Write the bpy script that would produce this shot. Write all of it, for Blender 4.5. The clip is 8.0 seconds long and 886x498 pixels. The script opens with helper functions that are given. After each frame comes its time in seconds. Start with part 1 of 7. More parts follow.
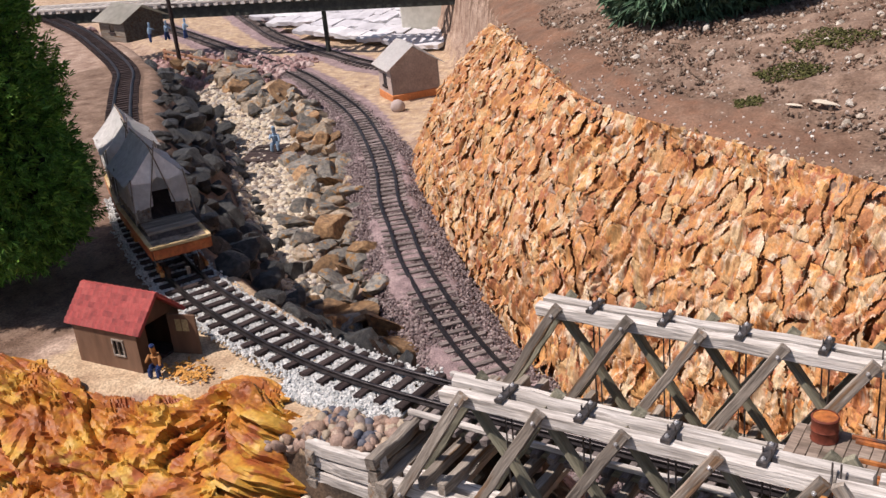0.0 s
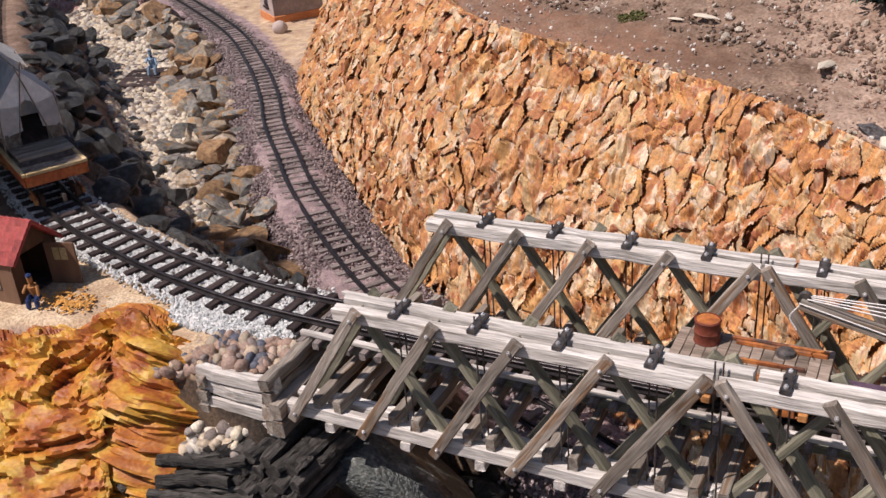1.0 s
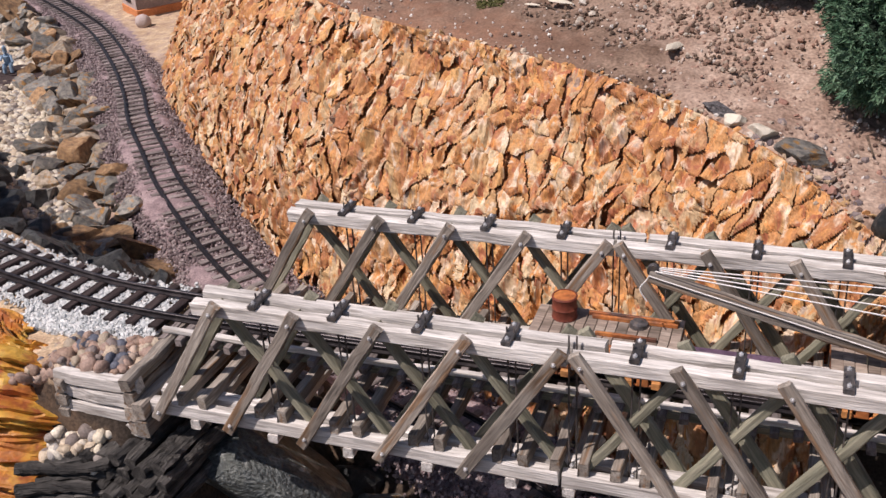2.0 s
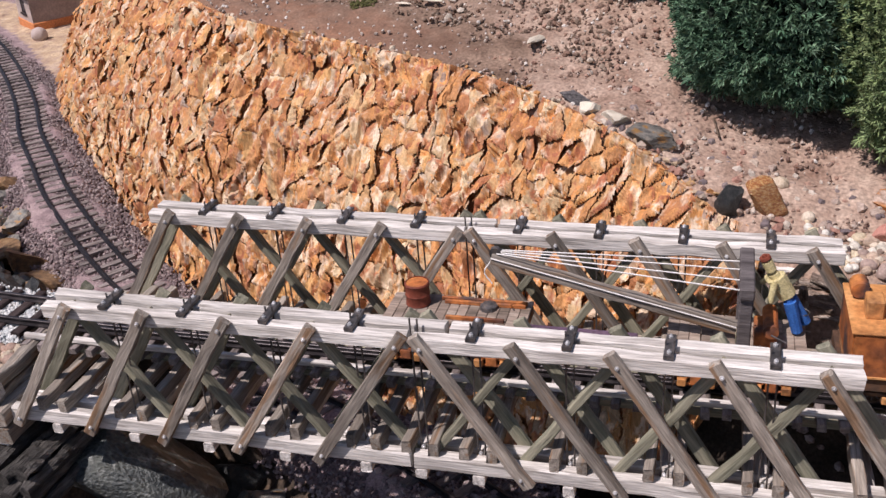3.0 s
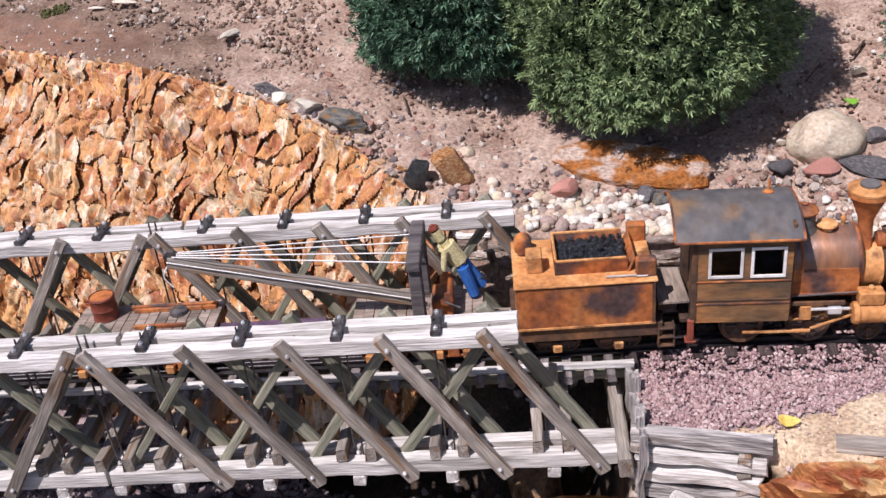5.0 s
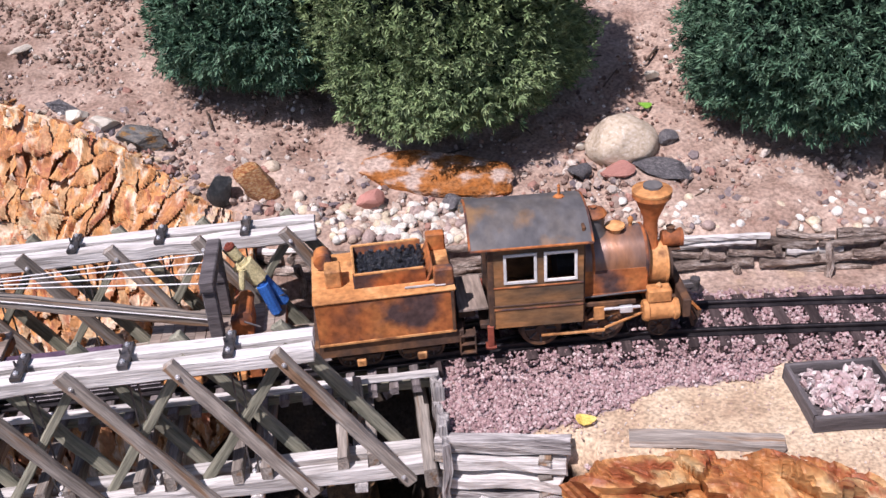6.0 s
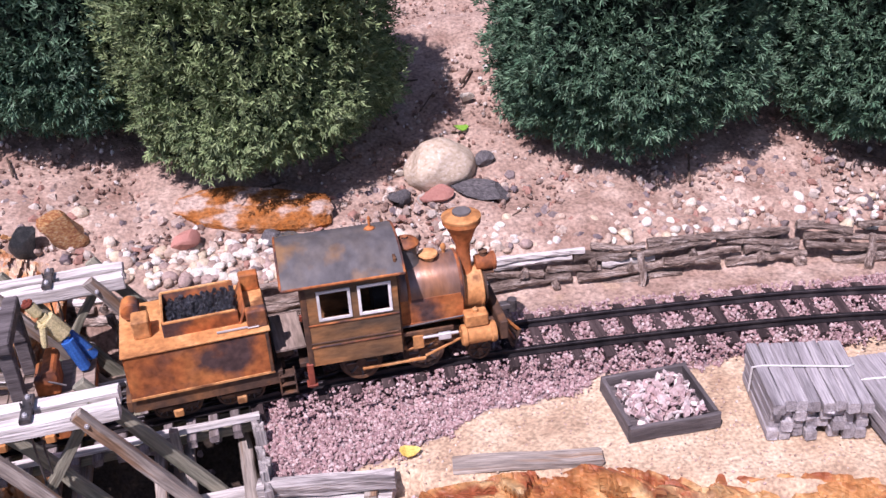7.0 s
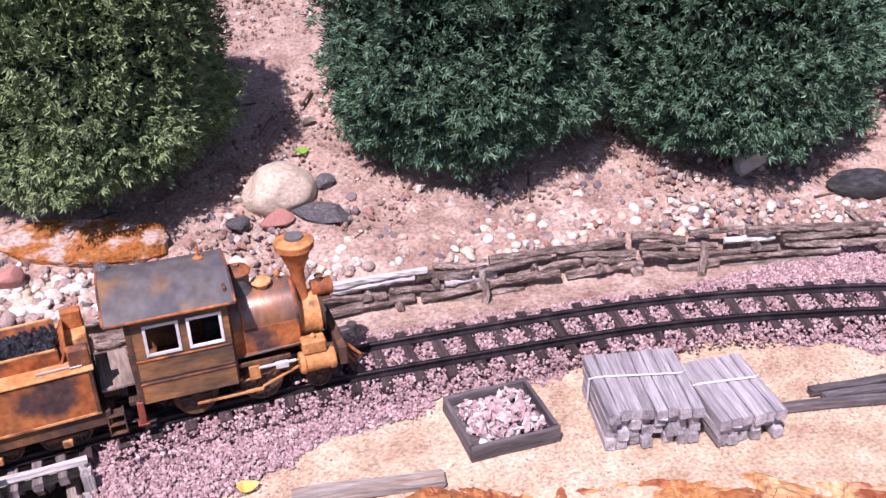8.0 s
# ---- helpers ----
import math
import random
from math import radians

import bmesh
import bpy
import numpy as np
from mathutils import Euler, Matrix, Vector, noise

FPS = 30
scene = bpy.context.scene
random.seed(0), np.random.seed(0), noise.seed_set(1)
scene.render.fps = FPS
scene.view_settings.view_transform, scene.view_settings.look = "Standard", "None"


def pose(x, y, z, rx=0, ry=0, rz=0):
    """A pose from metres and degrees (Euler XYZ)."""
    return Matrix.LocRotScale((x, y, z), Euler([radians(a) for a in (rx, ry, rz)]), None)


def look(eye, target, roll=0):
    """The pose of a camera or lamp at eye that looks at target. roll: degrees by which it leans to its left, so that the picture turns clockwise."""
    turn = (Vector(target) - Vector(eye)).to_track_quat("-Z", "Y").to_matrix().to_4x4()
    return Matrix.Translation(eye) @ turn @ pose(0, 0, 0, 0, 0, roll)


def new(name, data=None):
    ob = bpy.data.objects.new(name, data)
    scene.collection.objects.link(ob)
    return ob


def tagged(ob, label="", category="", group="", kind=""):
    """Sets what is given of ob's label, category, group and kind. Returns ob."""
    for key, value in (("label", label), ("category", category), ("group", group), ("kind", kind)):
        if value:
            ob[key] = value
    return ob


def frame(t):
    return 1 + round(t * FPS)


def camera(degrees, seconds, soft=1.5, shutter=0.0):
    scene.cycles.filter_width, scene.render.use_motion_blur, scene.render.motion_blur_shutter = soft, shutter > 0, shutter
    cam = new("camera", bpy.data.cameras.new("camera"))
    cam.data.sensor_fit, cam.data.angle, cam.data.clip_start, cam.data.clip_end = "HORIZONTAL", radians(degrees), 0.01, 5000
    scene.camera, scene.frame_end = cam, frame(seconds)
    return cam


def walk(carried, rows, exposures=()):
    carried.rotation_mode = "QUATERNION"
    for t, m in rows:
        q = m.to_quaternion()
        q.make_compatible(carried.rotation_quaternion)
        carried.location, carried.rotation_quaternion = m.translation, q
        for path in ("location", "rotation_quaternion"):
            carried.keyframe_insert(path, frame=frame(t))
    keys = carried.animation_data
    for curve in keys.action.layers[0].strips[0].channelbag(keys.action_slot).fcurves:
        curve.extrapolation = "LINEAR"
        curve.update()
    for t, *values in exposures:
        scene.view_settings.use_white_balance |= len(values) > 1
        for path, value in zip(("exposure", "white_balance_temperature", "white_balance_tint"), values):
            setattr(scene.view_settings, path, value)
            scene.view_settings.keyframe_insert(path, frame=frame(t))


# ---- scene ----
cam = camera(47.7, 8.0)
PATH = [
    (0, (0.447, -0.727, 0.503), (-0.606, 0.797, -0.251), -5.9),
    (0.5, (0.45, -0.728, 0.495), (-0.486, 0.827, -0.345), -5.4),
    (1, (0.443, -0.724, 0.488), (-0.399, 0.849, -0.416), -4.7),
    (1.5, (0.449, -0.715, 0.484), (-0.282, 0.903, -0.436), -4.1),
    (2.8, (0.54, -0.726, 0.475), (0.006, 0.957, -0.466), -4.2),
    (3, (0.563, -0.719, 0.472), (0.045, 0.974, -0.457), -4.4),
    (3.5, (0.618, -0.703, 0.473), (0.16, 0.994, -0.482), -4.8),
    (4, (0.648, -0.704, 0.47), (0.278, 1.029, -0.456), -5.5),
    (4.2, (0.655, -0.704, 0.471), (0.311, 1.022, -0.479), -5.6),
    (5.3, (0.715, -0.697, 0.462), (0.632, 1.042, -0.522), -5.9),
    (5.5, (0.727, -0.695, 0.463), (0.697, 1.047, -0.52), -5.4),
    (6, (0.748, -0.692, 0.46), (0.874, 1.042, -0.528), -4.1),
    (6.5, (0.767, -0.69, 0.461), (1.033, 1.026, -0.53), -3.3),
    (7, (0.797, -0.686, 0.468), (1.193, 1.014, -0.51), -3.7),
    (7.5, (0.819, -0.684, 0.468), (1.342, 0.988, -0.497), -3.5),
    (8, (0.836, -0.686, 0.462), (1.474, 0.952, -0.491), -2.2),
]
walk(cam, [(t, look(eye, target, roll)) for t, eye, target, roll in PATH],
     [(0, 0.1, 6820, 20), (1.5, 0.05, 6680, 21), (3.5, 0.1, 6330, 22), (5.5, 0.31, 6050, 22), (7, 0.43, 5980, 37), (8, 0.57, 5980, 40)])

import functools
import itertools

# ---- world, sun, exposure ----
SUN_DIR = Vector((-0.35, -0.40, 0.85)).normalized()
world = bpy.data.worlds.new("sky")
scene.world = world
world.use_nodes = True
wn = world.node_tree
sky = wn.nodes.new("ShaderNodeTexSky")
sky.sky_type = "NISHITA"
sky.sun_disc = False
sky.sun_elevation = math.asin(SUN_DIR.z)
sky.sun_rotation = math.atan2(SUN_DIR.x, SUN_DIR.y)
wn.links.new(sky.outputs[0], wn.nodes["Background"].inputs[0])
wn.nodes["Background"].inputs[1].default_value = 0.078
sun = new("sun", bpy.data.lights.new("sun", "SUN"))
sun.data.energy, sun.data.angle, sun.data.color = 4.55, radians(0.6), (1.0, 0.95, 0.87)
sun.matrix_world = look(SUN_DIR * 20, (0, 0, 0))

# ---- materials ----
def mat(name, cols, scale=30.0, rough=0.8, bump=0.3, metal=0.0, stretch=(1, 1, 1), vary=0.25, island=False,
        fine=6.0, grain=0.35, blotch=None, spec=0.3, depth=0.004):
    """cols: ramp colours of a broad noise; a finer noise gives grain and relief; blotch=(colour, scale, amount) adds stains."""
    m = bpy.data.materials.new(name)
    m.use_nodes = True
    t = m.node_tree
    n, l = t.nodes, t.links
    b = n["Principled BSDF"]
    b.inputs["Roughness"].default_value, b.inputs["Metallic"].default_value = rough, metal
    b.inputs["Specular IOR Level"].default_value = spec
    tc, mp = n.new("ShaderNodeTexCoord"), n.new("ShaderNodeMapping")
    mp.inputs["Scale"].default_value = stretch
    l.new(tc.outputs["Object"], mp.inputs[0])
    if island:
        src = n.new("ShaderNodeNewGeometry").outputs["Random Per Island"]
    else:
        src = n.new("ShaderNodeObjectInfo").outputs["Random"]
    shift = n.new("ShaderNodeVectorMath")
    shift.operation = "MULTIPLY_ADD"
    shift.inputs[1].default_value = (7.0, 5.0, 3.0)
    l.new(src, shift.inputs[0])
    l.new(mp.outputs[0], shift.inputs[2])
    a, f = n.new("ShaderNodeTexNoise"), n.new("ShaderNodeTexNoise")
    a.inputs["Scale"].default_value, a.inputs["Detail"].default_value = scale, 5
    f.inputs["Scale"].default_value, f.inputs["Detail"].default_value = scale * fine, 4
    l.new(shift.outputs[0], a.inputs["Vector"])
    l.new(shift.outputs[0], f.inputs["Vector"])
    ramp = n.new("ShaderNodeValToRGB")
    e = ramp.color_ramp.elements
    while len(e) < len(cols):
        e.new(0.5)
    for i, c in enumerate(cols):
        e[i].position = 0.30 + 0.40 * i / max(1, len(cols) - 1)
        e[i].color = (*c, 1)
    l.new(a.outputs["Fac"], ramp.inputs[0])
    col = ramp.outputs[0]
    if blotch:
        bn, br, bm_ = n.new("ShaderNodeTexNoise"), n.new("ShaderNodeMapRange"), n.new("ShaderNodeMix")
        bn.inputs["Scale"].default_value, bn.inputs["Detail"].default_value = blotch[1], 6
        l.new(shift.outputs[0], bn.inputs["Vector"])
        br.inputs[1].default_value, br.inputs[2].default_value = 0.62 - blotch[2] * 0.25, 0.70 - blotch[2] * 0.15
        l.new(bn.outputs["Fac"], br.inputs[0])
        bm_.data_type = "RGBA"
        l.new(br.outputs[0], bm_.inputs["Factor"])
        l.new(col, bm_.inputs["A"])
        bm_.inputs["B"].default_value = (*blotch[0], 1)
        col = bm_.outputs["Result"]
    g = n.new("ShaderNodeMapRange")
    g.inputs[1].default_value, g.inputs[2].default_value = 0.3, 0.7
    g.inputs[3].default_value, g.inputs[4].default_value = 1 - grain, 1 + grain * 0.6
    l.new(f.outputs["Fac"], g.inputs[0])
    v = n.new("ShaderNodeMapRange")
    v.inputs[3].default_value, v.inputs[4].default_value = 1 - vary, 1 + vary
    l.new(src, v.inputs[0])
    mul = n.new("ShaderNodeMath")
    mul.operation = "MULTIPLY"
    l.new(g.outputs[0], mul.inputs[0])
    l.new(v.outputs[0], mul.inputs[1])
    out = n.new("ShaderNodeVectorMath")
    out.operation = "SCALE"
    l.new(col, out.inputs[0])
    l.new(mul.outputs[0], out.inputs["Scale"])
    l.new(out.outputs[0], b.inputs["Base Color"])
    if bump:
        bp = n.new("ShaderNodeBump")
        bp.inputs["Strength"].default_value, bp.inputs["Distance"].default_value = bump, depth
        l.new(f.outputs["Fac"], bp.inputs["Height"])
        l.new(bp.outputs[0], b.inputs["Normal"])
    return m


def tint(name, cols, rough=0.85, scale=40, grain=0.3, bump=0.3, light=0.35, streak=None, depth=0.004):
    """A stone whose whole colour is drawn from cols, piece by piece."""
    m = mat(name, [(1, 1, 1), (1, 1, 1)], scale, rough, bump, vary=0.12, island=True, grain=grain, depth=depth)
    t = m.node_tree
    n, l = t.nodes, t.links
    geo, ramp = n.new("ShaderNodeNewGeometry"), n.new("ShaderNodeValToRGB")
    ramp.color_ramp.interpolation = "CONSTANT"
    e = ramp.color_ramp.elements
    while len(e) < len(cols):
        e.new(0.5)
    for i, c in enumerate(cols):
        e[i].position, e[i].color = i / len(cols), (*c, 1)
    l.new(geo.outputs["Random Per Island"], ramp.inputs[0])
    old = [k for k in n if k.type == "VECT_MATH" and k.operation == "SCALE"][0]
    noise_ramp = [k for k in n if k.type == "VALTORGB" and k is not ramp and k != ramp][0]
    noise_ramp.color_ramp.elements[0].color = (1 - light, 1 - light, 1 - light, 1)
    mix = n.new("ShaderNodeMix")
    mix.data_type, mix.blend_type = "RGBA", "MULTIPLY"
    mix.inputs["Factor"].default_value = 1
    l.new(ramp.outputs[0], mix.inputs["A"])
    l.new(noise_ramp.outputs[0], mix.inputs["B"])
    col = mix.outputs["Result"]
    for colour, freq, lo, hi in streak or ():
        sn, sr, sm = n.new("ShaderNodeTexNoise"), n.new("ShaderNodeMapRange"), n.new("ShaderNodeMix")
        sn.inputs["Scale"].default_value, sn.inputs["Detail"].default_value, sn.inputs["Distortion"].default_value = freq, 5, 0.6
        shift = [k for k in n if k.type == "VECT_MATH" and k.operation == "MULTIPLY_ADD"][0]
        l.new(shift.outputs[0], sn.inputs["Vector"])
        sr.inputs[1].default_value, sr.inputs[2].default_value = lo, hi
        l.new(sn.outputs["Fac"], sr.inputs[0])
        sm.data_type = "RGBA"
        l.new(sr.outputs[0], sm.inputs["Factor"])
        l.new(col, sm.inputs["A"])
        sm.inputs["B"].default_value = (*colour, 1)
        col = sm.outputs["Result"]
    l.new(col, old.inputs[0])
    return m


WOOD_PALE = mat("pale_weathered_wood", [(0.44, 0.405, 0.37), (0.62, 0.585, 0.545), (0.72, 0.685, 0.645)], 9, 0.85, 0.5, stretch=(1, 14, 14), vary=0.1, fine=5, grain=0.32, blotch=((0.36, 0.33, 0.30), 14, 0.3), depth=0.002)
WOOD_GREY = mat("grey_weathered_wood", [(0.17, 0.142, 0.118), (0.28, 0.242, 0.204), (0.37, 0.33, 0.283)], 9, 0.85, 0.5, stretch=(1, 14, 14), vary=0.28, fine=5, grain=0.4, blotch=((0.24, 0.15, 0.09), 10, 0.3), depth=0.002)
# darker, greener copy of the grey wood, shade included in its colour
WOOD_SHADE = mat("shaded_greenish_wood", [(0.14, 0.14, 0.10), (0.24, 0.23, 0.17), (0.30, 0.28, 0.21)], 9, 0.9, 0.5, stretch=(1, 14, 14), vary=0.25, fine=5, depth=0.002)
WOOD_DARK = mat("dark_sleeper_wood", [(0.025, 0.017, 0.017), (0.05, 0.034, 0.033), (0.085, 0.062, 0.058)], 20, 0.85, 0.5, stretch=(1, 10, 10), vary=0.3, depth=0.002)
WOOD_TIE_GREY = mat("grey_sleeper_wood", [(0.11, 0.09, 0.08), (0.2, 0.17, 0.16), (0.27, 0.23, 0.22)], 20, 0.9, 0.5, stretch=(1, 10, 10), vary=0.3, depth=0.002)
LOG_BARK = mat("weathered_log_bark", [(0.10, 0.07, 0.055), (0.34, 0.26, 0.21), (0.60, 0.51, 0.44)], 30, 0.9, 0.9, stretch=(1.1, 6, 6), vary=0.3, grain=0.55, depth=0.006)
LOG_DARK = mat("near_black_log", [(0.02, 0.019, 0.019), (0.06, 0.055, 0.05), (0.13, 0.12, 0.11)], 14, 0.7, 0.8, stretch=(0.8, 8, 8), vary=0.3, grain=0.5, depth=0.004)
STEEL = mat("dark_rail_steel", [(0.022, 0.02, 0.022), (0.04, 0.034, 0.037), (0.075, 0.065, 0.065)], 60, 0.42, 0.15, 0.6, grain=0.2, spec=0.5)
IRON = mat("dull_iron", [(0.05, 0.048, 0.046), (0.11, 0.10, 0.10), (0.16, 0.13, 0.11)], 150, 0.5, 0.2, 0.5, grain=0.3, spec=0.5, depth=0.001)
BOLT = mat("bright_bolt_steel", [(0.6, 0.6, 0.6), (0.75, 0.75, 0.76)], 200, 0.4, 0.1, 0.5, grain=0.1, spec=0.5)
RUST = mat("rusty_orange_paint", [(0.16, 0.058, 0.03), (0.40, 0.125, 0.036), (0.54, 0.205, 0.06)], 24, 0.72, 0.35, grain=0.4, vary=0.08, fine=7, blotch=((0.085, 0.05, 0.045), 22, 0.55), depth=0.0012)
RUST_LIGHT = mat("pale_orange_rust", [(0.36, 0.15, 0.05), (0.55, 0.25, 0.085), (0.66, 0.36, 0.15)], 34, 0.75, 0.3, grain=0.3, vary=0.1, fine=7, blotch=((0.20, 0.085, 0.035), 30, 0.25), depth=0.0012)
RUST_DARK = mat("dark_sooty_rust", [(0.035, 0.026, 0.022), (0.09, 0.05, 0.032), (0.22, 0.10, 0.04)], 34, 0.7, 0.3, grain=0.3, vary=0.1, depth=0.0012)
BOILER = mat("worn_boiler_rust", [(0.13, 0.105, 0.105), (0.30, 0.16, 0.10), (0.42, 0.17, 0.06)], 22, 0.36, 0.2, 0.35, stretch=(1.6, 0.7, 0.5), grain=0.25, vary=0.03, spec=0.6, depth=0.001)
ROOF_SOOT = mat("sooty_cab_roof", [(0.055, 0.054, 0.058), (0.105, 0.10, 0.10), (0.17, 0.14, 0.11)], 18, 0.62, 0.2, stretch=(1, 0.6, 1), grain=0.3, blotch=((0.22, 0.13, 0.065), 17, 0.08), depth=0.001)
CAB_WOOD = mat("rusty_cab_boards", [(0.10, 0.062, 0.035), (0.22, 0.115, 0.05), (0.40, 0.17, 0.055)], 24, 0.75, 0.3, stretch=(0.6, 1, 1.6), grain=0.35, vary=0.05, blotch=((0.09, 0.062, 0.04), 20, 0.4), depth=0.0012)
DRUM_RED = mat("dull_red_drum", [(0.14, 0.035, 0.022), (0.24, 0.06, 0.035), (0.30, 0.09, 0.05)], 40, 0.6, 0.2, grain=0.3, depth=0.001)
WHITE_FRAME = mat("white_window_frame", [(0.62, 0.60, 0.57), (0.8, 0.79, 0.76)], 120, 0.6, 0.1, grain=0.15)
BLACK = mat("black_and_inner_shade", [(0.006, 0.006, 0.007), (0.014, 0.013, 0.013)], 60, 0.7, 0.1)
COAL = mat("black_coal", [(0.008, 0.009, 0.012), (0.02, 0.022, 0.028), (0.05, 0.055, 0.07)], 220, 0.3, 0.8, island=True, vary=0.5, spec=0.6, depth=0.003)
DECK = mat("worn_flatcar_deck", [(0.14, 0.11, 0.085), (0.27, 0.21, 0.17), (0.34, 0.28, 0.23)], 18, 0.85, 0.3, stretch=(4, 0.6, 1), grain=0.35, depth=0.001)
CREAM = mat("cream_shirt", [(0.58, 0.50, 0.25), (0.70, 0.61, 0.34)], 120, 0.7, 0.1)
BLUE = mat("blue_overalls", [(0.03, 0.12, 0.42), (0.05, 0.19, 0.56)], 120, 0.6, 0.1)
CORD = mat("white_cord", [(0.62, 0.60, 0.57), (0.78, 0.76, 0.73)], 300, 0.8, 0.2)
PURPLE = mat("purple_drawbar", [(0.10, 0.06, 0.10), (0.17, 0.11, 0.16)], 40, 0.7, 0.2)
CANVAS = mat("grey_white_canvas", [(0.72, 0.72, 0.71), (0.80, 0.80, 0.79), (0.85, 0.85, 0.84)], 18, 0.85, 0.3, grain=0.15, vary=0.04, depth=0.002)
BROWN_WALL = mat("brown_shed_boards", [(0.10, 0.055, 0.035), (0.17, 0.095, 0.06), (0.22, 0.13, 0.085)], 14, 0.75, 0.2, stretch=(1, 1, 0.25), grain=0.25, vary=0.1, depth=0.001)
RED_ROOF = mat("red_shingle", [(0.22, 0.035, 0.035), (0.33, 0.055, 0.05), (0.38, 0.08, 0.07)], 40, 0.6, 0.25, vary=0.15, grain=0.2, depth=0.001)
WHITE_ROOF = mat("pale_corrugated_roof", [(0.80, 0.79, 0.78), (0.86, 0.85, 0.84)], 20, 0.5, 0.1, grain=0.1)
TAN_WALL = mat("pinkish_hut_wall", [(0.42, 0.33, 0.30), (0.55, 0.46, 0.42)], 30, 0.85, 0.2, grain=0.2)
ORANGE_BASE = mat("orange_brick_base", [(0.45, 0.16, 0.06), (0.55, 0.22, 0.09)], 40, 0.85, 0.2)
CONCRETE = mat("pale_concrete", [(0.42, 0.41, 0.36), (0.55, 0.54, 0.49)], 8, 0.9, 0.2, grain=0.15)
FLAG = mat("pale_flagstone", [(0.48, 0.48, 0.52), (0.60, 0.60, 0.64), (0.68, 0.68, 0.70)], 5, 0.85, 0.3, vary=0.1, grain=0.15)
PINE = mat("yellow_pine_post", [(0.45, 0.20, 0.04), (0.6, 0.3, 0.07)], 9, 0.7, 0.2, stretch=(8, 8, 1))
GIRDER = mat("green_grey_girder", [(0.03, 0.035, 0.033), (0.06, 0.068, 0.06)], 20, 0.6, 0.1)
GLASS = mat("dusty_dark_pane", [(0.01, 0.011, 0.013), (0.03, 0.03, 0.03)], 30, 0.12, 0.05, spec=0.6)

SHARD_COLOURS = [(0.58, 0.278, 0.115), (0.62, 0.374, 0.18), (0.5, 0.219, 0.09), (0.66, 0.471, 0.27), (0.57, 0.289, 0.12), (0.6, 0.332, 0.145), (0.64, 0.417, 0.21), (0.44, 0.193, 0.085), (0.7, 0.546, 0.35), (0.59, 0.3, 0.12), (0.46, 0.332, 0.21), (0.61, 0.353, 0.145)]
STREAKS = [((0.74, 0.585, 0.43), 27, 0.53, 0.63), ((0.38, 0.14, 0.07), 32, 0.545, 0.64), ((0.62, 0.29, 0.10), 52, 0.53, 0.63), ((0.40, 0.165, 0.08), 7, 0.54, 0.72), ((0.40, 0.31, 0.25), 22, 0.63, 0.71)]
SHARD = tint("ochre_shard_stone", SHARD_COLOURS, 0.7, 40, 0.25, 0.45, 0.2, STREAKS, 0.003)
for nd in SHARD.node_tree.nodes:
    if nd.type == "MAPPING":
        nd.inputs["Scale"].default_value = (1.7, 1.7, 0.42)
SHARD_PIECE = SHARD.copy()
SHARD_PIECE.name = "ochre_shard_piece"
for nd in [k for k in SHARD_PIECE.node_tree.nodes if k.type == "NEW_GEOMETRY"]:
    info = SHARD_PIECE.node_tree.nodes.new("ShaderNodeObjectInfo")
    for lk in list(nd.outputs["Random Per Island"].links):
        SHARD_PIECE.node_tree.links.new(info.outputs["Random"], lk.to_socket)
WALL_CORE = mat("brown_wall_core", [(0.20, 0.085, 0.04), (0.36, 0.16, 0.07), (0.50, 0.26, 0.11)], 16, 0.9, 0.8, grain=0.5, depth=0.01)
FOLD_ROCK = mat("orange_yellow_folded_rock", [(0.24, 0.07, 0.02), (0.38, 0.125, 0.028), (0.49, 0.20, 0.034), (0.56, 0.31, 0.05), (0.64, 0.43, 0.12)], 20, 0.52, 0.3, stretch=(1, 1, 2.0), vary=0.0, fine=9, grain=0.25, spec=0.35, blotch=((0.34, 0.10, 0.035), 34, 0.4), depth=0.004)
FOLD_PALE = mat("cream_brown_folded_rock", [(0.24, 0.075, 0.03), (0.40, 0.16, 0.05), (0.52, 0.27, 0.10), (0.58, 0.38, 0.18), (0.62, 0.47, 0.29)], 15, 0.5, 0.6, stretch=(1, 1, 2.0), vary=0.0, fine=9, grain=0.35, spec=0.4, blotch=((0.30, 0.09, 0.035), 24, 0.45), depth=0.004)
PEBBLE = tint("creek_pebble", [(0.70, 0.61, 0.47), (0.76, 0.69, 0.57), (0.60, 0.49, 0.36), (0.38, 0.30, 0.23), (0.73, 0.64, 0.49), (0.47, 0.43, 0.39), (0.22, 0.18, 0.16), (0.64, 0.53, 0.40), (0.30, 0.26, 0.23), (0.72, 0.64, 0.52)], 0.7, 60)
CRIB_STONE = tint("mixed_river_stone", [(0.40, 0.27, 0.20), (0.14, 0.15, 0.19), (0.46, 0.31, 0.24), (0.58, 0.46, 0.34), (0.26, 0.21, 0.19), (0.44, 0.36, 0.27), (0.36, 0.25, 0.20), (0.50, 0.38, 0.30)], 0.6, 60)
WHITE_STONE = tint("pale_roundish_stone", [(0.78, 0.72, 0.61), (0.82, 0.78, 0.70), (0.74, 0.62, 0.44), (0.58, 0.44, 0.34), (0.80, 0.75, 0.65), (0.40, 0.30, 0.26), (0.70, 0.60, 0.48)], 0.75, 60)
PINK = tint("pink_crushed_stone", [(0.51, 0.335, 0.32), (0.58, 0.415, 0.395), (0.41, 0.26, 0.25), (0.66, 0.52, 0.49), (0.35, 0.22, 0.22), (0.53, 0.365, 0.35)], 0.85, 120)
PURPLE_CHIP = tint("purple_grey_ballast", [(0.24, 0.18, 0.18), (0.33, 0.26, 0.26), (0.17, 0.13, 0.135), (0.40, 0.33, 0.32)], 0.9, 120)
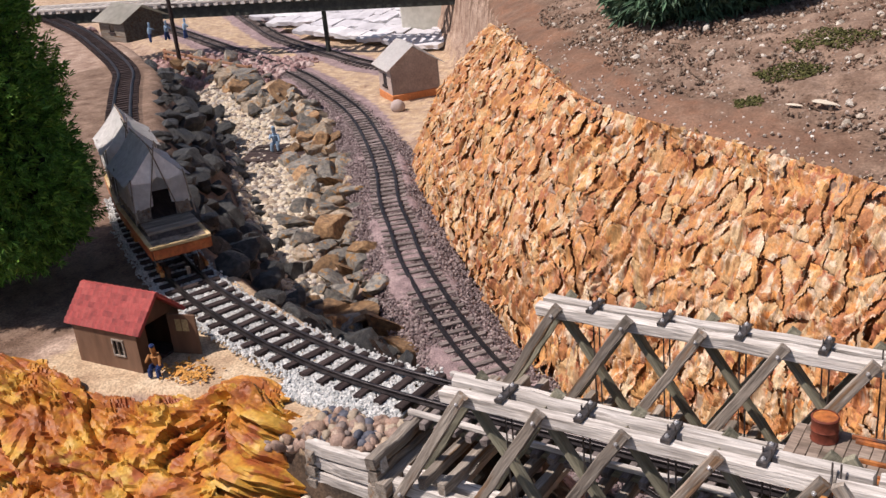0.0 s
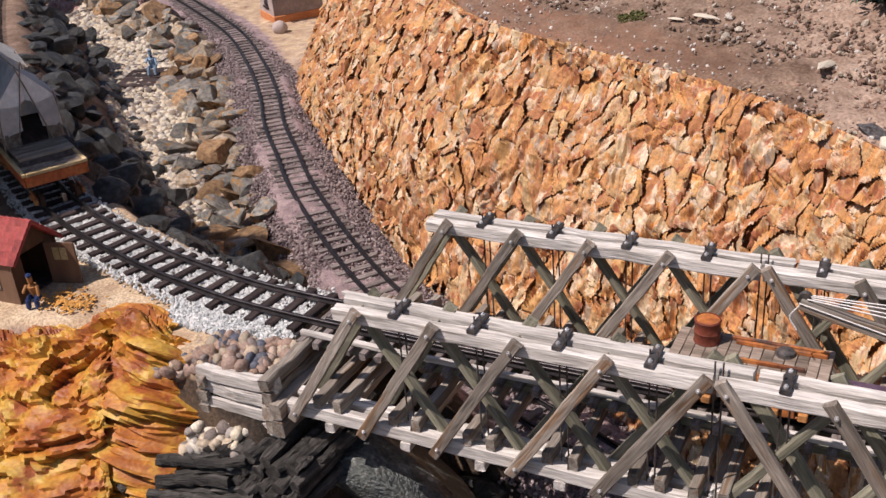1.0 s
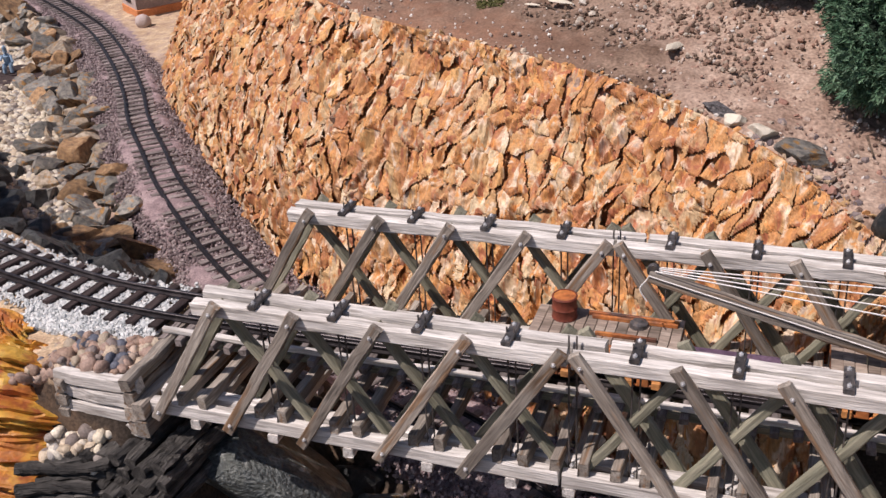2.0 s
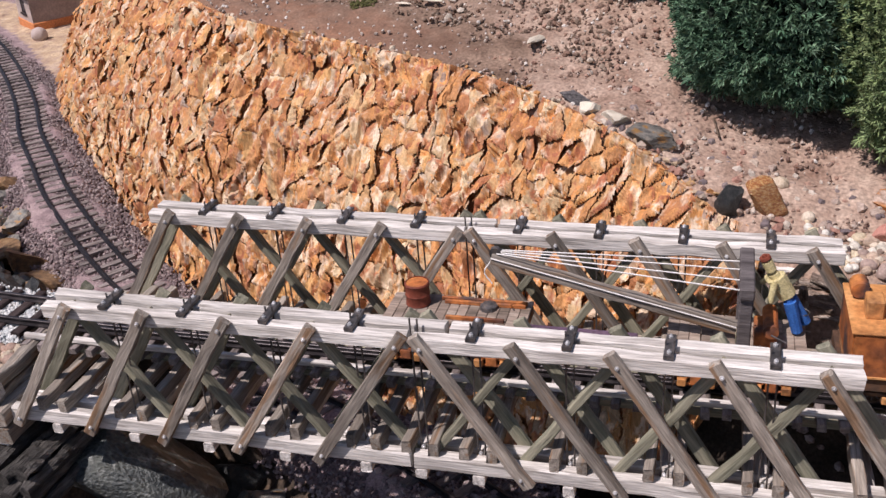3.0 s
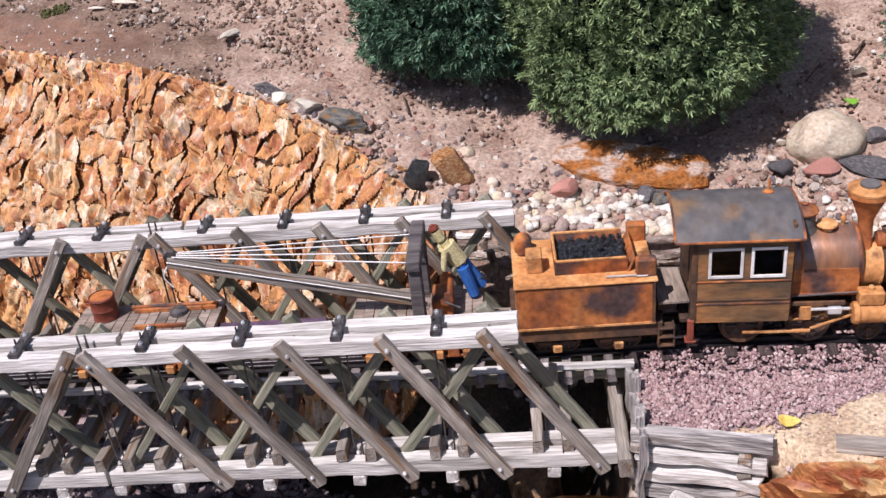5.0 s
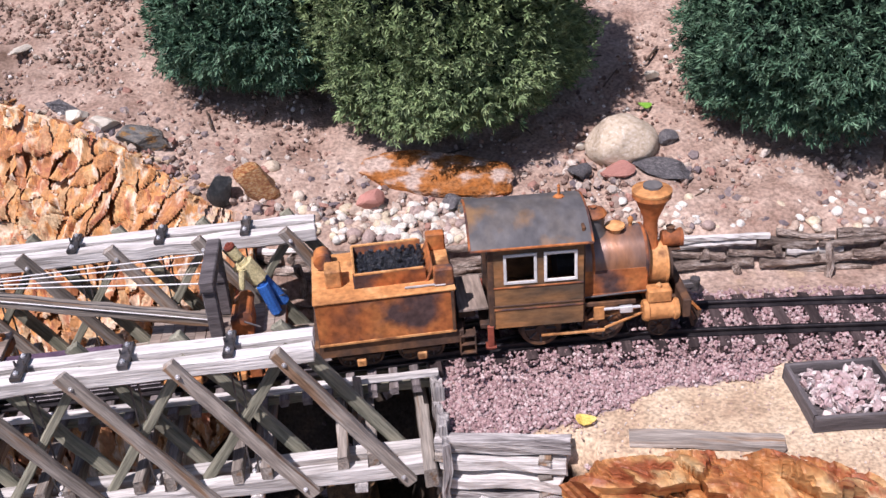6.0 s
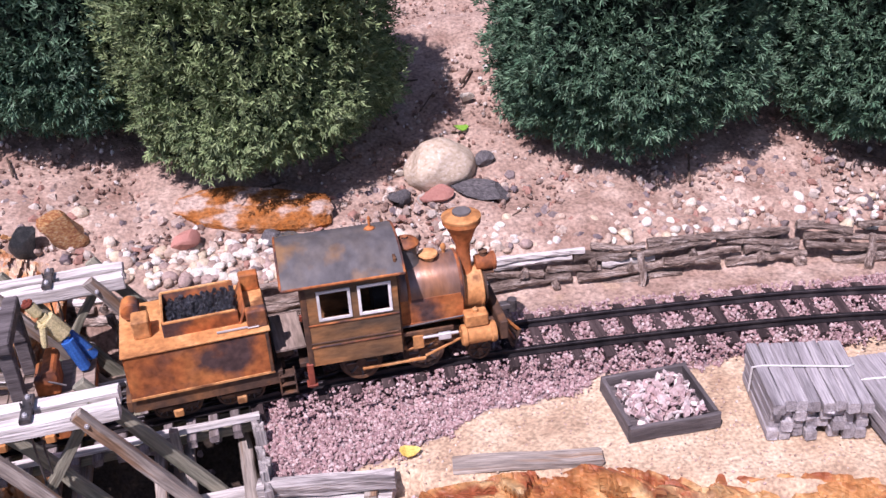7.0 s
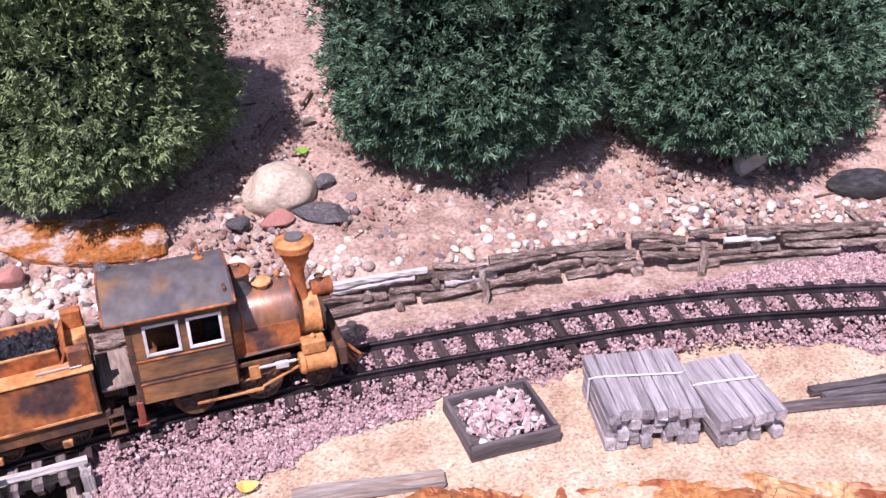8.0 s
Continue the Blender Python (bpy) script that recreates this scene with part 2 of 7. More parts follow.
WHITE_CHIP = tint("white_ballast_chip", [(0.70, 0.72, 0.71), (0.78, 0.79, 0.78), (0.58, 0.61, 0.61), (0.82, 0.82, 0.80)], 0.85, 120)
GREY_ROCK = mat("grey_angular_rock", [(0.10, 0.10, 0.10), (0.23, 0.22, 0.20), (0.36, 0.33, 0.28)], 9, 0.85, 0.6, vary=0.35, grain=0.4, blotch=((0.40, 0.22, 0.08), 6, 0.25), depth=0.006)
BROWN_ROCK = mat("brown_angular_rock", [(0.14, 0.10, 0.07), (0.32, 0.19, 0.10), (0.46, 0.30, 0.16)], 9, 0.85, 0.6, vary=0.3, grain=0.4, depth=0.006)
# dark rock taken near black, with the embankment's shade in its colour
DARK_ROCK = mat("dark_bluish_shade_rock", [(0.014, 0.016, 0.018), (0.035, 0.037, 0.038), (0.085, 0.085, 0.078)], 9, 0.55, 0.7, vary=0.35, grain=0.5, spec=0.5, depth=0.006)
TAN_ROCK = mat("tan_angular_rock", [(0.22, 0.18, 0.14), (0.40, 0.33, 0.25), (0.54, 0.46, 0.36)], 10, 0.85, 0.6, vary=0.3, grain=0.4, blotch=((0.42, 0.25, 0.12), 8, 0.3), depth=0.005)
SLATE = mat("mottled_slate", [(0.09, 0.085, 0.09), (0.17, 0.16, 0.165), (0.30, 0.28, 0.275)], 16, 0.8, 0.7, vary=0.25, grain=0.5, depth=0.005)
VEIN_ROCK = mat("dark_veined_boulder", [(0.025, 0.032, 0.034), (0.08, 0.09, 0.088), (0.10, 0.11, 0.10), (0.42, 0.44, 0.42)], 9, 0.5, 0.7, grain=0.6, spec=0.5, depth=0.008)
BOULDER = mat("tan_smooth_boulder", [(0.40, 0.31, 0.22), (0.55, 0.45, 0.33), (0.62, 0.52, 0.40)], 14, 0.75, 0.4, grain=0.2, blotch=((0.66, 0.58, 0.48), 20, 0.3))
MOSS_ROCK = mat("rusty_moss_rock", [(0.50, 0.38, 0.31), (0.48, 0.36, 0.29), (0.36, 0.15, 0.05), (0.33, 0.11, 0.02), (0.24, 0.10, 0.03)], 4.5, 0.95, 1.0, stretch=(1.6, 0.8, 0.5), vary=0.0, fine=6, grain=0.45, depth=0.004)
RED_STONE = mat("dull_red_stone", [(0.40, 0.17, 0.13), (0.50, 0.26, 0.21)], 30, 0.85, 0.4)
LEAF_DARK = mat("bluish_green_foliage", [(0.032, 0.08, 0.046), (0.078, 0.155, 0.09), (0.17, 0.272, 0.165)], 14, 0.6, 0.0, island=True, vary=0.5, grain=0.3)
LEAF_OLIVE = mat("yellow_green_foliage", [(0.09, 0.145, 0.062), (0.18, 0.25, 0.108), (0.31, 0.38, 0.175)], 14, 0.6, 0.0, island=True, vary=0.5, grain=0.3)
LEAF_BRIGHT = mat("bright_green_foliage", [(0.05, 0.13, 0.022), (0.12, 0.27, 0.04), (0.26, 0.44, 0.08)], 14, 0.6, 0.0, island=True, vary=0.5, grain=0.3)
# near-black green: the shade deep inside a crown, put into colour
CORE_SHADE = mat("crown_shade_green", [(0.006, 0.014, 0.009), (0.018, 0.034, 0.02)], 60, 0.9, 0.6)
TRUNK = mat("brown_trunk", [(0.07, 0.05, 0.035), (0.16, 0.11, 0.08)], 30, 0.9, 0.6, stretch=(4, 4, 1))
LEAF_LIME = mat("lime_leaf", [(0.16, 0.36, 0.03), (0.24, 0.46, 0.06)], 100, 0.5, 0.1)
LEAF_YELLOW = mat("dry_yellow_leaf", [(0.62, 0.42, 0.08), (0.72, 0.55, 0.16)], 100, 0.6, 0.1)
PALE_BIT = mat("pale_bark_chip", [(0.60, 0.53, 0.42), (0.75, 0.69, 0.58)], 60, 0.8, 0.3)


def ground_material():
    """Earth, sand, pink chippings and dark soil deepened for shade, laid by the three channels of the colour attribute
    'zone'.
    """
    m = bpy.data.materials.new("garden_ground")
    m.use_nodes = True
    n, l = m.node_tree.nodes, m.node_tree.links
    b = n["Principled BSDF"]
    b.inputs["Roughness"].default_value = 0.95
    b.inputs["Specular IOR Level"].default_value = 0.15
    tc, at, sep = n.new("ShaderNodeTexCoord"), n.new("ShaderNodeVertexColor"), n.new("ShaderNodeSeparateColor")
    at.layer_name = "zone"
    l.new(at.outputs[0], sep.inputs[0])

    def soil(cols, scale, fine):
        a, f, r, mx = (n.new(k) for k in ("ShaderNodeTexNoise", "ShaderNodeTexNoise", "ShaderNodeValToRGB", "ShaderNodeMix"))
        a.inputs["Scale"].default_value, a.inputs["Detail"].default_value, a.inputs["Roughness"].default_value = scale, 8, 0.65
        f.inputs["Scale"].default_value, f.inputs["Detail"].default_value = fine, 3
        l.new(tc.outputs["Object"], a.inputs["Vector"])
        l.new(tc.outputs["Object"], f.inputs["Vector"])
        e = r.color_ramp.elements
        while len(e) < len(cols):
            e.new(0.5)
        for i, c in enumerate(cols):
            e[i].position, e[i].color = 0.32 + 0.36 * i / (len(cols) - 1), (*c, 1)
        l.new(a.outputs["Fac"], r.inputs[0])
        g = n.new("ShaderNodeMapRange")
        g.inputs[1].default_value, g.inputs[2].default_value, g.inputs[3].default_value, g.inputs[4].default_value = 0.3, 0.7, 0.6, 1.3
        l.new(f.outputs["Fac"], g.inputs[0])
        s = n.new("ShaderNodeVectorMath")
        s.operation = "SCALE"
        l.new(r.outputs[0], s.inputs[0])
        l.new(g.outputs[0], s.inputs["Scale"])
        return s.outputs[0], f.outputs["Fac"]

    earth, f1 = soil([(0.235, 0.15, 0.112), (0.36, 0.257, 0.20), (0.49, 0.375, 0.30)], 18, 230)
    sand, f2 = soil([(0.36, 0.245, 0.16), (0.505, 0.375, 0.25), (0.63, 0.50, 0.35)], 22, 300)
    chips, f3 = soil([(0.19, 0.14, 0.145), (0.29, 0.215, 0.22), (0.40, 0.31, 0.305)], 30, 380)
    # dark brown soil, taken darker to hold the shade of the banks
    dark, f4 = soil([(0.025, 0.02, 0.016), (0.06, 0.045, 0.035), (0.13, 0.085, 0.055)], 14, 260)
    col = earth
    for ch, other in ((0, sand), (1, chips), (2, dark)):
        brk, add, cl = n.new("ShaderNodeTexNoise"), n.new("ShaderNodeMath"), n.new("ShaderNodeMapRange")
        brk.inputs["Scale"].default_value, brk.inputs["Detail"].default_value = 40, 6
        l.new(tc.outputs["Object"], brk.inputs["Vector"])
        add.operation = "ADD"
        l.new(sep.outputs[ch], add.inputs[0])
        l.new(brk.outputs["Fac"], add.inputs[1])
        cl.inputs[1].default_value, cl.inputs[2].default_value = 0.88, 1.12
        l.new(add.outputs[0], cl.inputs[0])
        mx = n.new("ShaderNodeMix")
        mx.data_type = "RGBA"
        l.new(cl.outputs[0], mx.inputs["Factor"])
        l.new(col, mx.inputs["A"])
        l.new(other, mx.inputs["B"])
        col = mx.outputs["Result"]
    loam_and_shade, f5 = soil([(0.13, 0.082, 0.058), (0.20, 0.135, 0.10), (0.30, 0.21, 0.155)], 22, 240)
    bank, f6 = soil([(0.14, 0.085, 0.06), (0.225, 0.125, 0.085), (0.28, 0.14, 0.085)], 9, 300)
    for lo, hi, other in ((0.30, 0.62, loam_and_shade), (0.86, 1.16, bank)):
        brk, add, cl = n.new("ShaderNodeTexNoise"), n.new("ShaderNodeMath"), n.new("ShaderNodeMapRange")
        brk.inputs["Scale"].default_value, brk.inputs["Detail"].default_value = 24, 6
        l.new(tc.outputs["Object"], brk.inputs["Vector"])
        add.operation = "MULTIPLY_ADD"
        add.inputs[1].default_value = 0.5
        l.new(brk.outputs["Fac"], add.inputs[0])
        l.new(at.outputs["Alpha"], add.inputs[2])
        cl.inputs[1].default_value, cl.inputs[2].default_value = lo + 0.2, hi + 0.2
        l.new(add.outputs[0], cl.inputs[0])
        mx = n.new("ShaderNodeMix")
        mx.data_type = "RGBA"
        l.new(cl.outputs[0], mx.inputs["Factor"])
        l.new(col, mx.inputs["A"])
        l.new(other, mx.inputs["B"])
        col = mx.outputs["Result"]
    l.new(col, b.inputs["Base Color"])
    bp = n.new("ShaderNodeBump")
    bp.inputs["Strength"].default_value, bp.inputs["Distance"].default_value = 0.4, 0.003
    l.new(f2, bp.inputs["Height"])
    l.new(bp.outputs[0], b.inputs["Normal"])
    return m


GROUND = ground_material()

# ---- building helpers ----
rng = np.random.default_rng(7)


def mesh_from(name, verts, faces, material, smooth=False):
    me = bpy.data.meshes.new(name)
    me.from_pydata([tuple(v) for v in verts], [], [tuple(f) for f in faces])
    if material:
        me.materials.append(material)
    if smooth:
        me.polygons.foreach_set("use_smooth", [True] * len(me.polygons))
    me.update()
    return me


def fast_mesh(name, verts, tris, material, smooth=False):
    """A triangle mesh from numpy arrays."""
    me = bpy.data.meshes.new(name)
    verts, tris = np.asarray(verts, np.float32), np.asarray(tris, np.int32)
    me.vertices.add(len(verts))
    me.vertices.foreach_set("co", verts.ravel())
    me.loops.add(tris.size)
    me.loops.foreach_set("vertex_index", tris.ravel())
    me.polygons.add(len(tris))
    me.polygons.foreach_set("loop_start", np.arange(0, tris.size, 3, dtype=np.int32))
    me.polygons.foreach_set("use_smooth", np.full(len(tris), smooth))
    me.materials.append(material)
    me.update(calc_edges=True)
    return me


def put(name, me, parent=None, m=None, label=""):
    ob = new(name, me)
    if parent:
        ob.parent = parent
    if m is not None:
        ob.matrix_basis = m
    if label:
        ob["label"] = label
    return ob


def part(name, bm, material, parent, label="", m=None, smooth=False):
    me = bpy.data.meshes.new(name)
    bm.normal_update()
    bm.to_mesh(me)
    bm.free()
    me.materials.append(material)
    if smooth:
        me.polygons.foreach_set("use_smooth", [True] * len(me.polygons))
        me.set_sharp_from_angle(angle=radians(38))
    return put(name, me, parent, m, label)


def thing(name, m, label, category, group="", kind=""):
    ob = new(name)
    ob.empty_display_size = 0.02
    ob.matrix_basis = m
    return tagged(ob, label, category, group, kind)


def box(sx, sy, sz, at=(0, 0, 0), bevel=0.0006, rot=None, bm=None, segs=1):
    own = bmesh.new()
    bmesh.ops.create_cube(own, size=1, matrix=Matrix.Diagonal((sx, sy, sz, 1)))
    if bevel:
        bmesh.ops.bevel(own, geom=own.edges[:], offset=min(bevel, 0.3 * min(sx, sy, sz)), segments=segs, affect="EDGES")
    own.transform(Matrix.Translation(at) @ (rot.to_4x4() if rot else Matrix.Identity(4)))
    if bm is None:
        return own
    join(bm, own)
    return bm


def join(bm, other):
    me = bpy.data.meshes.new("tmp")
    other.to_mesh(me)
    other.free()
    bm.from_mesh(me)
    bpy.data.meshes.remove(me)
    return bm


def lathe(profile, n=24, axis="Z", at=(0, 0, 0), bm=None, cap=True):
    """Turns (radius, height) pairs about an axis."""
    own = bmesh.new()
    rings = []
    for r, h in profile:
        rings.append([own.verts.new((r * math.cos(2 * math.pi * i / n), r * math.sin(2 * math.pi * i / n), h)) for i in range(n)])
    for a, b in zip(rings, rings[1:]):
        for i in range(n):
            own.faces.new((a[i], a[(i + 1) % n], b[(i + 1) % n], b[i]))
    if cap:
        own.faces.new(rings[0][::-1])
        own.faces.new(rings[-1])
    turn = {"Z": Matrix.Identity(4), "X": Matrix.Rotation(radians(90), 4, "Y"), "Y": Matrix.Rotation(radians(-90), 4, "X")}[axis]
    own.transform(Matrix.Translation(at) @ turn)
    if bm is None:
        return own
    return join(bm, own)


def rod(p, q, r, n=8, bm=None):
    p, q = Vector(p), Vector(q)
    own = bmesh.new()
    bmesh.ops.create_cone(own, cap_ends=True, segments=n, radius1=r, radius2=r, depth=(q - p).length)
    own.transform(Matrix.Translation((p + q) / 2) @ (q - p).to_track_quat("Z", "Y").to_matrix().to_4x4())
    return own if bm is None else join(bm, own)


def tube(pts, r, n=6):
    """One round cord through a row of points."""
    P = [Vector(p) for p in pts]
    bm, rings = bmesh.new(), []
    for i, p in enumerate(P):
        d = (P[min(i + 1, len(P) - 1)] - P[max(i - 1, 0)]).normalized()
        u = d.orthogonal().normalized() if i == 0 else (u - d * u.dot(d)).normalized()
        v = d.cross(u)
        rings.append([bm.verts.new(p + r * (math.cos(2 * math.pi * k / n) * u + math.sin(2 * math.pi * k / n) * v)) for k in range(n)])
    for a, b in zip(rings, rings[1:]):
        for k in range(n):
            bm.faces.new((a[k], a[(k + 1) % n], b[(k + 1) % n], b[k]))
    bm.faces.new(rings[0][::-1])
    bm.faces.new(rings[-1])
    return bm


def along(p, q, up=(0, 0, 1)):
    """A frame at p whose x axis points to q."""
    p, q = Vector(p), Vector(q)
    x = (q - p).normalized()
    z = Vector(up)
    z = (z - x * z.dot(x)).normalized()
    y = z.cross(x)
    m = Matrix((x, y, z)).transposed().to_4x4()
    m.translation = p
    return m


TIMBERS = {}


def timber_mesh(L, w, h, material, rough=0.0004, seed=0):
    """A sawn timber along x with chamfered, slightly uneven edges."""
    key = (round(L, 3), w, h, material.name, rough, seed)
    if key in TIMBERS:
        return TIMBERS[key]
    r = np.random.default_rng(int(L * 1e4) + seed)
    n = max(3, min(14, int(L / 0.02)))
    c = min(w, h) * 0.12
    ring = [(-w / 2 + c, -h / 2), (w / 2 - c, -h / 2), (w / 2, -h / 2 + c), (w / 2, h / 2 - c), (w / 2 - c, h / 2), (-w / 2 + c, h / 2), (-w / 2, h / 2 - c), (-w / 2, -h / 2 + c)]
    vs, fs = [], []
    for i in range(n):
        wob = r.normal(0, rough, 2)
        for y, z in ring:
            d = r.normal(0, rough * 0.7, 2)
            x = L * i / (n - 1) + (r.normal(0, rough * 1.5) if i in (0, n - 1) else 0)
            vs.append((x, y + wob[0] + d[0], z + wob[1] + d[1]))
    for i in range(n - 1):
        for k in range(8):
            a, b = i * 8 + k, i * 8 + (k + 1) % 8
            fs.append((a, a + 8, b + 8, b))
    fs += [tuple(range(8)), tuple(range((n - 1) * 8 + 7, (n - 1) * 8 - 1, -1))]
    TIMBERS[key] = mesh_from("timber", vs, fs, material)
    return TIMBERS[key]


def timber(name, p, q, w, h, material, parent, up=(0, 0, 1), over=0.0, seed=0, rough=0.0004, label=""):
    p, q = Vector(p), Vector(q)
    d = (q - p).normalized() * over
    p, q = p - d, q + d
    return put(name, timber_mesh((q - p).length, w, h, material, rough, seed), parent, along(p, q, up), label)


def rock_bm(seed, flat=1.0, subdiv=2, sharp=0.35, cuts=9):
    """A stone of about unit size: an icosphere cut by random planes, with an uneven skin."""
    r = random.Random(seed)
    bm = bmesh.new()
    bmesh.ops.create_icosphere(bm, subdivisions=subdiv, radius=0.5)
    planes = []
    for _ in range(cuts):
        v = Vector((r.gauss(0, 1), r.gauss(0, 1), r.gauss(0, 1))).normalized()
        planes.append((v, r.uniform(0.5 - sharp * 0.75, 0.48)))
    for v in bm.verts:
        for nrm, d in planes:
            e = v.co.dot(nrm) - d
            if e > 0:
                v.co -= nrm * e
        v.co *= 1 + 0.12 * noise.noise(v.co * 3 + Vector((seed, 0, 0)))
        v.co.z *= flat
    return bm


def rock_mesh(name, seed, material, flat=1.0, subdiv=2, sharp=0.35, cuts=9, smooth=False):
    bm = rock_bm(seed, flat, subdiv, sharp, cuts)
    me = bpy.data.meshes.new(name)
    bm.to_mesh(me)
    bm.free()
    me.materials.append(material)
    if smooth:
        me.polygons.foreach_set("use_smooth", [True] * len(me.polygons))
    return me


def arrays_of(bm):
    bmesh.ops.triangulate(bm, faces=bm.faces[:])
    bm.verts.ensure_lookup_table()
    v = np.array([tuple(x.co) for x in bm.verts])
    f = np.array([[k.index for k in x.verts] for x in bm.faces])
    bm.free()
    return v, f


def scatter(name, bases, places, sizes, rots, material, smooth=False):
    """One mesh of many small pieces. places: N x 3, sizes: N x 3, rots: N x 3 x 3."""
    N = len(places)
    pick = rng.integers(0, len(bases), N)
    V, F, o = [], [], 0
    for k, (bv, bf) in enumerate(bases):
        idx = np.nonzero(pick == k)[0]
        if not len(idx):
            continue
        v = np.einsum("nij,nvj->nvi", rots[idx], bv[None] * sizes[idx][:, None, :]) + places[idx][:, None, :]
        f = bf[None] + (np.arange(len(idx)) * len(bv))[:, None, None] + o
        V.append(v.reshape(-1, 3))
        F.append(f.reshape(-1, 3))
        o += len(idx) * len(bv)
    return fast_mesh(name, np.concatenate(V), np.concatenate(F), material, smooth)


def spins(N, tilt=3.2):
    """Random turns."""
    a, b, c = rng.uniform(0, 6.283, N), rng.uniform(-tilt, tilt, N), rng.uniform(-tilt, tilt, N)
    out = np.empty((N, 3, 3))
    ca, sa, cb, sb, cc, sc = np.cos(a), np.sin(a), np.cos(b), np.sin(b), np.cos(c), np.sin(c)
    z0 = np.zeros(N)
    o1 = np.ones(N)
    Rz = np.stack([ca, -sa, z0, sa, ca, z0, z0, z0, o1], 1).reshape(N, 3, 3)
    Rx = np.stack([o1, z0, z0, z0, cb, -sb, z0, sb, cb], 1).reshape(N, 3, 3)
    Ry = np.stack([cc, z0, sc, z0, o1, z0, -sc, z0, cc], 1).reshape(N, 3, 3)
    return Rz @ Rx @ Ry


CHIPS = [arrays_of(rock_bm(100 + k, 0.8, 1, 0.4, 6)) for k in range(6)]
ROUND = [arrays_of(rock_bm(200 + k, 0.62, 2, 0.12, 4)) for k in range(6)]
SHARDS = [arrays_of(rock_bm(280 + k, 0.45, 1, 0.62, 7)) for k in range(6)]
LUMPY = [arrays_of(rock_bm(240 + k, 0.75, 2, 0.26, 7)) for k in range(8)]


def smooth_line(pts, step=0.02):
    """A smooth curve through a few points (Catmull-Rom), sampled at even steps."""
    P = [np.array(p, float) for p in pts]
    P = [2 * P[0] - P[1]] + P + [2 * P[-1] - P[-2]]
    out = []
    for i in range(1, len(P) - 2):
        for u in np.linspace(0, 1, 40, endpoint=False):
            a, b, c, d = P[i - 1], P[i], P[i + 1], P[i + 2]
            out.append(0.5 * (2 * b + (c - a) * u + (2 * a - 5 * b + 4 * c - d) * u * u + (3 * b - a - 3 * c + d) * u ** 3))
    out.append(P[-2])
    out = np.array(out)
    s = np.r_[0, np.cumsum(np.linalg.norm(np.diff(out, axis=0), axis=1))]
    t = np.linspace(0, s[-1], max(2, int(round(s[-1] / step)) + 1))
    return np.stack([np.interp(t, s, out[:, k]) for k in range(out.shape[1])], 1)


def hashed(I, seed):
    """A random number from 0 to 1 for each row of whole numbers."""
    h = (I[..., 0].astype(np.int64) * 73856093) ^ (I[..., 1].astype(np.int64) * 19349663) ^ (I[..., 2].astype(np.int64) * 83492791) ^ (seed * 2654435)
    h = (h ^ (h >> 13)) * 1274126177 & 0x7FFFFFFF
    h = (h ^ (h >> 15)) * 2246822519 & 0x7FFFFFFF
    return ((h ^ (h >> 11)) & 0xFFFFF) / float(0x100000)


def vnoise(P, seed=0):
    """Smooth value noise, 0 to 1."""
    I = np.floor(P).astype(np.int64)
    f = P - I
    f = f * f * (3 - 2 * f)
    out = 0
    for c in itertools.product((0, 1), repeat=3):
        w = np.prod(np.where(np.array(c) == 1, f, 1 - f), -1)
        out = out + w * hashed(I + np.array(c), seed)
    return out


def fbm(P, octaves=4, seed=0):
    out, amp, tot = 0, 1.0, 0.0
    for k in range(octaves):
        out = out + amp * (vnoise(P * 2.03 ** k + 11.3 * k, seed + k) - 0.5)
        tot += amp
        amp *= 0.55
    return out / tot * 2


def worley(P, seed=0, flat=False):
    """Nearest jittered cell: its centre, its whole-number key, and the gap to the next nearest."""
    I = np.floor(P).astype(np.int64)
    best = np.full(P.shape[:-1], 1e9)
    second = best.copy()
    centre, key = np.zeros_like(P), np.zeros(P.shape, np.int64)
    for c in itertools.product((-1, 0, 1), (-1, 0, 1), (0,) if flat else (-1, 0, 1)):
        J = I + np.array(c)
        q = J + np.stack([hashed(J, seed + 1), hashed(J, seed + 2), hashed(J, seed + 3) * (0 if flat else 1)], -1)
        d = np.linalg.norm(P - q, axis=-1)
        near = d < best
        second = np.where(near, best, np.minimum(second, d))
        best = np.where(near, d, best)
        centre = np.where(near[..., None], q, centre)
        key = np.where(near[..., None], J, key)
    return centre, key, second - best


# ---- plan: track lines and terrain ----
RAIL, TIE, BED, LAND = -0.097, -0.104, -0.111, -0.119
MAIN = smooth_line([(-4.2, 2.5), (-3.3, 2.08), (-2.72, 1.75), (-2.28, 1.47), (-2.03, 1.25), (-1.75, 1.0), (-1.42, 0.725), (-1.1, 0.48), (-0.86, 0.325), (-0.67, 0.226),
                    (-0.5, 0.167), (-0.39, 0.139), (-0.25, 0.117), (0.0, 0.110), (0.4, 0.110), (0.74, 0.111), (0.87, 0.114), (1.02, 0.106), (1.28, 0.070),
                    (1.41, 0.042), (1.5, 0.013), (1.59, -0.021), (1.75, -0.095), (2.1, -0.29)], 0.0105)
LOWER = smooth_line([(-4.2, 3.25, -0.29), (-3.4, 2.86, -0.295), (-2.67, 2.5, -0.30), (-2.25, 2.28, -0.30), (-1.98, 2.1, -0.30), (-1.62, 1.83, -0.30), (-1.33, 1.545, -0.30), (-1.13, 1.32, -0.30), (-0.985, 1.135, -0.30),
                     (-0.848, 0.985, -0.302), (-0.68, 0.805, -0.305), (-0.4, 0.56, -0.315), (-0.1, 0.365, -0.33), (0.1, 0.275, -0.338), (0.25, 0.205, -0.342), (0.42, 0.09, -0.345), (0.62, -0.08, -0.35), (0.8, -0.3, -0.355)], 0.0105)
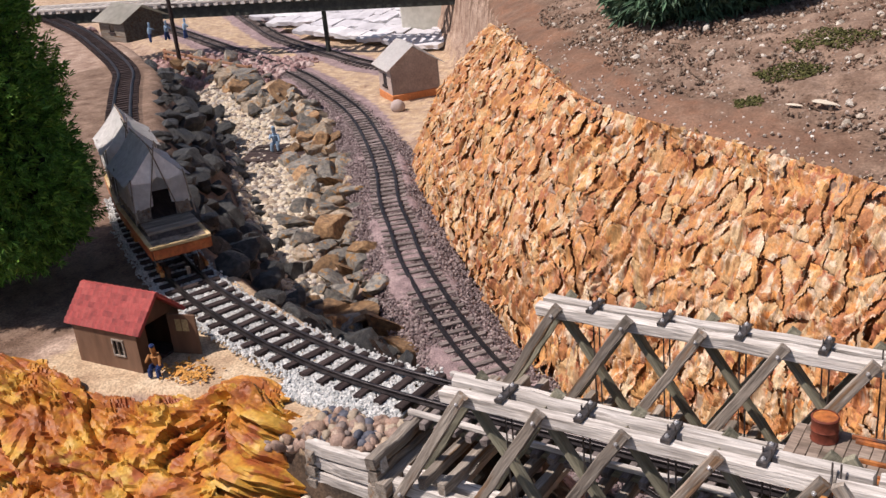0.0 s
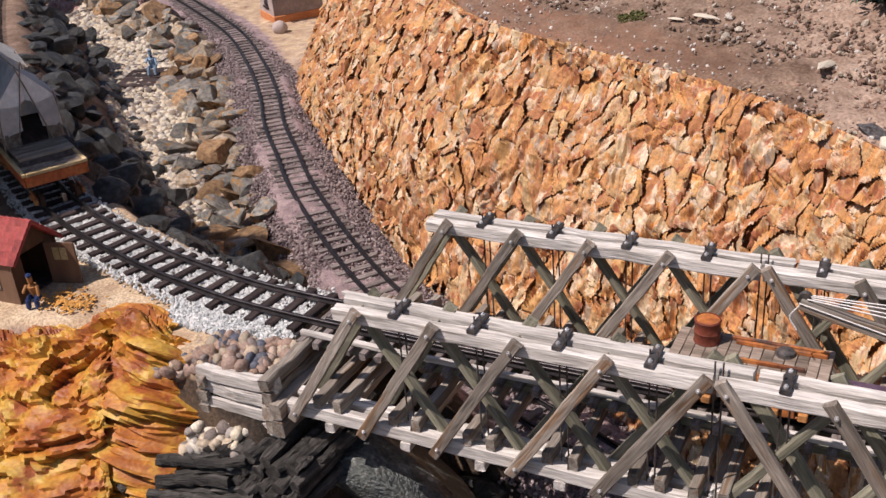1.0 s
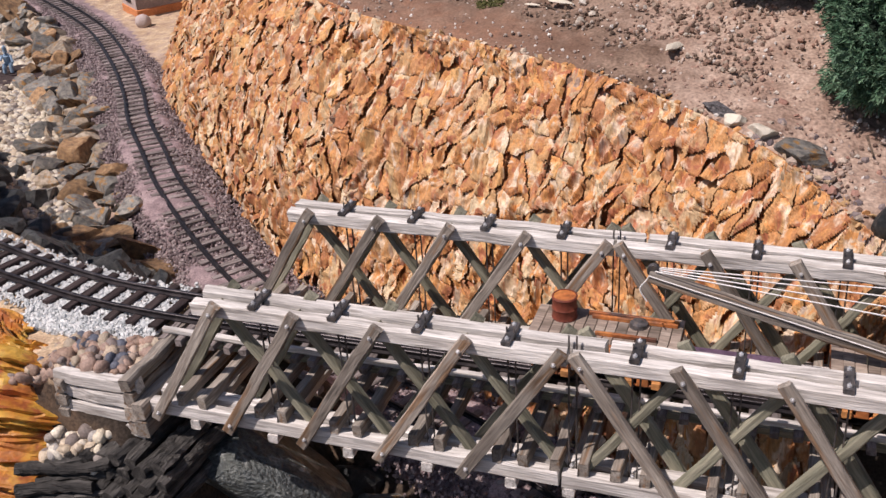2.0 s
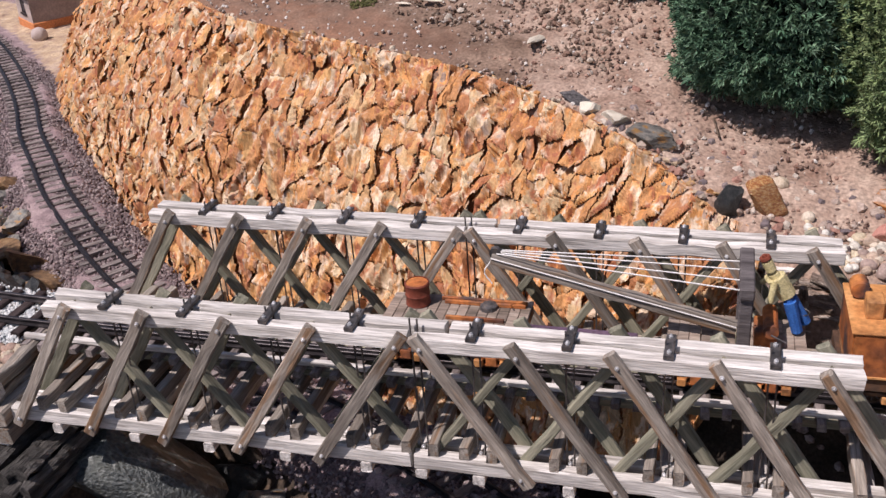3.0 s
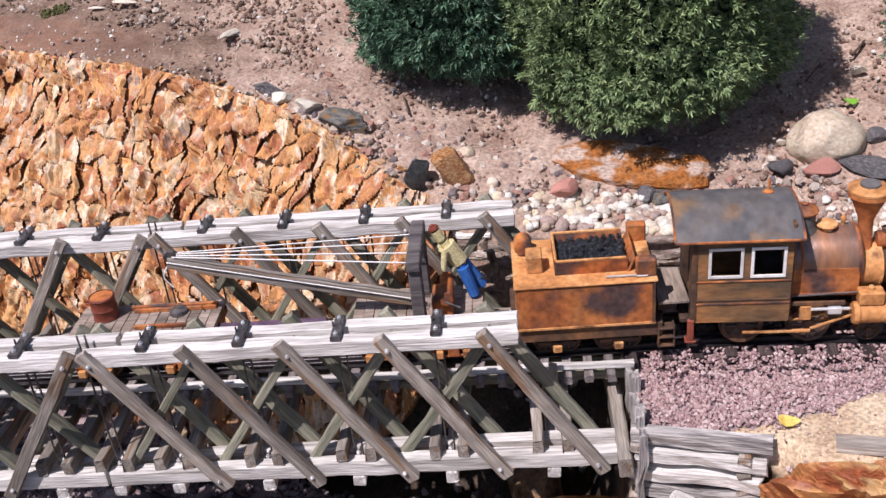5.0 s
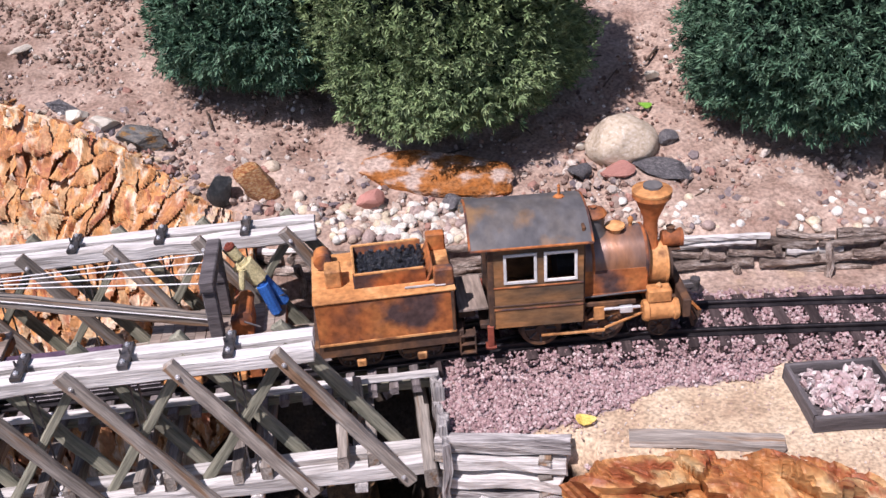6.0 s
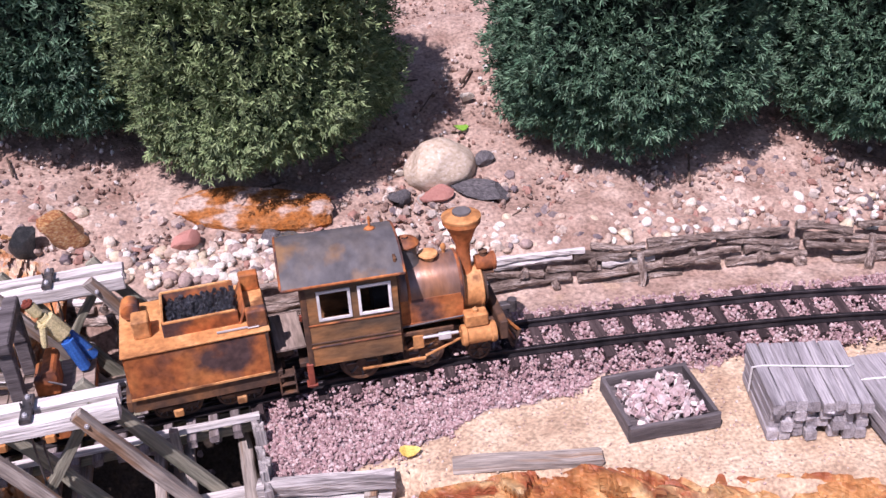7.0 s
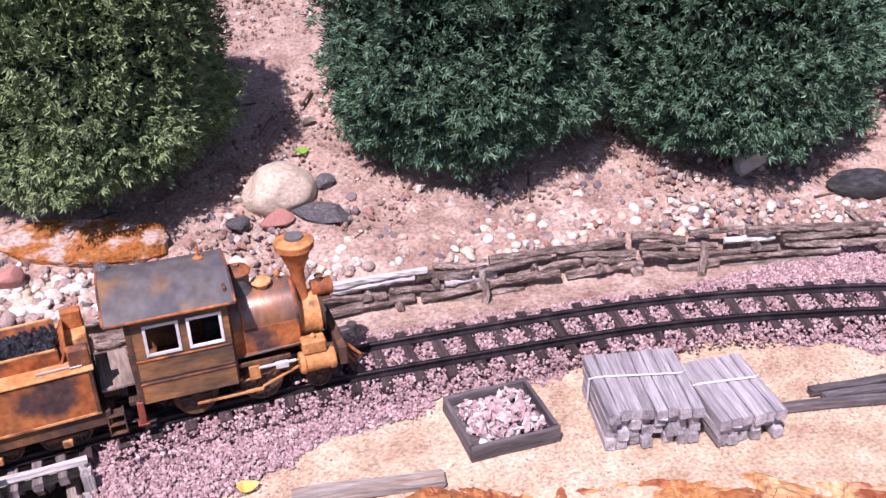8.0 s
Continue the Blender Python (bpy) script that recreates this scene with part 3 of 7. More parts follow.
SIDING = smooth_line([(-4.0, 3.72, -0.29), (-3.3, 3.2, -0.295), (-2.87, 2.9, -0.30), (-2.29, 2.6, -0.30), (-2.06, 2.49, -0.30), (-1.85, 2.42, -0.30)], 0.0105)

LEFT_LAND = [(-0.18, 0.165), (-0.18, 0.0), (-0.27, -0.005), (-0.33, 0.0), (-0.395, 0.045), (-0.57, -0.01), (-0.8, -0.065), (-1.6, -0.32), (-4.0, -0.8), (-9, -1.5), (-9, 4.2),
             (-3.35, 2.18), (-2.72, 1.86), (-2.2, 1.53), (-1.95, 1.31), (-1.68, 1.06), (-1.35, 0.77), (-1.04, 0.53), (-0.82, 0.385), (-0.62, 0.285), (-0.45, 0.22), (-0.3, 0.182)]
RIGHT_LAND = [(0.79, 0.24), (0.79, -0.004), (0.885, -0.028), (0.905, -0.034), (0.925, -0.052), (0.99, -0.062), (1.06, -0.088), (1.14, -0.123), (1.2, -0.149), (1.27, -0.176), (1.6, -0.345), (4, -1.6), (9, -3), (9, 2), (1.6, 0.4), (1.2, 0.4)]
EDGE_X = [-6, -1.75, -1.25, -0.75, -0.27, 0.05, 0.247, 0.437, 0.56, 0.70, 0.90, 1.2, 1.43, 1.7, 2.2, 6]
EDGE_Y = [7.5, 2.75, 2.1, 1.36, 0.79, 0.63, 0.55, 0.43, 0.33, 0.27, 0.25, 0.215, 0.175, 0.085, -0.13, -2]
EDGE_Z = [0.0, 0.0, 0.04, 0.055, 0.06, 0.052, 0.038, 0.01, -0.035, -0.068, -0.082, -0.085, -0.09, -0.095, -0.1, -0.1]


def poly_distance(X, Y, poly):
    """Distance to a polygon's edge, negative inside."""
    d = np.full(X.shape, 1e9)
    inside = np.zeros(X.shape, bool)
    for (x0, y0), (x1, y1) in zip(poly, poly[1:] + poly[:1]):
        dx, dy = x1 - x0, y1 - y0
        t = np.clip(((X - x0) * dx + (Y - y0) * dy) / (dx * dx + dy * dy), 0, 1)
        d = np.minimum(d, np.hypot(X - x0 - t * dx, Y - y0 - t * dy))
        cross = ((y0 > Y) != (y1 > Y)) & (X < dx * (Y - y0) / (dy if dy else 1e-9) + x0)
        inside ^= cross
    return np.where(inside, -d, d)


def line_distance(X, Y, line):
    d = np.full(X.shape, 1e9)
    z = np.zeros(X.shape)
    for p, q in zip(line[:-1:3], line[3::3]):
        dx, dy = q[0] - p[0], q[1] - p[1]
        t = np.clip(((X - p[0]) * dx + (Y - p[1]) * dy) / (dx * dx + dy * dy + 1e-12), 0, 1)
        e = np.hypot(X - p[0] - t * dx, Y - p[1] - t * dy)
        near = e < d
        d = np.where(near, e, d)
        if len(p) > 2:
            z = np.where(near, p[2] + t * (q[2] - p[2]), z)
    return d, z


PLATEAU = [(x, y) for x, y in zip(EDGE_X, EDGE_Y)] + [(9, 12), (-6, 12)]


def terrain(X, Y):
    """Ground height, and the weights of sand, chippings and dark soil, which also carries bank shade."""
    X, Y = np.asarray(X, float), np.asarray(Y, float)
    ye, ze = np.interp(X, EDGE_X, EDGE_Y), np.interp(X, EDGE_X, EDGE_Z)
    back = np.clip(Y - ye, 0, None)
    rise = np.interp(X, [-0.1, 0.5], [0.13, 0.27])
    zb = ze + rise * np.minimum(back, 0.45) + 0.35 * rise * np.clip(back - 0.45, 0, 3)
    db = poly_distance(X, Y, PLATEAU)
    steep = np.where(X > 0.62, 3.0, 7.0)
    hb = zb - np.clip(db, 0, None) * steep
    dl = poly_distance(X, Y, LEFT_LAND)
    hl = LAND - np.clip(dl, 0, None) * np.where((X > -0.40) & (Y < 0.2), 2.6, 1.25)
    dr = poly_distance(X, Y, RIGHT_LAND)
    hr = LAND - np.clip(dr, 0, None) * np.where(X < 0.915, 6.0, 1.3)
    dt, zt = line_distance(X, Y, LOWER)
    ds, zs = line_distance(X, Y, SIDING)
    ht = zt - 0.014 - np.clip(dt - 0.055, 0, None) * 0.8
    hs = zs - 0.014 - np.clip(ds - 0.05, 0, None) * 0.4
    w = np.clip((X + 0.5) / 0.5, 0, 1)
    low = -0.372 * (1 - w) - 0.415 * w
    far = np.clip((Y - 1.55 + 0.45 * (X + 1.6)) / 0.3, 0, 1)
    low = low * (1 - far) - 0.316 * far
    h = np.maximum.reduce([low, hl, hr, ht, hs, np.where(db < 0.5, hb, -9)])
    h = np.where(db < 0, hb, h)
    sand = np.clip(1 - np.clip(dl / 0.02, 0, 9), 0, 1) * (X > -3) + np.clip(1 - np.clip(dr / 0.015, 0, 9), 0, 1)
    sand = np.where(db < 0, 0, sand) * np.where(X < 0, np.clip((X + 0.78) / 0.08, 0, 1), 1)
    dm, _ = line_distance(X, Y, MAIN)
    pink_edge = np.interp(X, [0.75, 0.93, 1.0, 1.1, 1.25, 1.4, 1.6, 2.2], [-0.03, -0.008, 0.02, 0.028, 0.018, 0.0, -0.1, -0.4])
    pink_edge = pink_edge + 0.030 * fbm(np.stack([X * 24, Y * 24, 0 * X], -1), 3, 17)
    pink = (X > 0.775) * np.clip((Y - pink_edge) / 0.012 + 0.5, 0, 1) * np.clip((0.062 - (dm - 0.0) * (Y > 0.11)) / 0.02, 0, 1) * (dr < 0)
    chips = np.clip((0.105 - np.minimum(dt, ds)) / 0.025, 0, 1) * (db > 0) * (h < -0.2)
    chips = np.maximum(chips, pink)
    # dark soil plus bank shade painted into the ground, set by height
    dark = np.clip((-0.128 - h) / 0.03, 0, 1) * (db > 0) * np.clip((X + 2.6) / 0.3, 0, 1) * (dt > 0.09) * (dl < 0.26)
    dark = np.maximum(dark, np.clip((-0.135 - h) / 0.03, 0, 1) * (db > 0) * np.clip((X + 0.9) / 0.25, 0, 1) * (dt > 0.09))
    sand = np.where((X > 0.79) & (Y > np.interp(X, MAIN[:, 0], MAIN[:, 1]) + 0.05), sand * 0.3, sand)
    farsand = far * (h < -0.25)
    sand = np.maximum(sand, farsand * 0.55)
    return h, np.clip(sand, 0, 1), np.clip(chips, 0, 1), np.clip(dark, 0, 1), dm


def ground_z(x, y):
    return float(terrain(np.array([x]), np.array([y]))[0][0])


def build_ground():
    xs = np.unique(np.round(np.r_[np.linspace(-60, -9, 12), np.linspace(-9, -4.5, 24), np.arange(-4.5, -1.2, 0.03), np.arange(-1.2, 1.9, 0.0085), np.arange(1.9, 3.5, 0.04), np.linspace(3.5, 60, 22)], 4))
    ys = np.unique(np.round(np.r_[np.linspace(-60, -1.5, 16), np.arange(-1.5, -0.42, 0.04), np.arange(-0.42, 0.95, 0.0085), np.arange(0.95, 1.6, 0.012), np.arange(1.6, 4.6, 0.03), np.linspace(4.6, 60, 24)], 4))
    X, Y = np.meshgrid(xs, ys)
    h, sand, chips, dark, _ = terrain(X, Y)
    rough = np.array([noise.fractal(Vector((x * 9, y * 9, 0.3)), 0.9, 2.2, 4) for x, y in zip(X.ravel(), Y.ravel())]).reshape(X.shape)
    near = (np.abs(X) < 4) & (np.abs(Y) < 5)
    dm, _ = line_distance(X, Y, MAIN)
    amp = np.where(h < -0.14, 0.010, np.where(h > -0.10, 0.0075, 0.003)) * np.clip((dm - 0.03) / 0.05, 0.15, 1) * (1 - 0.5 * sand)
    h = h + rough * amp * near
    back = np.clip(-poly_distance(X, Y, PLATEAU), 0, None)
    left = np.clip((0.42 - X) / 0.25, 0, 1) * (back > 0)
    band = np.clip((0.15 - back) / 0.05, 0, 1)
    loam_and_shade = left * (0.5 + 0.5 * band)
    # brown earth left of the shed, also painting in the tree's shade
    loam_and_shade = np.maximum(loam_and_shade, np.clip((-0.74 - X) / 0.06, 0, 1) * (X > -2.5) * (poly_distance(X, Y, LEFT_LAND) < 0.2) * 0.55)
    P = np.stack([X, Y, np.zeros_like(X)], -1)
    upland = (back > 0.004) * near * np.clip(back / 0.02, 0, 1)
    h = h + upland * (0.005 * fbm(P * 28, 3, 3) + 0.0035 * fbm(P * 75, 2, 7) + 0.0045 * np.clip(fbm(P * 42, 2, 11) - 0.1, 0, 1)) * (1 + 0.5 * left * (1 - band))
    h = h - 0.010 * (back > 0) * np.clip(1 - back / 0.025, 0, 1) * (X < 0.6) * near
    n, m = X.shape
    V = np.stack([X, Y, h], -1).reshape(-1, 3)
    a = (np.arange(n - 1)[:, None] * m + np.arange(m - 1)[None]).ravel()
    T = np.concatenate([np.stack([a, a + 1, a + m + 1], 1), np.stack([a, a + m + 1, a + m], 1)])
    me = fast_mesh("ground", V, T, GROUND, True)
    ca = me.color_attributes.new("zone", "FLOAT_COLOR", "POINT")
    ca.data.foreach_set("color", np.stack([sand, chips, dark, loam_and_shade], -1).astype(np.float32).ravel())
    return tagged(new("ground", me), "sandy garden earth with gravel and dark gully soil deepened for shade", "ground", kind="structure")


ground = build_ground()


# ---- rock wall behind the bridge ----
TOP = smooth_line([(0.62, 0.315, -0.05), (0.56, 0.335, -0.035), (0.437, 0.432, 0.012), (0.247, 0.552, 0.040), (0.05, 0.635, 0.053), (-0.27, 0.79, 0.063), (-0.5, 1.05, 0.06), (-0.75, 1.36, 0.052), (-0.95, 1.62, 0.03)], 0.02)
FOOT = smooth_line([(0.60, 0.255, -0.17), (0.53, 0.235, -0.30), (0.40, 0.25, -0.385), (0.2, 0.315, -0.38), (0.02, 0.415, -0.375), (-0.28, 0.575, -0.36), (-0.55, 0.835, -0.345), (-0.87, 1.15, -0.335), (-1.13, 1.44, -0.33)], 0.02)


def wall_point(u, v):
    """u along the wall, 0 to 1; v from the foot (0) to the top (1); belly outwards in the middle."""
    a = np.array([np.interp(u * (len(FOOT) - 1), np.arange(len(FOOT)), FOOT[:, k]) for k in range(3)])
    b = np.array([np.interp(u * (len(TOP) - 1), np.arange(len(TOP)), TOP[:, k]) for k in range(3)])
    p = a + (b - a) * v
    run = np.array([np.interp(min(u + .02, 1) * (len(TOP) - 1), np.arange(len(TOP)), TOP[:, k]) for k in range(3)]) - np.array([np.interp(max(u - .02, 0) * (len(TOP) - 1), np.arange(len(TOP)), TOP[:, k]) for k in range(3)])
    nrm = np.cross(b - a, run)
    nrm /= np.linalg.norm(nrm)
    if nrm[2] < 0:
        nrm = -nrm
    return p + nrm * 0.03 * math.sin(math.pi * v), nrm, (b - a) / np.linalg.norm(b - a), run / np.linalg.norm(run)


def build_wall():
    nu, nv = 820, 190
    U, W = np.linspace(0, 1, nu + 1), np.linspace(0, 1.015, nv + 1)
    base, out = np.zeros((nu + 1, nv + 1, 3)), np.zeros((nu + 1, nv + 1, 3))
    for i, u in enumerate(U):
        for j in (0, 60, nv):
            base[i, j], out[i, j], _, _ = wall_point(u, W[j])
        a, b = base[i, 0], base[i, nv]
        belly = np.sin(np.pi * np.clip(W, 0, 1))[:, None]
        base[i] = a + (b - a) * (W / W[-1])[:, None] + out[i, 60] * 0.03 * belly
        out[i] = out[i, 60]
    run = np.r_[0, np.cumsum(np.linalg.norm(np.diff(base[:, nv // 2], axis=0), axis=1))]
    S = np.repeat(run[:, None], nv + 1, 1)
    H = np.cumsum(np.c_[np.zeros(nu + 1), np.linalg.norm(np.diff(base, axis=1), axis=2)], axis=1)
    Q = np.stack([S, H, np.zeros_like(S)], -1)
    soft = 0.012 * fbm(Q * 9, 4, 2)
    core = base + out * (soft - 0.011)[..., None]
    a = (np.arange(nu)[:, None] * (nv + 1) + np.arange(nv)[None]).ravel()
    T = np.concatenate([np.stack([a, a + 1, a + nv + 2], 1), np.stack([a, a + nv + 2, a + nv + 1], 1)])
    me = fast_mesh("rock_wall", core.reshape(-1, 3), T, WALL_CORE, True)
    wall = tagged(new("rock_wall", me), "steep rock face of ochre and cream stone shards", "rock wall", kind="structure")
    # flaked faces: each cell of the face is one shard with its own tilt, flutes and broken rim
    warp = np.stack([fbm(Q * 16, 2, 21), fbm(Q * 16, 2, 31), np.zeros_like(S)], -1) * 0.024
    grow = np.array([1 / 0.0195, 1 / 0.034, 0.0])
    K = (Q + warp) * grow
    mid = (K[:-1, :-1] + K[1:, 1:]) / 2
    centre, key, _ = worley(mid, 5, True)
    names, which = np.unique(key.reshape(-1, 3), axis=0, return_inverse=True)
    which = which.ravel()
    order = np.argsort(which, kind="stable")
    bounds = np.searchsorted(which[order], np.arange(len(names) + 1))
    fine = 0.0028 * fbm(Q * 130, 3, 41) + 0.005 * fbm(Q * 45, 2, 51)
    sway = 0.035 * fbm(Q * 7, 2, 61)
    drape = np.stack([(S + sway + 0.25 * H) * 75, H * 17, np.zeros_like(S)], -1)
    fine = fine + 0.017 * (0.5 - np.abs(2 * vnoise(drape + fbm(Q * 14, 2, 71)[..., None] * 0.8, 81) - 1)) * np.clip(0.6 + 1.2 * fbm(Q * 10, 2, 91), 0.1, 1)
    cc = centre.reshape(-1, 3)
    r = random.Random(5)
    V, T, count, done = [], [], 0, 0
    for c in range(len(names)):
        quads = order[bounds[c]:bounds[c + 1]]
        if len(quads) < 3:
            continue
        i, j = quads // nv, quads % nv
        corner = np.stack([i * (nv + 1) + j, (i + 1) * (nv + 1) + j, (i + 1) * (nv + 1) + j + 1, i * (nv + 1) + j + 1], 1)
        ids, loc = np.unique(corner, return_inverse=True)
        loc = loc.reshape(-1, 4)
        own = cc[quads[0]]
        k = K.reshape(-1, 3)[ids]
        d = (k - own) / np.where(grow > 0, grow, 1)
        reach = np.linalg.norm(k - own, axis=1)
        # how near the vertex lies to the rim of its cell
        edge = np.zeros(len(ids))
        uses = np.bincount(loc.ravel(), minlength=len(ids))
        edge[uses < 4] = 1.0
        tilt = (r.gauss(0, 0.22), r.gauss(-0.06, 0.17))
        ang = r.gauss(0.15, 0.45)
        across = d[:, 0] * math.cos(ang) + d[:, 1] * math.sin(ang)
        along_ = -d[:, 0] * math.sin(ang) + d[:, 1] * math.cos(ang)
        f = r.choice([90, 120, 170])
        q3 = np.stack([across * f, along_ * f * 0.16, np.full(len(ids), c * 3.7)], -1)
        ridge = 1 - np.abs(2 * vnoise(q3, 7) - 1)
        h = r.uniform(-0.0035, 0.0035) + tilt[0] * d[:, 0] + tilt[1] * d[:, 1] + r.choice([0.003, 0.006, 0.009]) * (ridge - 0.5)
        h = np.clip(h, -0.012, 0.016) + soft.ravel()[ids] + fine.ravel()[ids] - edge * 0.0020
        vs = base.reshape(-1, 3)[ids] + out.reshape(-1, 3)[ids] * h[:, None]
        fs = np.concatenate([loc[:, [0, 1, 2]], loc[:, [0, 2, 3]]])
        fs = fs[:, ::-1]
        u, v = i.mean() / nu, j.mean() / nv
        if done < 300 and 0.05 < u < 0.52 and 0.42 < v:
            o = vs.mean(0)
            put("shard", fast_mesh("shard", vs - o, fs, SHARD_PIECE), wall, Matrix.Translation(o))
            done += 1
        else:
            V.append(vs)
            T.append(fs + count)
            count += len(vs)
    rest = put("shard_field", fast_mesh("shard_field", np.concatenate(V), np.concatenate(T), SHARD), wall)
    rest["kind"] = "stuff"
    return wall


rock_wall = build_wall()


# ---- folded orange rock in front ----
def fold_rock(name, line, drop, out, label, material, step=0.0034, m=135, taper=None):
    """A moulded rock bank below an edge line; it bulges, then falls towards the gully in overlapping folds."""
    L = smooth_line(line, step)
    n = len(L)
    wide = np.interp(np.arange(n) / (n - 1), *taper)[:, None] if taper else 1.0
    tang = np.gradient(L[:, :2], axis=0)
    tang /= np.linalg.norm(tang, axis=1)[:, None]
    side = np.stack([tang[:, 1], -tang[:, 0]], 1)
    t = np.linspace(0, 1, m + 1)[None, :]
    i = np.arange(n)[:, None]
    ends = np.minimum(1, np.minimum(i / 8, (n - 1 - i) / 8))
    XY = L[:, None, :2] + side[:, None, :] * (out * wide * t - 0.03)[..., None]
    prof = 0.012 * np.sin(np.minimum(1, t * 6) * math.pi / 2) * ends - drop * np.clip(t - 0.12, 0, None) ** 1.25
    P = np.concatenate([XY, (L[:, None, 2] + prof)[..., None]], -1)
    d = 0.022 * fbm(P * 6, 3, 91)
    down = np.broadcast_to(out * t, d.shape)
    # crumpled folds that overlap down the bank, at three sizes
    arc = np.broadcast_to(i * step, d.shape)
    bend = 0.035 * fbm(P * 9, 3, 141)
    for ca, cd, lift, seed in ((0.110, 0.038, 1.0, 151), (0.046, 0.017, 1.45, 161), (0.021, 0.0085, 1.25, 171)):
        q = np.stack([(arc + bend + 0.5 * down) / ca, (down + 0.8 * bend - 0.25 * arc) / cd, np.zeros(d.shape)], -1)
        c, key, gap = worley(q, seed, True)
        tx, ty, up = hashed(key, seed + 5) - 0.5, 1.1 * hashed(key, seed + 6) - 0.25, hashed(key, seed + 7) - 0.5
        d = d + lift * (tx * (q - c)[..., 0] * ca * 0.45 + ty * (q - c)[..., 1] * cd * 0.75 + up * cd * 0.30) - lift * 0.10 * cd * np.clip(1 - gap * 9, 0, 1)
    d = d + 0.0006 * fbm(P * 130, 2, 99)
    d = d * (0.25 + 0.75 * np.minimum(1, t * 7))
    nrm = np.cross(np.gradient(P, axis=0), np.gradient(P, axis=1))
    nrm /= np.linalg.norm(nrm, axis=-1, keepdims=True) + 1e-12
    nrm *= np.sign(nrm[..., 2:3] + 1e-9)
    V = P + nrm * d[..., None]
    a = (np.arange(n - 1)[:, None] * (m + 1) + np.arange(m)[None]).ravel()
    T = np.concatenate([np.stack([a, a + m + 1, a + m + 2], 1), np.stack([a, a + m + 2, a + 1], 1)])
    me = fast_mesh(name, V.reshape(-1, 3), T, material, True)
    me.set_sharp_from_angle(angle=radians(24))
    return tagged(new(name, me), label, "rock bank", kind="structure")


fold_rock("rock_bank_left", [(-1.5, -0.28, -0.115), (-1.1, -0.16, -0.115), (-0.8, -0.055, -0.118), (-0.68, -0.04, -0.128), (-0.57, -0.025, -0.140), (-0.47, 0.0, -0.132), (-0.40, 0.035, -0.108), (-0.335, 0.02, -0.115), (-0.315, 0.06, -0.15), (-0.33, 0.12, -0.22)], 0.62, 0.46, "glossy folded rock bank in orange, yellow and red brown", FOLD_ROCK, 0.0027, 180, ((0, 0.78, 0.90, 1), (1, 1, 0.72, 0.5)))
fold_rock("rock_bank_right", [(0.905, 0.02, -0.24), (0.915, -0.03, -0.17), (0.932, -0.055, -0.136), (0.99, -0.060, -0.128), (1.06, -0.085, -0.128), (1.14, -0.120, -0.128), (1.2, -0.146, -0.128), (1.27, -0.173, -0.128), (1.6, -0.34, -0.128), (2.2, -0.61, -0.128)], 0.62, 0.42, "folded rock bank in cream, orange and red brown below sand", FOLD_PALE, 0.0027, 170)

fold_rock("rock_bank_low", [(0.42, 0.035, -0.33), (0.55, 0.02, -0.285), (0.70, 0.01, -0.245), (0.80, -0.005, -0.225), (0.90, -0.035, -0.21)], 0.62, 0.30, "orange brown folded rock below the bridge end", FOLD_PALE, 0.0036, 100)


# ---- tracks ----
def rail_mesh(name, line, offset, top, material, h=0.0072, head=0.0040, foot=0.0085):
    P = np.array(line, float)
    tang = np.gradient(P[:, :2], axis=0)
    tang /= np.linalg.norm(tang, axis=1)[:, None]
    side = np.stack([-tang[:, 1], tang[:, 0]], 1)
    z = P[:, 2] if P.shape[1] > 2 else np.full(len(P), top)
    prof = [(-foot / 2, -h), (foot / 2, -h), (foot / 2, -h + 0.0012), (0.0007, -h + 0.0022), (0.0007, -0.0028), (head / 2, -0.0022), (head / 2, -0.0005), (head / 2 - 0.0006, 0), (-head / 2 + 0.0006, 0), (-head / 2, -0.0005), (-head / 2, -0.0022), (-0.0007, -0.0028), (-0.0007, -h + 0.0022), (-foot / 2, -h + 0.0012)]
    k = len(prof)
    V, F = [], []
    for i in range(len(P)):
        for a, b in prof:
            V.append((P[i, 0] + side[i, 0] * (offset + a), P[i, 1] + side[i, 1] * (offset + a), z[i] + b))
    for i in range(len(P) - 1):
        for j in range(k):
            a, b = i * k + j, i * k + (j + 1) % k
            F.append((a, b, b + k, a + k))
    F += [tuple(range(k))[::-1], tuple(range((len(P) - 1) * k, len(P) * k))]
    return mesh_from(name, V, F, material)


def track(name, line, top, tie_mat, label, tie=(0.088, 0.0115, 0.0075), pitch=3, keep=lambda x: True, gauge=0.047):
    t = thing(name, Matrix.Identity(4), label, "railway track")
    for s in (-1, 1):
        put("rail", rail_mesh("rail", line[::2], s * gauge / 2, top, STEEL), t)
    tang = np.gradient(line[:, :2], axis=0)
    r = random.Random(3)
    meshes = [timber_mesh(tie[0], tie[1], tie[2], tie_mat, 0.0004, k) for k in range(4)]
    rest, count = [], 0
    spots = list(range(0, len(line), pitch))
    spots.sort(key=lambda i: abs(line[i][0] - 0.5))
    for i in spots:
        if not keep(line[i][0]):
            continue
        a = math.atan2(tang[i][1], tang[i][0]) + math.pi / 2 + r.gauss(0, 0.02)
        z = (line[i][2] if line.shape[1] > 2 else top) - 0.0072 - tie[2] / 2
        c, s = math.cos(a), math.sin(a)
        m = Matrix.Translation((line[i][0] - c * tie[0] / 2, line[i][1] - s * tie[0] / 2, z)) @ Matrix.Rotation(a, 4, "Z")
        if count < 300:
            put("sleeper", meshes[r.randrange(4)], t, m)
            count += 1
    return t


main_line = track("main_line_track", MAIN, RAIL, WOOD_DARK, "narrow railway track with dark steel rails on dark sleepers", keep=lambda x: not -0.175 < x < 0.785)
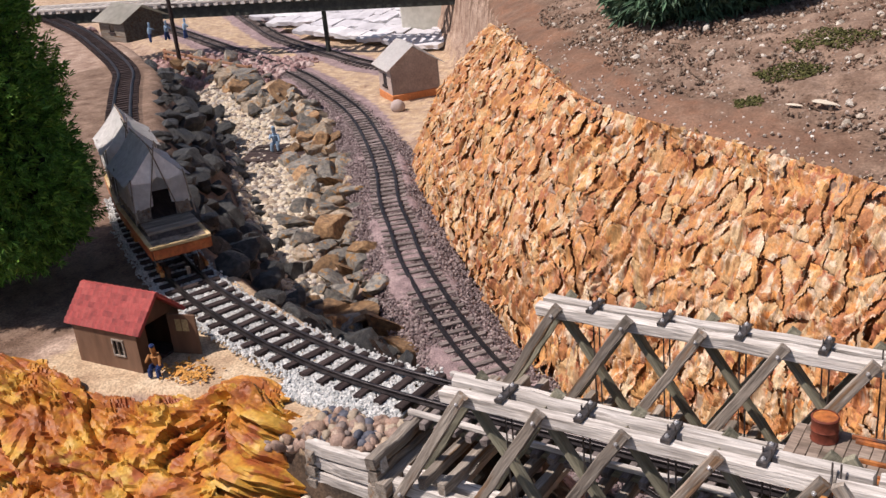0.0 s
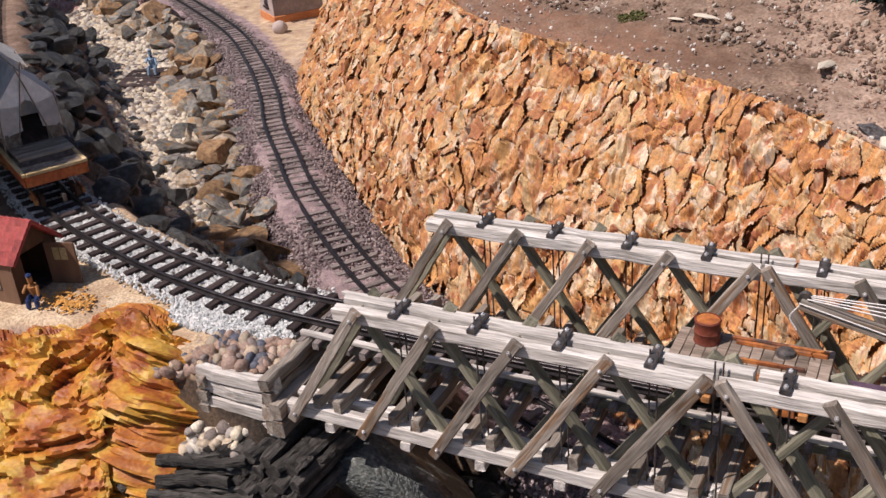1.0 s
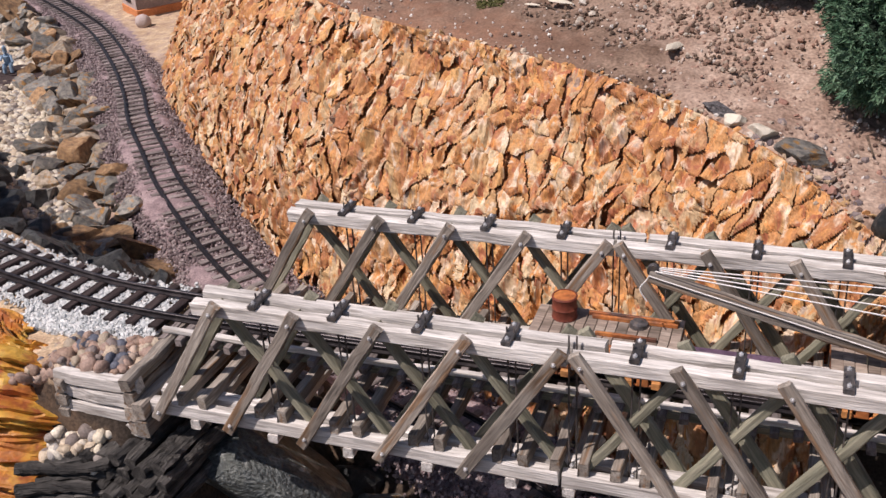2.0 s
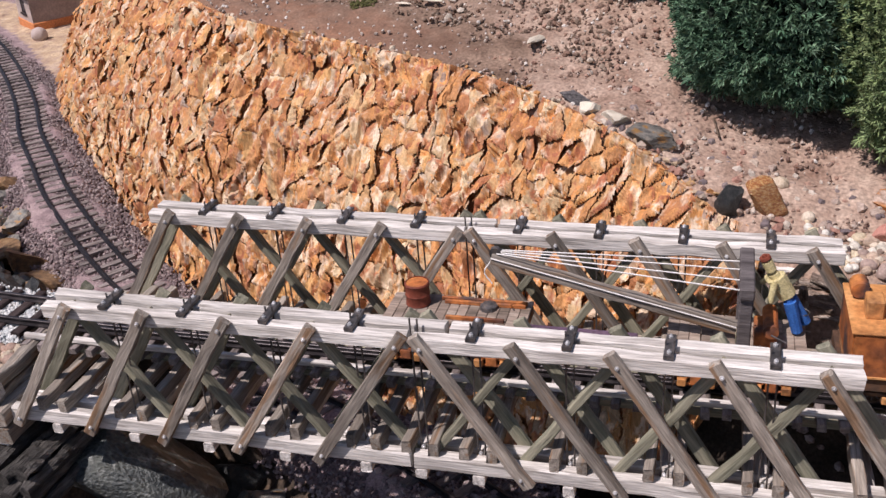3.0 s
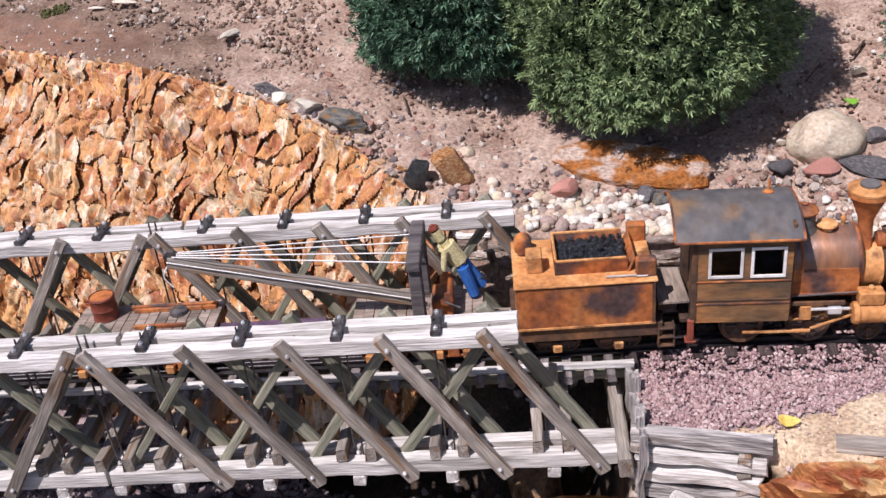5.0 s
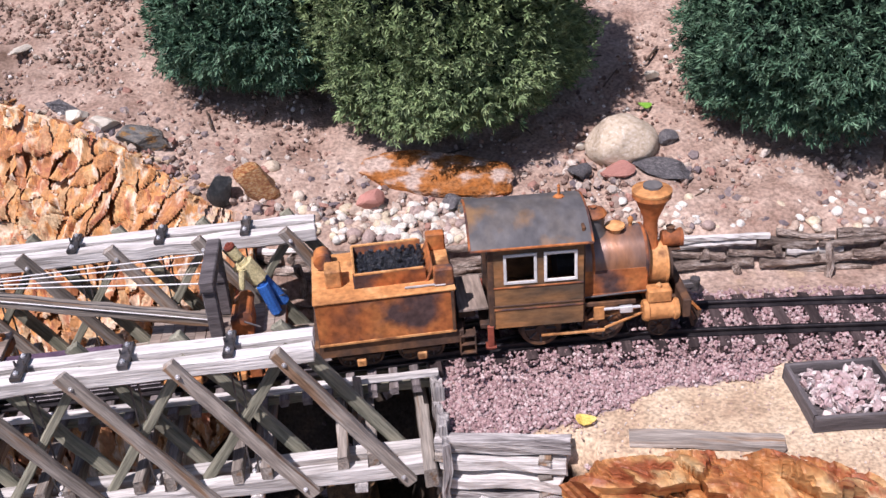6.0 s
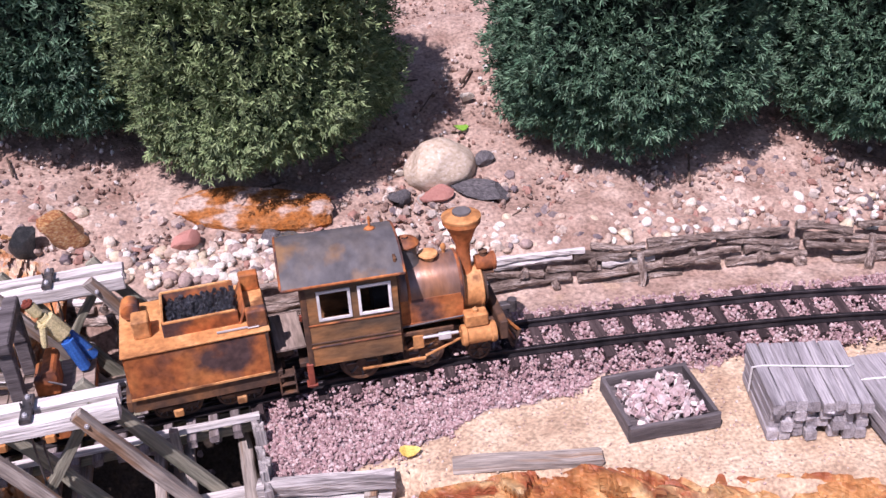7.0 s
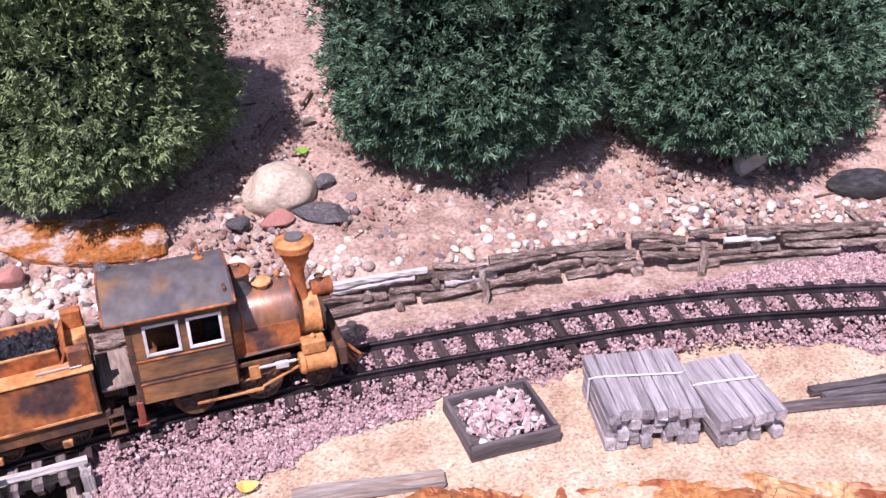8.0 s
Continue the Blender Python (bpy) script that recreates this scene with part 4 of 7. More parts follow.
lower_line = track("lower_line_track", LOWER, 0, WOOD_TIE_GREY, "railway track on grey sleepers in purple grey ballast")
siding_line = track("siding_track", SIDING, 0, WOOD_TIE_GREY, "railway siding on grey sleepers beside flagstones")


def guard_rails():
    t = thing("guard_rails", Matrix.Identity(4), "pair of dark steel guard rails closing to a point", "guard rail")
    part_line = np.array([p for p in MAIN if -0.16 < p[0] < 0.93])
    for s in (-1, 1):
        off = np.where(part_line[:, 0] > 0.84, 0.017 * np.clip((0.935 - part_line[:, 0]) / 0.095, 0.12, 1), 0.017)
        put("rail", rail_mesh("guard", np.c_[part_line[:, 0], part_line[:, 1] + s * off, np.full(len(part_line), RAIL)], 0, RAIL, STEEL, foot=0.005), t)


guard_rails()


def chips_along(name, line, top, count, half, material, size, label, lo=-99, hi=99):
    pts = line[(line[:, 0] > lo) & (line[:, 0] < hi)]
    i = rng.integers(0, len(pts), count)
    tang = np.gradient(pts[:, :2], axis=0)
    tang /= np.linalg.norm(tang, axis=1)[:, None]
    off = rng.uniform(-half, half, count)
    xy = pts[i, :2] + np.stack([-tang[i, 1], tang[i, 0]], 1) * off[:, None] + rng.normal(0, 0.004, (count, 2))
    z = (pts[i, 2] if pts.shape[1] > 2 else np.full(count, top)) - np.where(np.abs(off) < 0.046, 0.0125, 0.0125 + (np.abs(off) - 0.046) * 0.35)
    s = rng.uniform(0.6, 1.4, count)[:, None] * size * np.ones((1, 3))
    me = scatter(name, CHIPS, np.c_[xy, z], s, spins(count), material)
    return tagged(new(name, me), label, "ballast", kind="stuff")


chips_along("lower_ballast", LOWER, 0, 40000, 0.105, PURPLE_CHIP, 0.0068, "purple grey crushed ballast under the lower track", -2.3, 0.7)
chips_along("white_ballast", MAIN, RAIL, 17000, 0.052, WHITE_CHIP, 0.0048, "white crushed ballast under the bridge approach", -1.2, -0.19)

chips_along("pink_ballast", MAIN, RAIL + 0.0036, 12000, 0.056, PINK, 0.0040, "pink crushed stone packed between the sleepers", 0.80, 1.85)


# ---- the truss bridge ----
def build_bridge():
    br = thing("truss_bridge", Matrix.Identity(4), "weathered grey timber truss bridge with iron hanger rods", "bridge")
    mid = 0.310
    half = [0.0115, 0.0975, 0.183, 0.267, 0.352, 0.438]
    clips = [0.056, 0.140, 0.224, 0.308]
    clip_x = sorted([mid - c for c in clips] + [mid + c for c in clips])
    nut = lathe([(0.0021, 0), (0.0021, 0.0018), (0.0010, 0.0019), (0.0010, 0.0032)], 6)
    nut_me = bpy.data.meshes.new("nut")
    nut.to_mesh(nut_me)
    nut.free()
    nut_me.materials.append(BOLT)
    seed = 0
    for side, yc in ((-1, 0.0), (1, 0.208)):
        out = side
        for k, dy in enumerate((-0.0105, 0.0105)):
            # two lengths, meeting at the middle
            for a, b in ((-0.066, mid - 0.002 + 0.03 * k), (mid + 0.002 + 0.03 * k, 0.686)):
                seed += 1
                timber("top_chord", (a, yc + dy, -0.0115), (b, yc + dy, -0.0115), 0.0125, 0.015, WOOD_PALE, br, seed=seed, rough=0.0005)
            for a, b in ((-0.145, mid - 0.04 * k - 0.01), (mid - 0.04 * k - 0.007, 0.768)):
                seed += 1
                timber("lower_chord", (a, yc + dy, -0.1445), (b, yc + dy, -0.1445), 0.0125, 0.016, WOOD_PALE if side < 0 else WOOD_GREY, br, seed=seed, rough=0.0005)
        for s in (-1, 1):
            for k in range(5):
                x0, x1 = mid + s * half[k], mid + s * half[k + 1]
                for f in (-1, 1):
                    seed += 1
                    # rear diagonals get the copy with shade mixed into its colour
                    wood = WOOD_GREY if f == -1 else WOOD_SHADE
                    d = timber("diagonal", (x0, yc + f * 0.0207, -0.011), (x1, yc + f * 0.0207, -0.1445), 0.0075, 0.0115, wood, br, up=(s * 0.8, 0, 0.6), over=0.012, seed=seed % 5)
                    if f == -1:
                        for (px, pz) in ((x0, -0.011), (x1, -0.1445)):
                            put("bolt", nut_me, d, d.matrix_basis.inverted() @ Matrix.Translation((px, yc - 0.0243, pz)) @ Matrix.Rotation(radians(90), 4, "X"))
                if k < 4:
                    seed += 1
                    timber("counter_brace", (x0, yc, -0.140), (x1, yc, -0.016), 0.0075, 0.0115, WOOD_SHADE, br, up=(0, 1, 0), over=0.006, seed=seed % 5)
        for x in clip_x + [mid]:
            if x != mid:
                c = put("clip", timber_mesh(0.034, 0.0085, 0.004, IRON, 0.0002, 1), br, Matrix.Translation((x, yc - 0.017, -0.0018)) @ Matrix.Rotation(radians(90), 4, "Z"))
                for q in (0.005, 0.029):
                    put("nut", nut_me, c, Matrix.Translation((q, 0, 0.002)))
            for dx in (-0.0035, 0.0035):
                put("hanger_rod", rod_mesh, br, Matrix.Translation((x + dx, yc, -0.077)))
            if side < 0:
                put("nut", nut_me, br, Matrix.Translation((x, yc - 0.004, -0.1365)))
    # floor beams in pairs, hung washer beams below, stringers
    for x in clip_x + [mid, mid - 0.40, mid + 0.40]:
        for dx in (-0.013, 0.013):
            seed += 1
            timber("floor_beam", (x + dx, -0.016, -0.1295), (x + dx, 0.224, -0.1295), 0.0095, 0.0145, WOOD_GREY, br, seed=seed % 6)
        seed += 1
        timber("washer_beam", (x, -0.018, -0.158), (x, 0.226, -0.158), 0.011, 0.011, WOOD_PALE, br, seed=seed % 6)
    for y in (0.074, 0.098, 0.122, 0.146):
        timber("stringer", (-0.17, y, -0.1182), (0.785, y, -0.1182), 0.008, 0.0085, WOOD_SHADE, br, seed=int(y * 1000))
    for y in (0.063, 0.157):
        timber("guard_timber", (-0.17, y, -0.1005), (0.30, y, -0.1005), 0.006, 0.006, WOOD_PALE, br, seed=int(y * 900))
        timber("guard_timber", (0.303, y, -0.1005), (0.79, y, -0.1005), 0.006, 0.006, WOOD_PALE, br, seed=int(y * 800))
    # long sleepers of the bridge deck
    for k in range(47):
        x = -0.165 + k * 0.0203
        timber("bridge_sleeper", (x, 0.052, -0.1086), (x, 0.168, -0.1086), 0.0085, 0.0078, WOOD_TIE_GREY, br, seed=k % 5)
    for y in (0.052, 0.168):
        timber("end_post", (0.715, y, -0.135), (0.715, y, -0.090), 0.008, 0.008, WOOD_GREY, br, up=(1, 0, 0))
    return br


rod_bm = rod((0, 0, -0.082), (0, 0, 0.082), 0.0009, 6)
rod_mesh = bpy.data.meshes.new("hanger_rod")
rod_bm.to_mesh(rod_mesh)
rod_bm.free()
rod_mesh.materials.append(IRON)
bridge = build_bridge()

# ---- banks, stones and gravel ----
def at_ground(x, y, dz=0.0):
    return (x, y, ground_z(x, y) + dz)


def stones(name, xy, size, material, label, bases=None, sink=0.3, flat=None, smooth=True, spread=0.45, category="stones", lift=0.0, tilt=0.5):
    xy = np.asarray(xy)
    N = len(xy)
    z = terrain(xy[:, 0], xy[:, 1])[0]
    s = rng.uniform(1 - spread, 1 + spread, N)[:, None] * size * rng.uniform(0.75, 1.25, (N, 3))
    me = scatter(name, bases or ROUND, np.c_[xy, z + s[:, 2] * (0.5 - sink) * 0.6 + lift], s, spins(N, tilt), material, smooth)
    return tagged(new(name, me), label, category, kind="stuff")


def band(n, line, lo, hi, x0=-99, x1=99):
    """Random spots beside a line, from lo to hi to its left."""
    pts = line[(line[:, 0] > x0) & (line[:, 0] < x1)]
    i = rng.integers(0, len(pts), n)
    tang = np.gradient(pts[:, :2], axis=0)
    tang /= np.linalg.norm(tang, axis=1)[:, None]
    return pts[i, :2] + np.stack([-tang[i, 1], tang[i, 0]], 1) * rng.uniform(lo, hi, n)[:, None]


# pink chippings of the right-hand track bed
def pink_spots(n):
    out = []
    while len(out) < n:
        x, y = rng.uniform(0.785, 1.75, 40000), rng.uniform(-0.2, 0.2, 40000)
        h, sand, chips, dark, dm = terrain(x, y)
        ok = (chips > rng.uniform(0.15, 0.9, 40000)) & (dm > 0.0)
        out += list(np.c_[x, y][ok])
    return np.array(out[:n])


stones("pink_gravel", pink_spots(36000), 0.0038, PINK, "pink crushed gravel bed beside the track", CHIPS, 0.25, smooth=False, category="gravel", lift=0.0015, tilt=3)
xy = np.c_[rng.uniform(0.8, 1.7, 5200), rng.uniform(-0.15, 0.2, 5200)]
keep = terrain(xy[:, 0], xy[:, 1])[1] > 0.5
stones("sand_grit", xy[keep], 0.0024, tint("sand_grit_stone", [(0.58, 0.42, 0.36), (0.66, 0.54, 0.42), (0.42, 0.29, 0.23), (0.74, 0.64, 0.54), (0.50, 0.37, 0.29)], 0.9, 120), "loose pink grit strewn over the sand", CHIPS, 0.3, smooth=False, category="gravel", tilt=3)

# creek bed and its banks
spots = []
while len(spots) < 8200:
    c = np.c_[rng.uniform(-2.6, -0.55, 20000), rng.uniform(0.45, 2.3, 20000)]
    h, _, _, _, dm = terrain(c[:, 0], c[:, 1])
    dt, _ = line_distance(c[:, 0], c[:, 1], LOWER)
    ok = (h < -0.325) & (dt > 0.19) & (dm > 0.12) & (c[:, 1] < np.interp(c[:, 0], LOWER[:, 0], LOWER[:, 1]))
    spots += list(c[ok])
stones("creek_pebbles", np.array(spots[:8200]), 0.0175, PEBBLE, "cream and brown pebbles in a dry creek bed", LUMPY, 0.1, category="pebbles", lift=0.004)

GREY = [rock_mesh("rock", 30 + k, GREY_ROCK, 0.85, 3, 0.5, 14) for k in range(5)] + [rock_mesh("rock", 40 + k, BROWN_ROCK, 0.85, 3, 0.5, 14) for k in range(2)] + [rock_mesh("rock", 45 + k, TAN_ROCK, 0.85, 3, 0.5, 14) for k in range(3)]
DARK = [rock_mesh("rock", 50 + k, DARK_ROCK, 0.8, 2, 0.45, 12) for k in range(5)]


def bank_rocks(meshes, line, lo, hi, count, x0, x1, size, label, group, lift=0.2):
    pts = line[(line[:, 0] > x0) & (line[:, 0] < x1)]
    r = random.Random(len(group))
    for k in range(count):
        i = int((k + r.uniform(0, 0.9)) / count * (len(pts) - 1))
        j = min(i + 1, len(pts) - 1)
        t = (pts[j] - pts[j - 1])[:2]
        t /= np.linalg.norm(t)
        o = r.uniform(lo, hi)
        x, y = pts[i][0] - t[1] * o, pts[i][1] + t[0] * o
        s = size * r.uniform(0.6, 1.35)
        m = Matrix.LocRotScale((x, y, ground_z(x, y) + s * lift), Euler((r.uniform(-.5, .5), r.uniform(-.5, .5), r.uniform(0, 6.3))), (s * r.uniform(.8, 1.3), s * r.uniform(.7, 1.1), s * r.uniform(.6, 1)))
        tagged(put("bank_rock", meshes[r.randrange(len(meshes))], None, m), label, "rock", group)


bank_rocks(GREY, LOWER, -0.125, -0.095, 52, -2.0, -0.2, 0.088, "grey and brown angular rock holding the track bank", "rocks beside the lower track", 0.15)
bank_rocks(GREY, LOWER, -0.185, -0.125, 58, -2.0, -0.22, 0.100, "angular rock heaped on the creek bank", "rocks heaped on the creek bank", 0.2)
bank_rocks(GREY, LOWER, -0.245, -0.185, 46, -2.0, -0.25, 0.085, "angular rock at the creek edge", "rocks at the creek edge", 0.2)
bank_rocks(GREY, LOWER, -0.29, -0.12, 44, -2.9, -1.9, 0.10, "grey brown angular rock above the creek", "rocks above the creek")
EDGE_LEFT = np.array(LEFT_LAND[11:], float)
EDGE_LEFT = smooth_line(EDGE_LEFT, 0.02)
# three rows of rocks whose colour already holds the embankment's shade
bank_rocks(DARK, EDGE_LEFT, 0.0, 0.045, 56, -2.4, -0.2, 0.072, "dark rock along the track edge, blackened for shade", "dark rocks at the track edge", 0.0)
bank_rocks(DARK, EDGE_LEFT, 0.04, 0.11, 64, -2.4, -0.2, 0.085, "dark rock on the shaded embankment, blackened for that shade", "dark embankment rocks", 0.1)
bank_rocks(DARK, EDGE_LEFT, 0.11, 0.22, 60, -2.4, -0.2, 0.085, "dark rock low on the embankment, blackened for shade", "dark rocks below", 0.1)

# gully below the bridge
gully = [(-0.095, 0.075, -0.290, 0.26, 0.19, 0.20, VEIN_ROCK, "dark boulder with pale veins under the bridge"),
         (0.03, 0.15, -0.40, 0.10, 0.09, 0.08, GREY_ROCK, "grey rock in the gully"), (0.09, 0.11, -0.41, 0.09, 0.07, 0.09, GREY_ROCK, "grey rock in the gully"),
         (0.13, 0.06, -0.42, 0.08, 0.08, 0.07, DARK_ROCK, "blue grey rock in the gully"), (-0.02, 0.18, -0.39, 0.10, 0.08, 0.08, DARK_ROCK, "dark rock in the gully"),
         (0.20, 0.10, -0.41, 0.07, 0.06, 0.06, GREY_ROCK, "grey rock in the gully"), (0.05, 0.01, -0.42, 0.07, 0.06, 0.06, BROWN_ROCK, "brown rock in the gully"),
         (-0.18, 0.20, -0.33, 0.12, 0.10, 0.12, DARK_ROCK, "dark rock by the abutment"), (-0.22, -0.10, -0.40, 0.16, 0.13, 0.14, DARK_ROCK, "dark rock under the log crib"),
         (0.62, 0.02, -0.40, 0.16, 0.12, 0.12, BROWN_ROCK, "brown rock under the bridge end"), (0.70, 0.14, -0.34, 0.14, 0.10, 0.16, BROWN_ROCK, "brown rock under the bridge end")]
for k, (x, y, z, a, b, c, mt, lab) in enumerate(gully):
    me = rock_mesh("gully_rock", 70 + k, mt, 1, 3, 0.4, 12)
    tagged(put("gully_rock", me, None, Matrix.LocRotScale((x, y, z), Euler((0.3 * k, 0.2 * k, 0.8 * k)), (a, b, c))), lab, "rock", "gully rocks")
xy = np.c_[rng.uniform(-0.1, 0.75, 900), rng.uniform(-0.15, 0.25, 900)]
stones("gully_gravel", xy, 0.012, PURPLE_CHIP, "dark gravel strewn over the gully floor", CHIPS, 0.2, smooth=False, category="gravel", tilt=3)

# stones on the slope behind the track
xy = np.c_[rng.uniform(0.66, 0.99, 330), rng.uniform(0.0, 1.0, 330)]
xy[:, 1] = np.interp(xy[:, 0], EDGE_X, EDGE_Y) + 0.006 + 0.055 * xy[:, 1] ** 1.3
stones("white_stones", xy, 0.0128, WHITE_STONE, "white and tan rounded stones above the log wall", LUMPY, 0.38, category="stones", tilt=0.6)
xy = np.c_[rng.uniform(1.0, 1.7, 170), rng.uniform(0.0, 1.0, 170)]
xy[:, 1] = np.interp(xy[:, 0], EDGE_X, EDGE_Y) + 0.004 + 0.055 * xy[:, 1] ** 2.0
stones("white_stones_strewn", xy, 0.0105, WHITE_STONE, "pale stones strewn along the log wall top", LUMPY, 0.2, category="stones", tilt=0.6)
xy = np.c_[rng.uniform(-0.6, 1.9, 4200), rng.uniform(0, 1, 4200)]
xy[:, 1] = np.interp(xy[:, 0], EDGE_X, EDGE_Y) + 0.02 + 0.75 * xy[:, 1] ** 1.2
stones("slope_grit", xy, 0.0052, tint("pale_slope_grit", [(0.66, 0.58, 0.50), (0.52, 0.43, 0.37), (0.78, 0.73, 0.67), (0.45, 0.36, 0.31)], 0.9, 90), "small pale stones strewn over the brown slope", CHIPS, 0.25, smooth=False, spread=0.6, category="stones", tilt=3)
xy = np.c_[rng.uniform(0.2, 1.9, 11000), rng.uniform(0, 1, 11000)]
xy[:, 1] = np.interp(xy[:, 0], EDGE_X, EDGE_Y) + 0.02 + 0.85 * xy[:, 1] ** 1.1
stones("soil_clods", xy, 0.0055, tint("brown_soil_clod", [(0.30, 0.20, 0.155), (0.37, 0.255, 0.20), (0.44, 0.32, 0.255), (0.22, 0.14, 0.11), (0.40, 0.25, 0.19)], 0.95, 90), "crumbly brown clods of dry soil", CHIPS, 0.4, smooth=False, spread=0.7, category="soil", tilt=3)

xy = np.c_[rng.uniform(-0.75, 0.42, 9000), rng.uniform(0, 1, 9000)]
xy[:, 1] = np.interp(xy[:, 0], EDGE_X, EDGE_Y) + 0.13 + 0.62 * xy[:, 1]
stones("loam_rubble", xy, 0.0058, tint("loam_crumb", [(0.20, 0.14, 0.105), (0.28, 0.20, 0.15), (0.14, 0.095, 0.07), (0.36, 0.28, 0.22), (0.24, 0.15, 0.11)], 0.95, 90), "crumbly brown rubble on the upper bank", CHIPS, 0.35, smooth=False, spread=0.75, category="rubble", tilt=3)
xy = np.c_[rng.uniform(-0.7, 0.42, 240), rng.uniform(0, 1, 240)]
xy[:, 1] = np.interp(xy[:, 0], EDGE_X, EDGE_Y) + 0.13 + 0.55 * xy[:, 1]
stones("pale_flakes", xy, 0.010, tint("pale_flake", [(0.62, 0.54, 0.45), (0.74, 0.68, 0.60), (0.5, 0.42, 0.34)], 0.9, 60), "pale stone flakes lying on the upper bank", CHIPS, 0.25, smooth=False, spread=0.7, category="stones", tilt=0.6)


rim = TOP[rng.integers(4, len(TOP) - 6, 420)]
xy = rim[:, :2] + rng.normal(0, 0.009, (420, 2)) + np.array([[0.004, 0.008]])
stones("rim_stones", xy, 0.011, tint("pale_rim_stone", [(0.66, 0.50, 0.34), (0.58, 0.36, 0.18), (0.72, 0.60, 0.46), (0.46, 0.34, 0.26), (0.60, 0.30, 0.12)], 0.9, 60), "cream and orange broken stones along the wall top", SHARDS, 0.35, smooth=False, spread=0.6, category="stones", tilt=1.2)


def moss_patch(x, y, rad, count, material, label):
    """A low cushion of tiny leaves hugging the soil."""
    a, q = rng.uniform(0, 6.283, count), np.sqrt(rng.uniform(0, 1, count)) * rad
    q = q * (0.6 + 0.55 * np.array([noise.noise(Vector((math.cos(k) * 1.7 + x * 9, math.sin(k) * 1.7, 0))) + 0.5 for k in a]))
    xy = np.c_[x + q * np.cos(a) * 1.5, y + q * np.sin(a)]
    z = terrain(xy[:, 0], xy[:, 1])[0] + rng.uniform(0.001, 0.008, count)
    s = rng.uniform(0.6, 1.4, count)[:, None] * np.array([[0.007, 0.004, 0.0028]])
    me = scatter("moss", CHIPS, np.c_[xy, z], s, spins(count, 1.2), material)
    tagged(new("moss", me), label, "moss", kind="stuff")


MOSS = mat("olive_moss", [(0.045, 0.05, 0.014), (0.09, 0.095, 0.03), (0.15, 0.13, 0.05)], 60, 0.9, 0.3, island=True, vary=0.4)
moss_patch(0.06, 1.06, 0.055, 700, MOSS, "patch of olive moss on the upper bank")
moss_patch(0.03, 0.92, 0.04, 600, MOSS, "dark patch of moss on brown soil")
moss_patch(0.0, 0.80, 0.02, 300, MOSS, "small dark moss patch on brown soil")

xy = np.c_[rng.uniform(0.42, 1.7, 900), rng.uniform(0, 1, 900)]
xy[:, 1] = np.interp(xy[:, 0], EDGE_X, EDGE_Y) + 0.012 + 0.12 * xy[:, 1] ** 1.3
stones("slope_rubble", xy, 0.0105, tint("mixed_rubble", [(0.30, 0.24, 0.23), (0.20, 0.16, 0.165), (0.46, 0.36, 0.30), (0.40, 0.22, 0.17), (0.62, 0.54, 0.46), (0.52, 0.42, 0.34), (0.36, 0.27, 0.22)], 0.9, 60), "broken grey, tan and reddish rubble on the slope", CHIPS, 0.4, smooth=False, spread=0.7, category="rubble", tilt=0.7)

SLOPE_ROCKS = [("boulder", 1.048, 0.382, 0.080, 0.070, 0.058, BOULDER, "smooth tan boulder half sunk in the slope", 0.34, 0.3, True),
               ("moss_rock", 0.832, 0.368, 0.188, 0.072, 0.040, MOSS_ROCK, "flat rock covered with rusty orange moss", 0.42, -0.25, False),
               ("red_rock", 1.035, 0.345, 0.045, 0.03, 0.022, RED_STONE, "dull red flat stone", 0.3, 0.2, False),
               ("dark_slab", 1.085, 0.335, 0.075, 0.03, 0.025, SLATE, "dark slate slab lying on the slope", 0.3, -0.6, False),
               ("dark_rock", 0.99, 0.35, 0.03, 0.025, 0.022, SLATE, "small dark rock on the slope", 0.3, 0.5, False),
               ("dark_rock", 1.105, 0.385, 0.026, 0.03, 0.022, SLATE, "small dark rock beside the boulder", 0.3, 0.5, False),
               ("dark_rock", 0.835, 0.315, 0.028, 0.025, 0.022, SLATE, "small dark rock below the mossy rock", 0.3, 1.5, False),
               ("brown_rock", 0.742, 0.325, 0.035, 0.03, 0.028, RED_STONE, "reddish brown stone among white stones", 0.2, 0.5, False),
               ("orange_rock", 0.618, 0.356, 0.066, 0.055, 0.046, FOLD_PALE, "orange and cream rock on the slope", 0.25, 0.9, False),
               ("dark_rock", 0.580, 0.345, 0.035, 0.035, 0.045, DARK_ROCK, "black rock beside the orange rock", 0.25, 0.2, False),
               ("flat_rock", 0.475, 0.437, 0.085, 0.04, 0.025, GREY_ROCK, "flat tan rock at the wall top", 0.3, -0.4, False),
               ("white_rock", 0.437, 0.462, 0.04, 0.025, 0.02, PALE_BIT, "white flat rock at the wall top", 0.3, -0.2, False),
               ("white_rock", 0.405, 0.485, 0.03, 0.03, 0.022, PALE_BIT, "white crumbled rock at the wall top", 0.3, 0.6, False),
               ("dark_block", 0.385, 0.505, 0.055, 0.022, 0.022, SLATE, "charred black block at the wall top", 0.3, -0.25, False),
               ("yellow_stone", 0.634, 0.392, 0.017, 0.016, 0.014, BOULDER, "small yellowish stone on the slope", 0.2, 0, True),
               ("pale_rock", 1.615, 0.235, 0.05, 0.05, 0.07, CONCRETE, "pale grey upright rock under the shrubs", 0.2, 0.4, False),
               ("grey_rock", 0.855, 0.31, 0.03, 0.028, 0.022, GREY_ROCK, "grey brown rock below the mossy rock", 0.3, 0.4, False),
               ("white_rock", 1.122, 0.515, 0.022, 0.016, 0.012, PALE_BIT, "white stone chip on the slope", 0.3, 0.4, False),
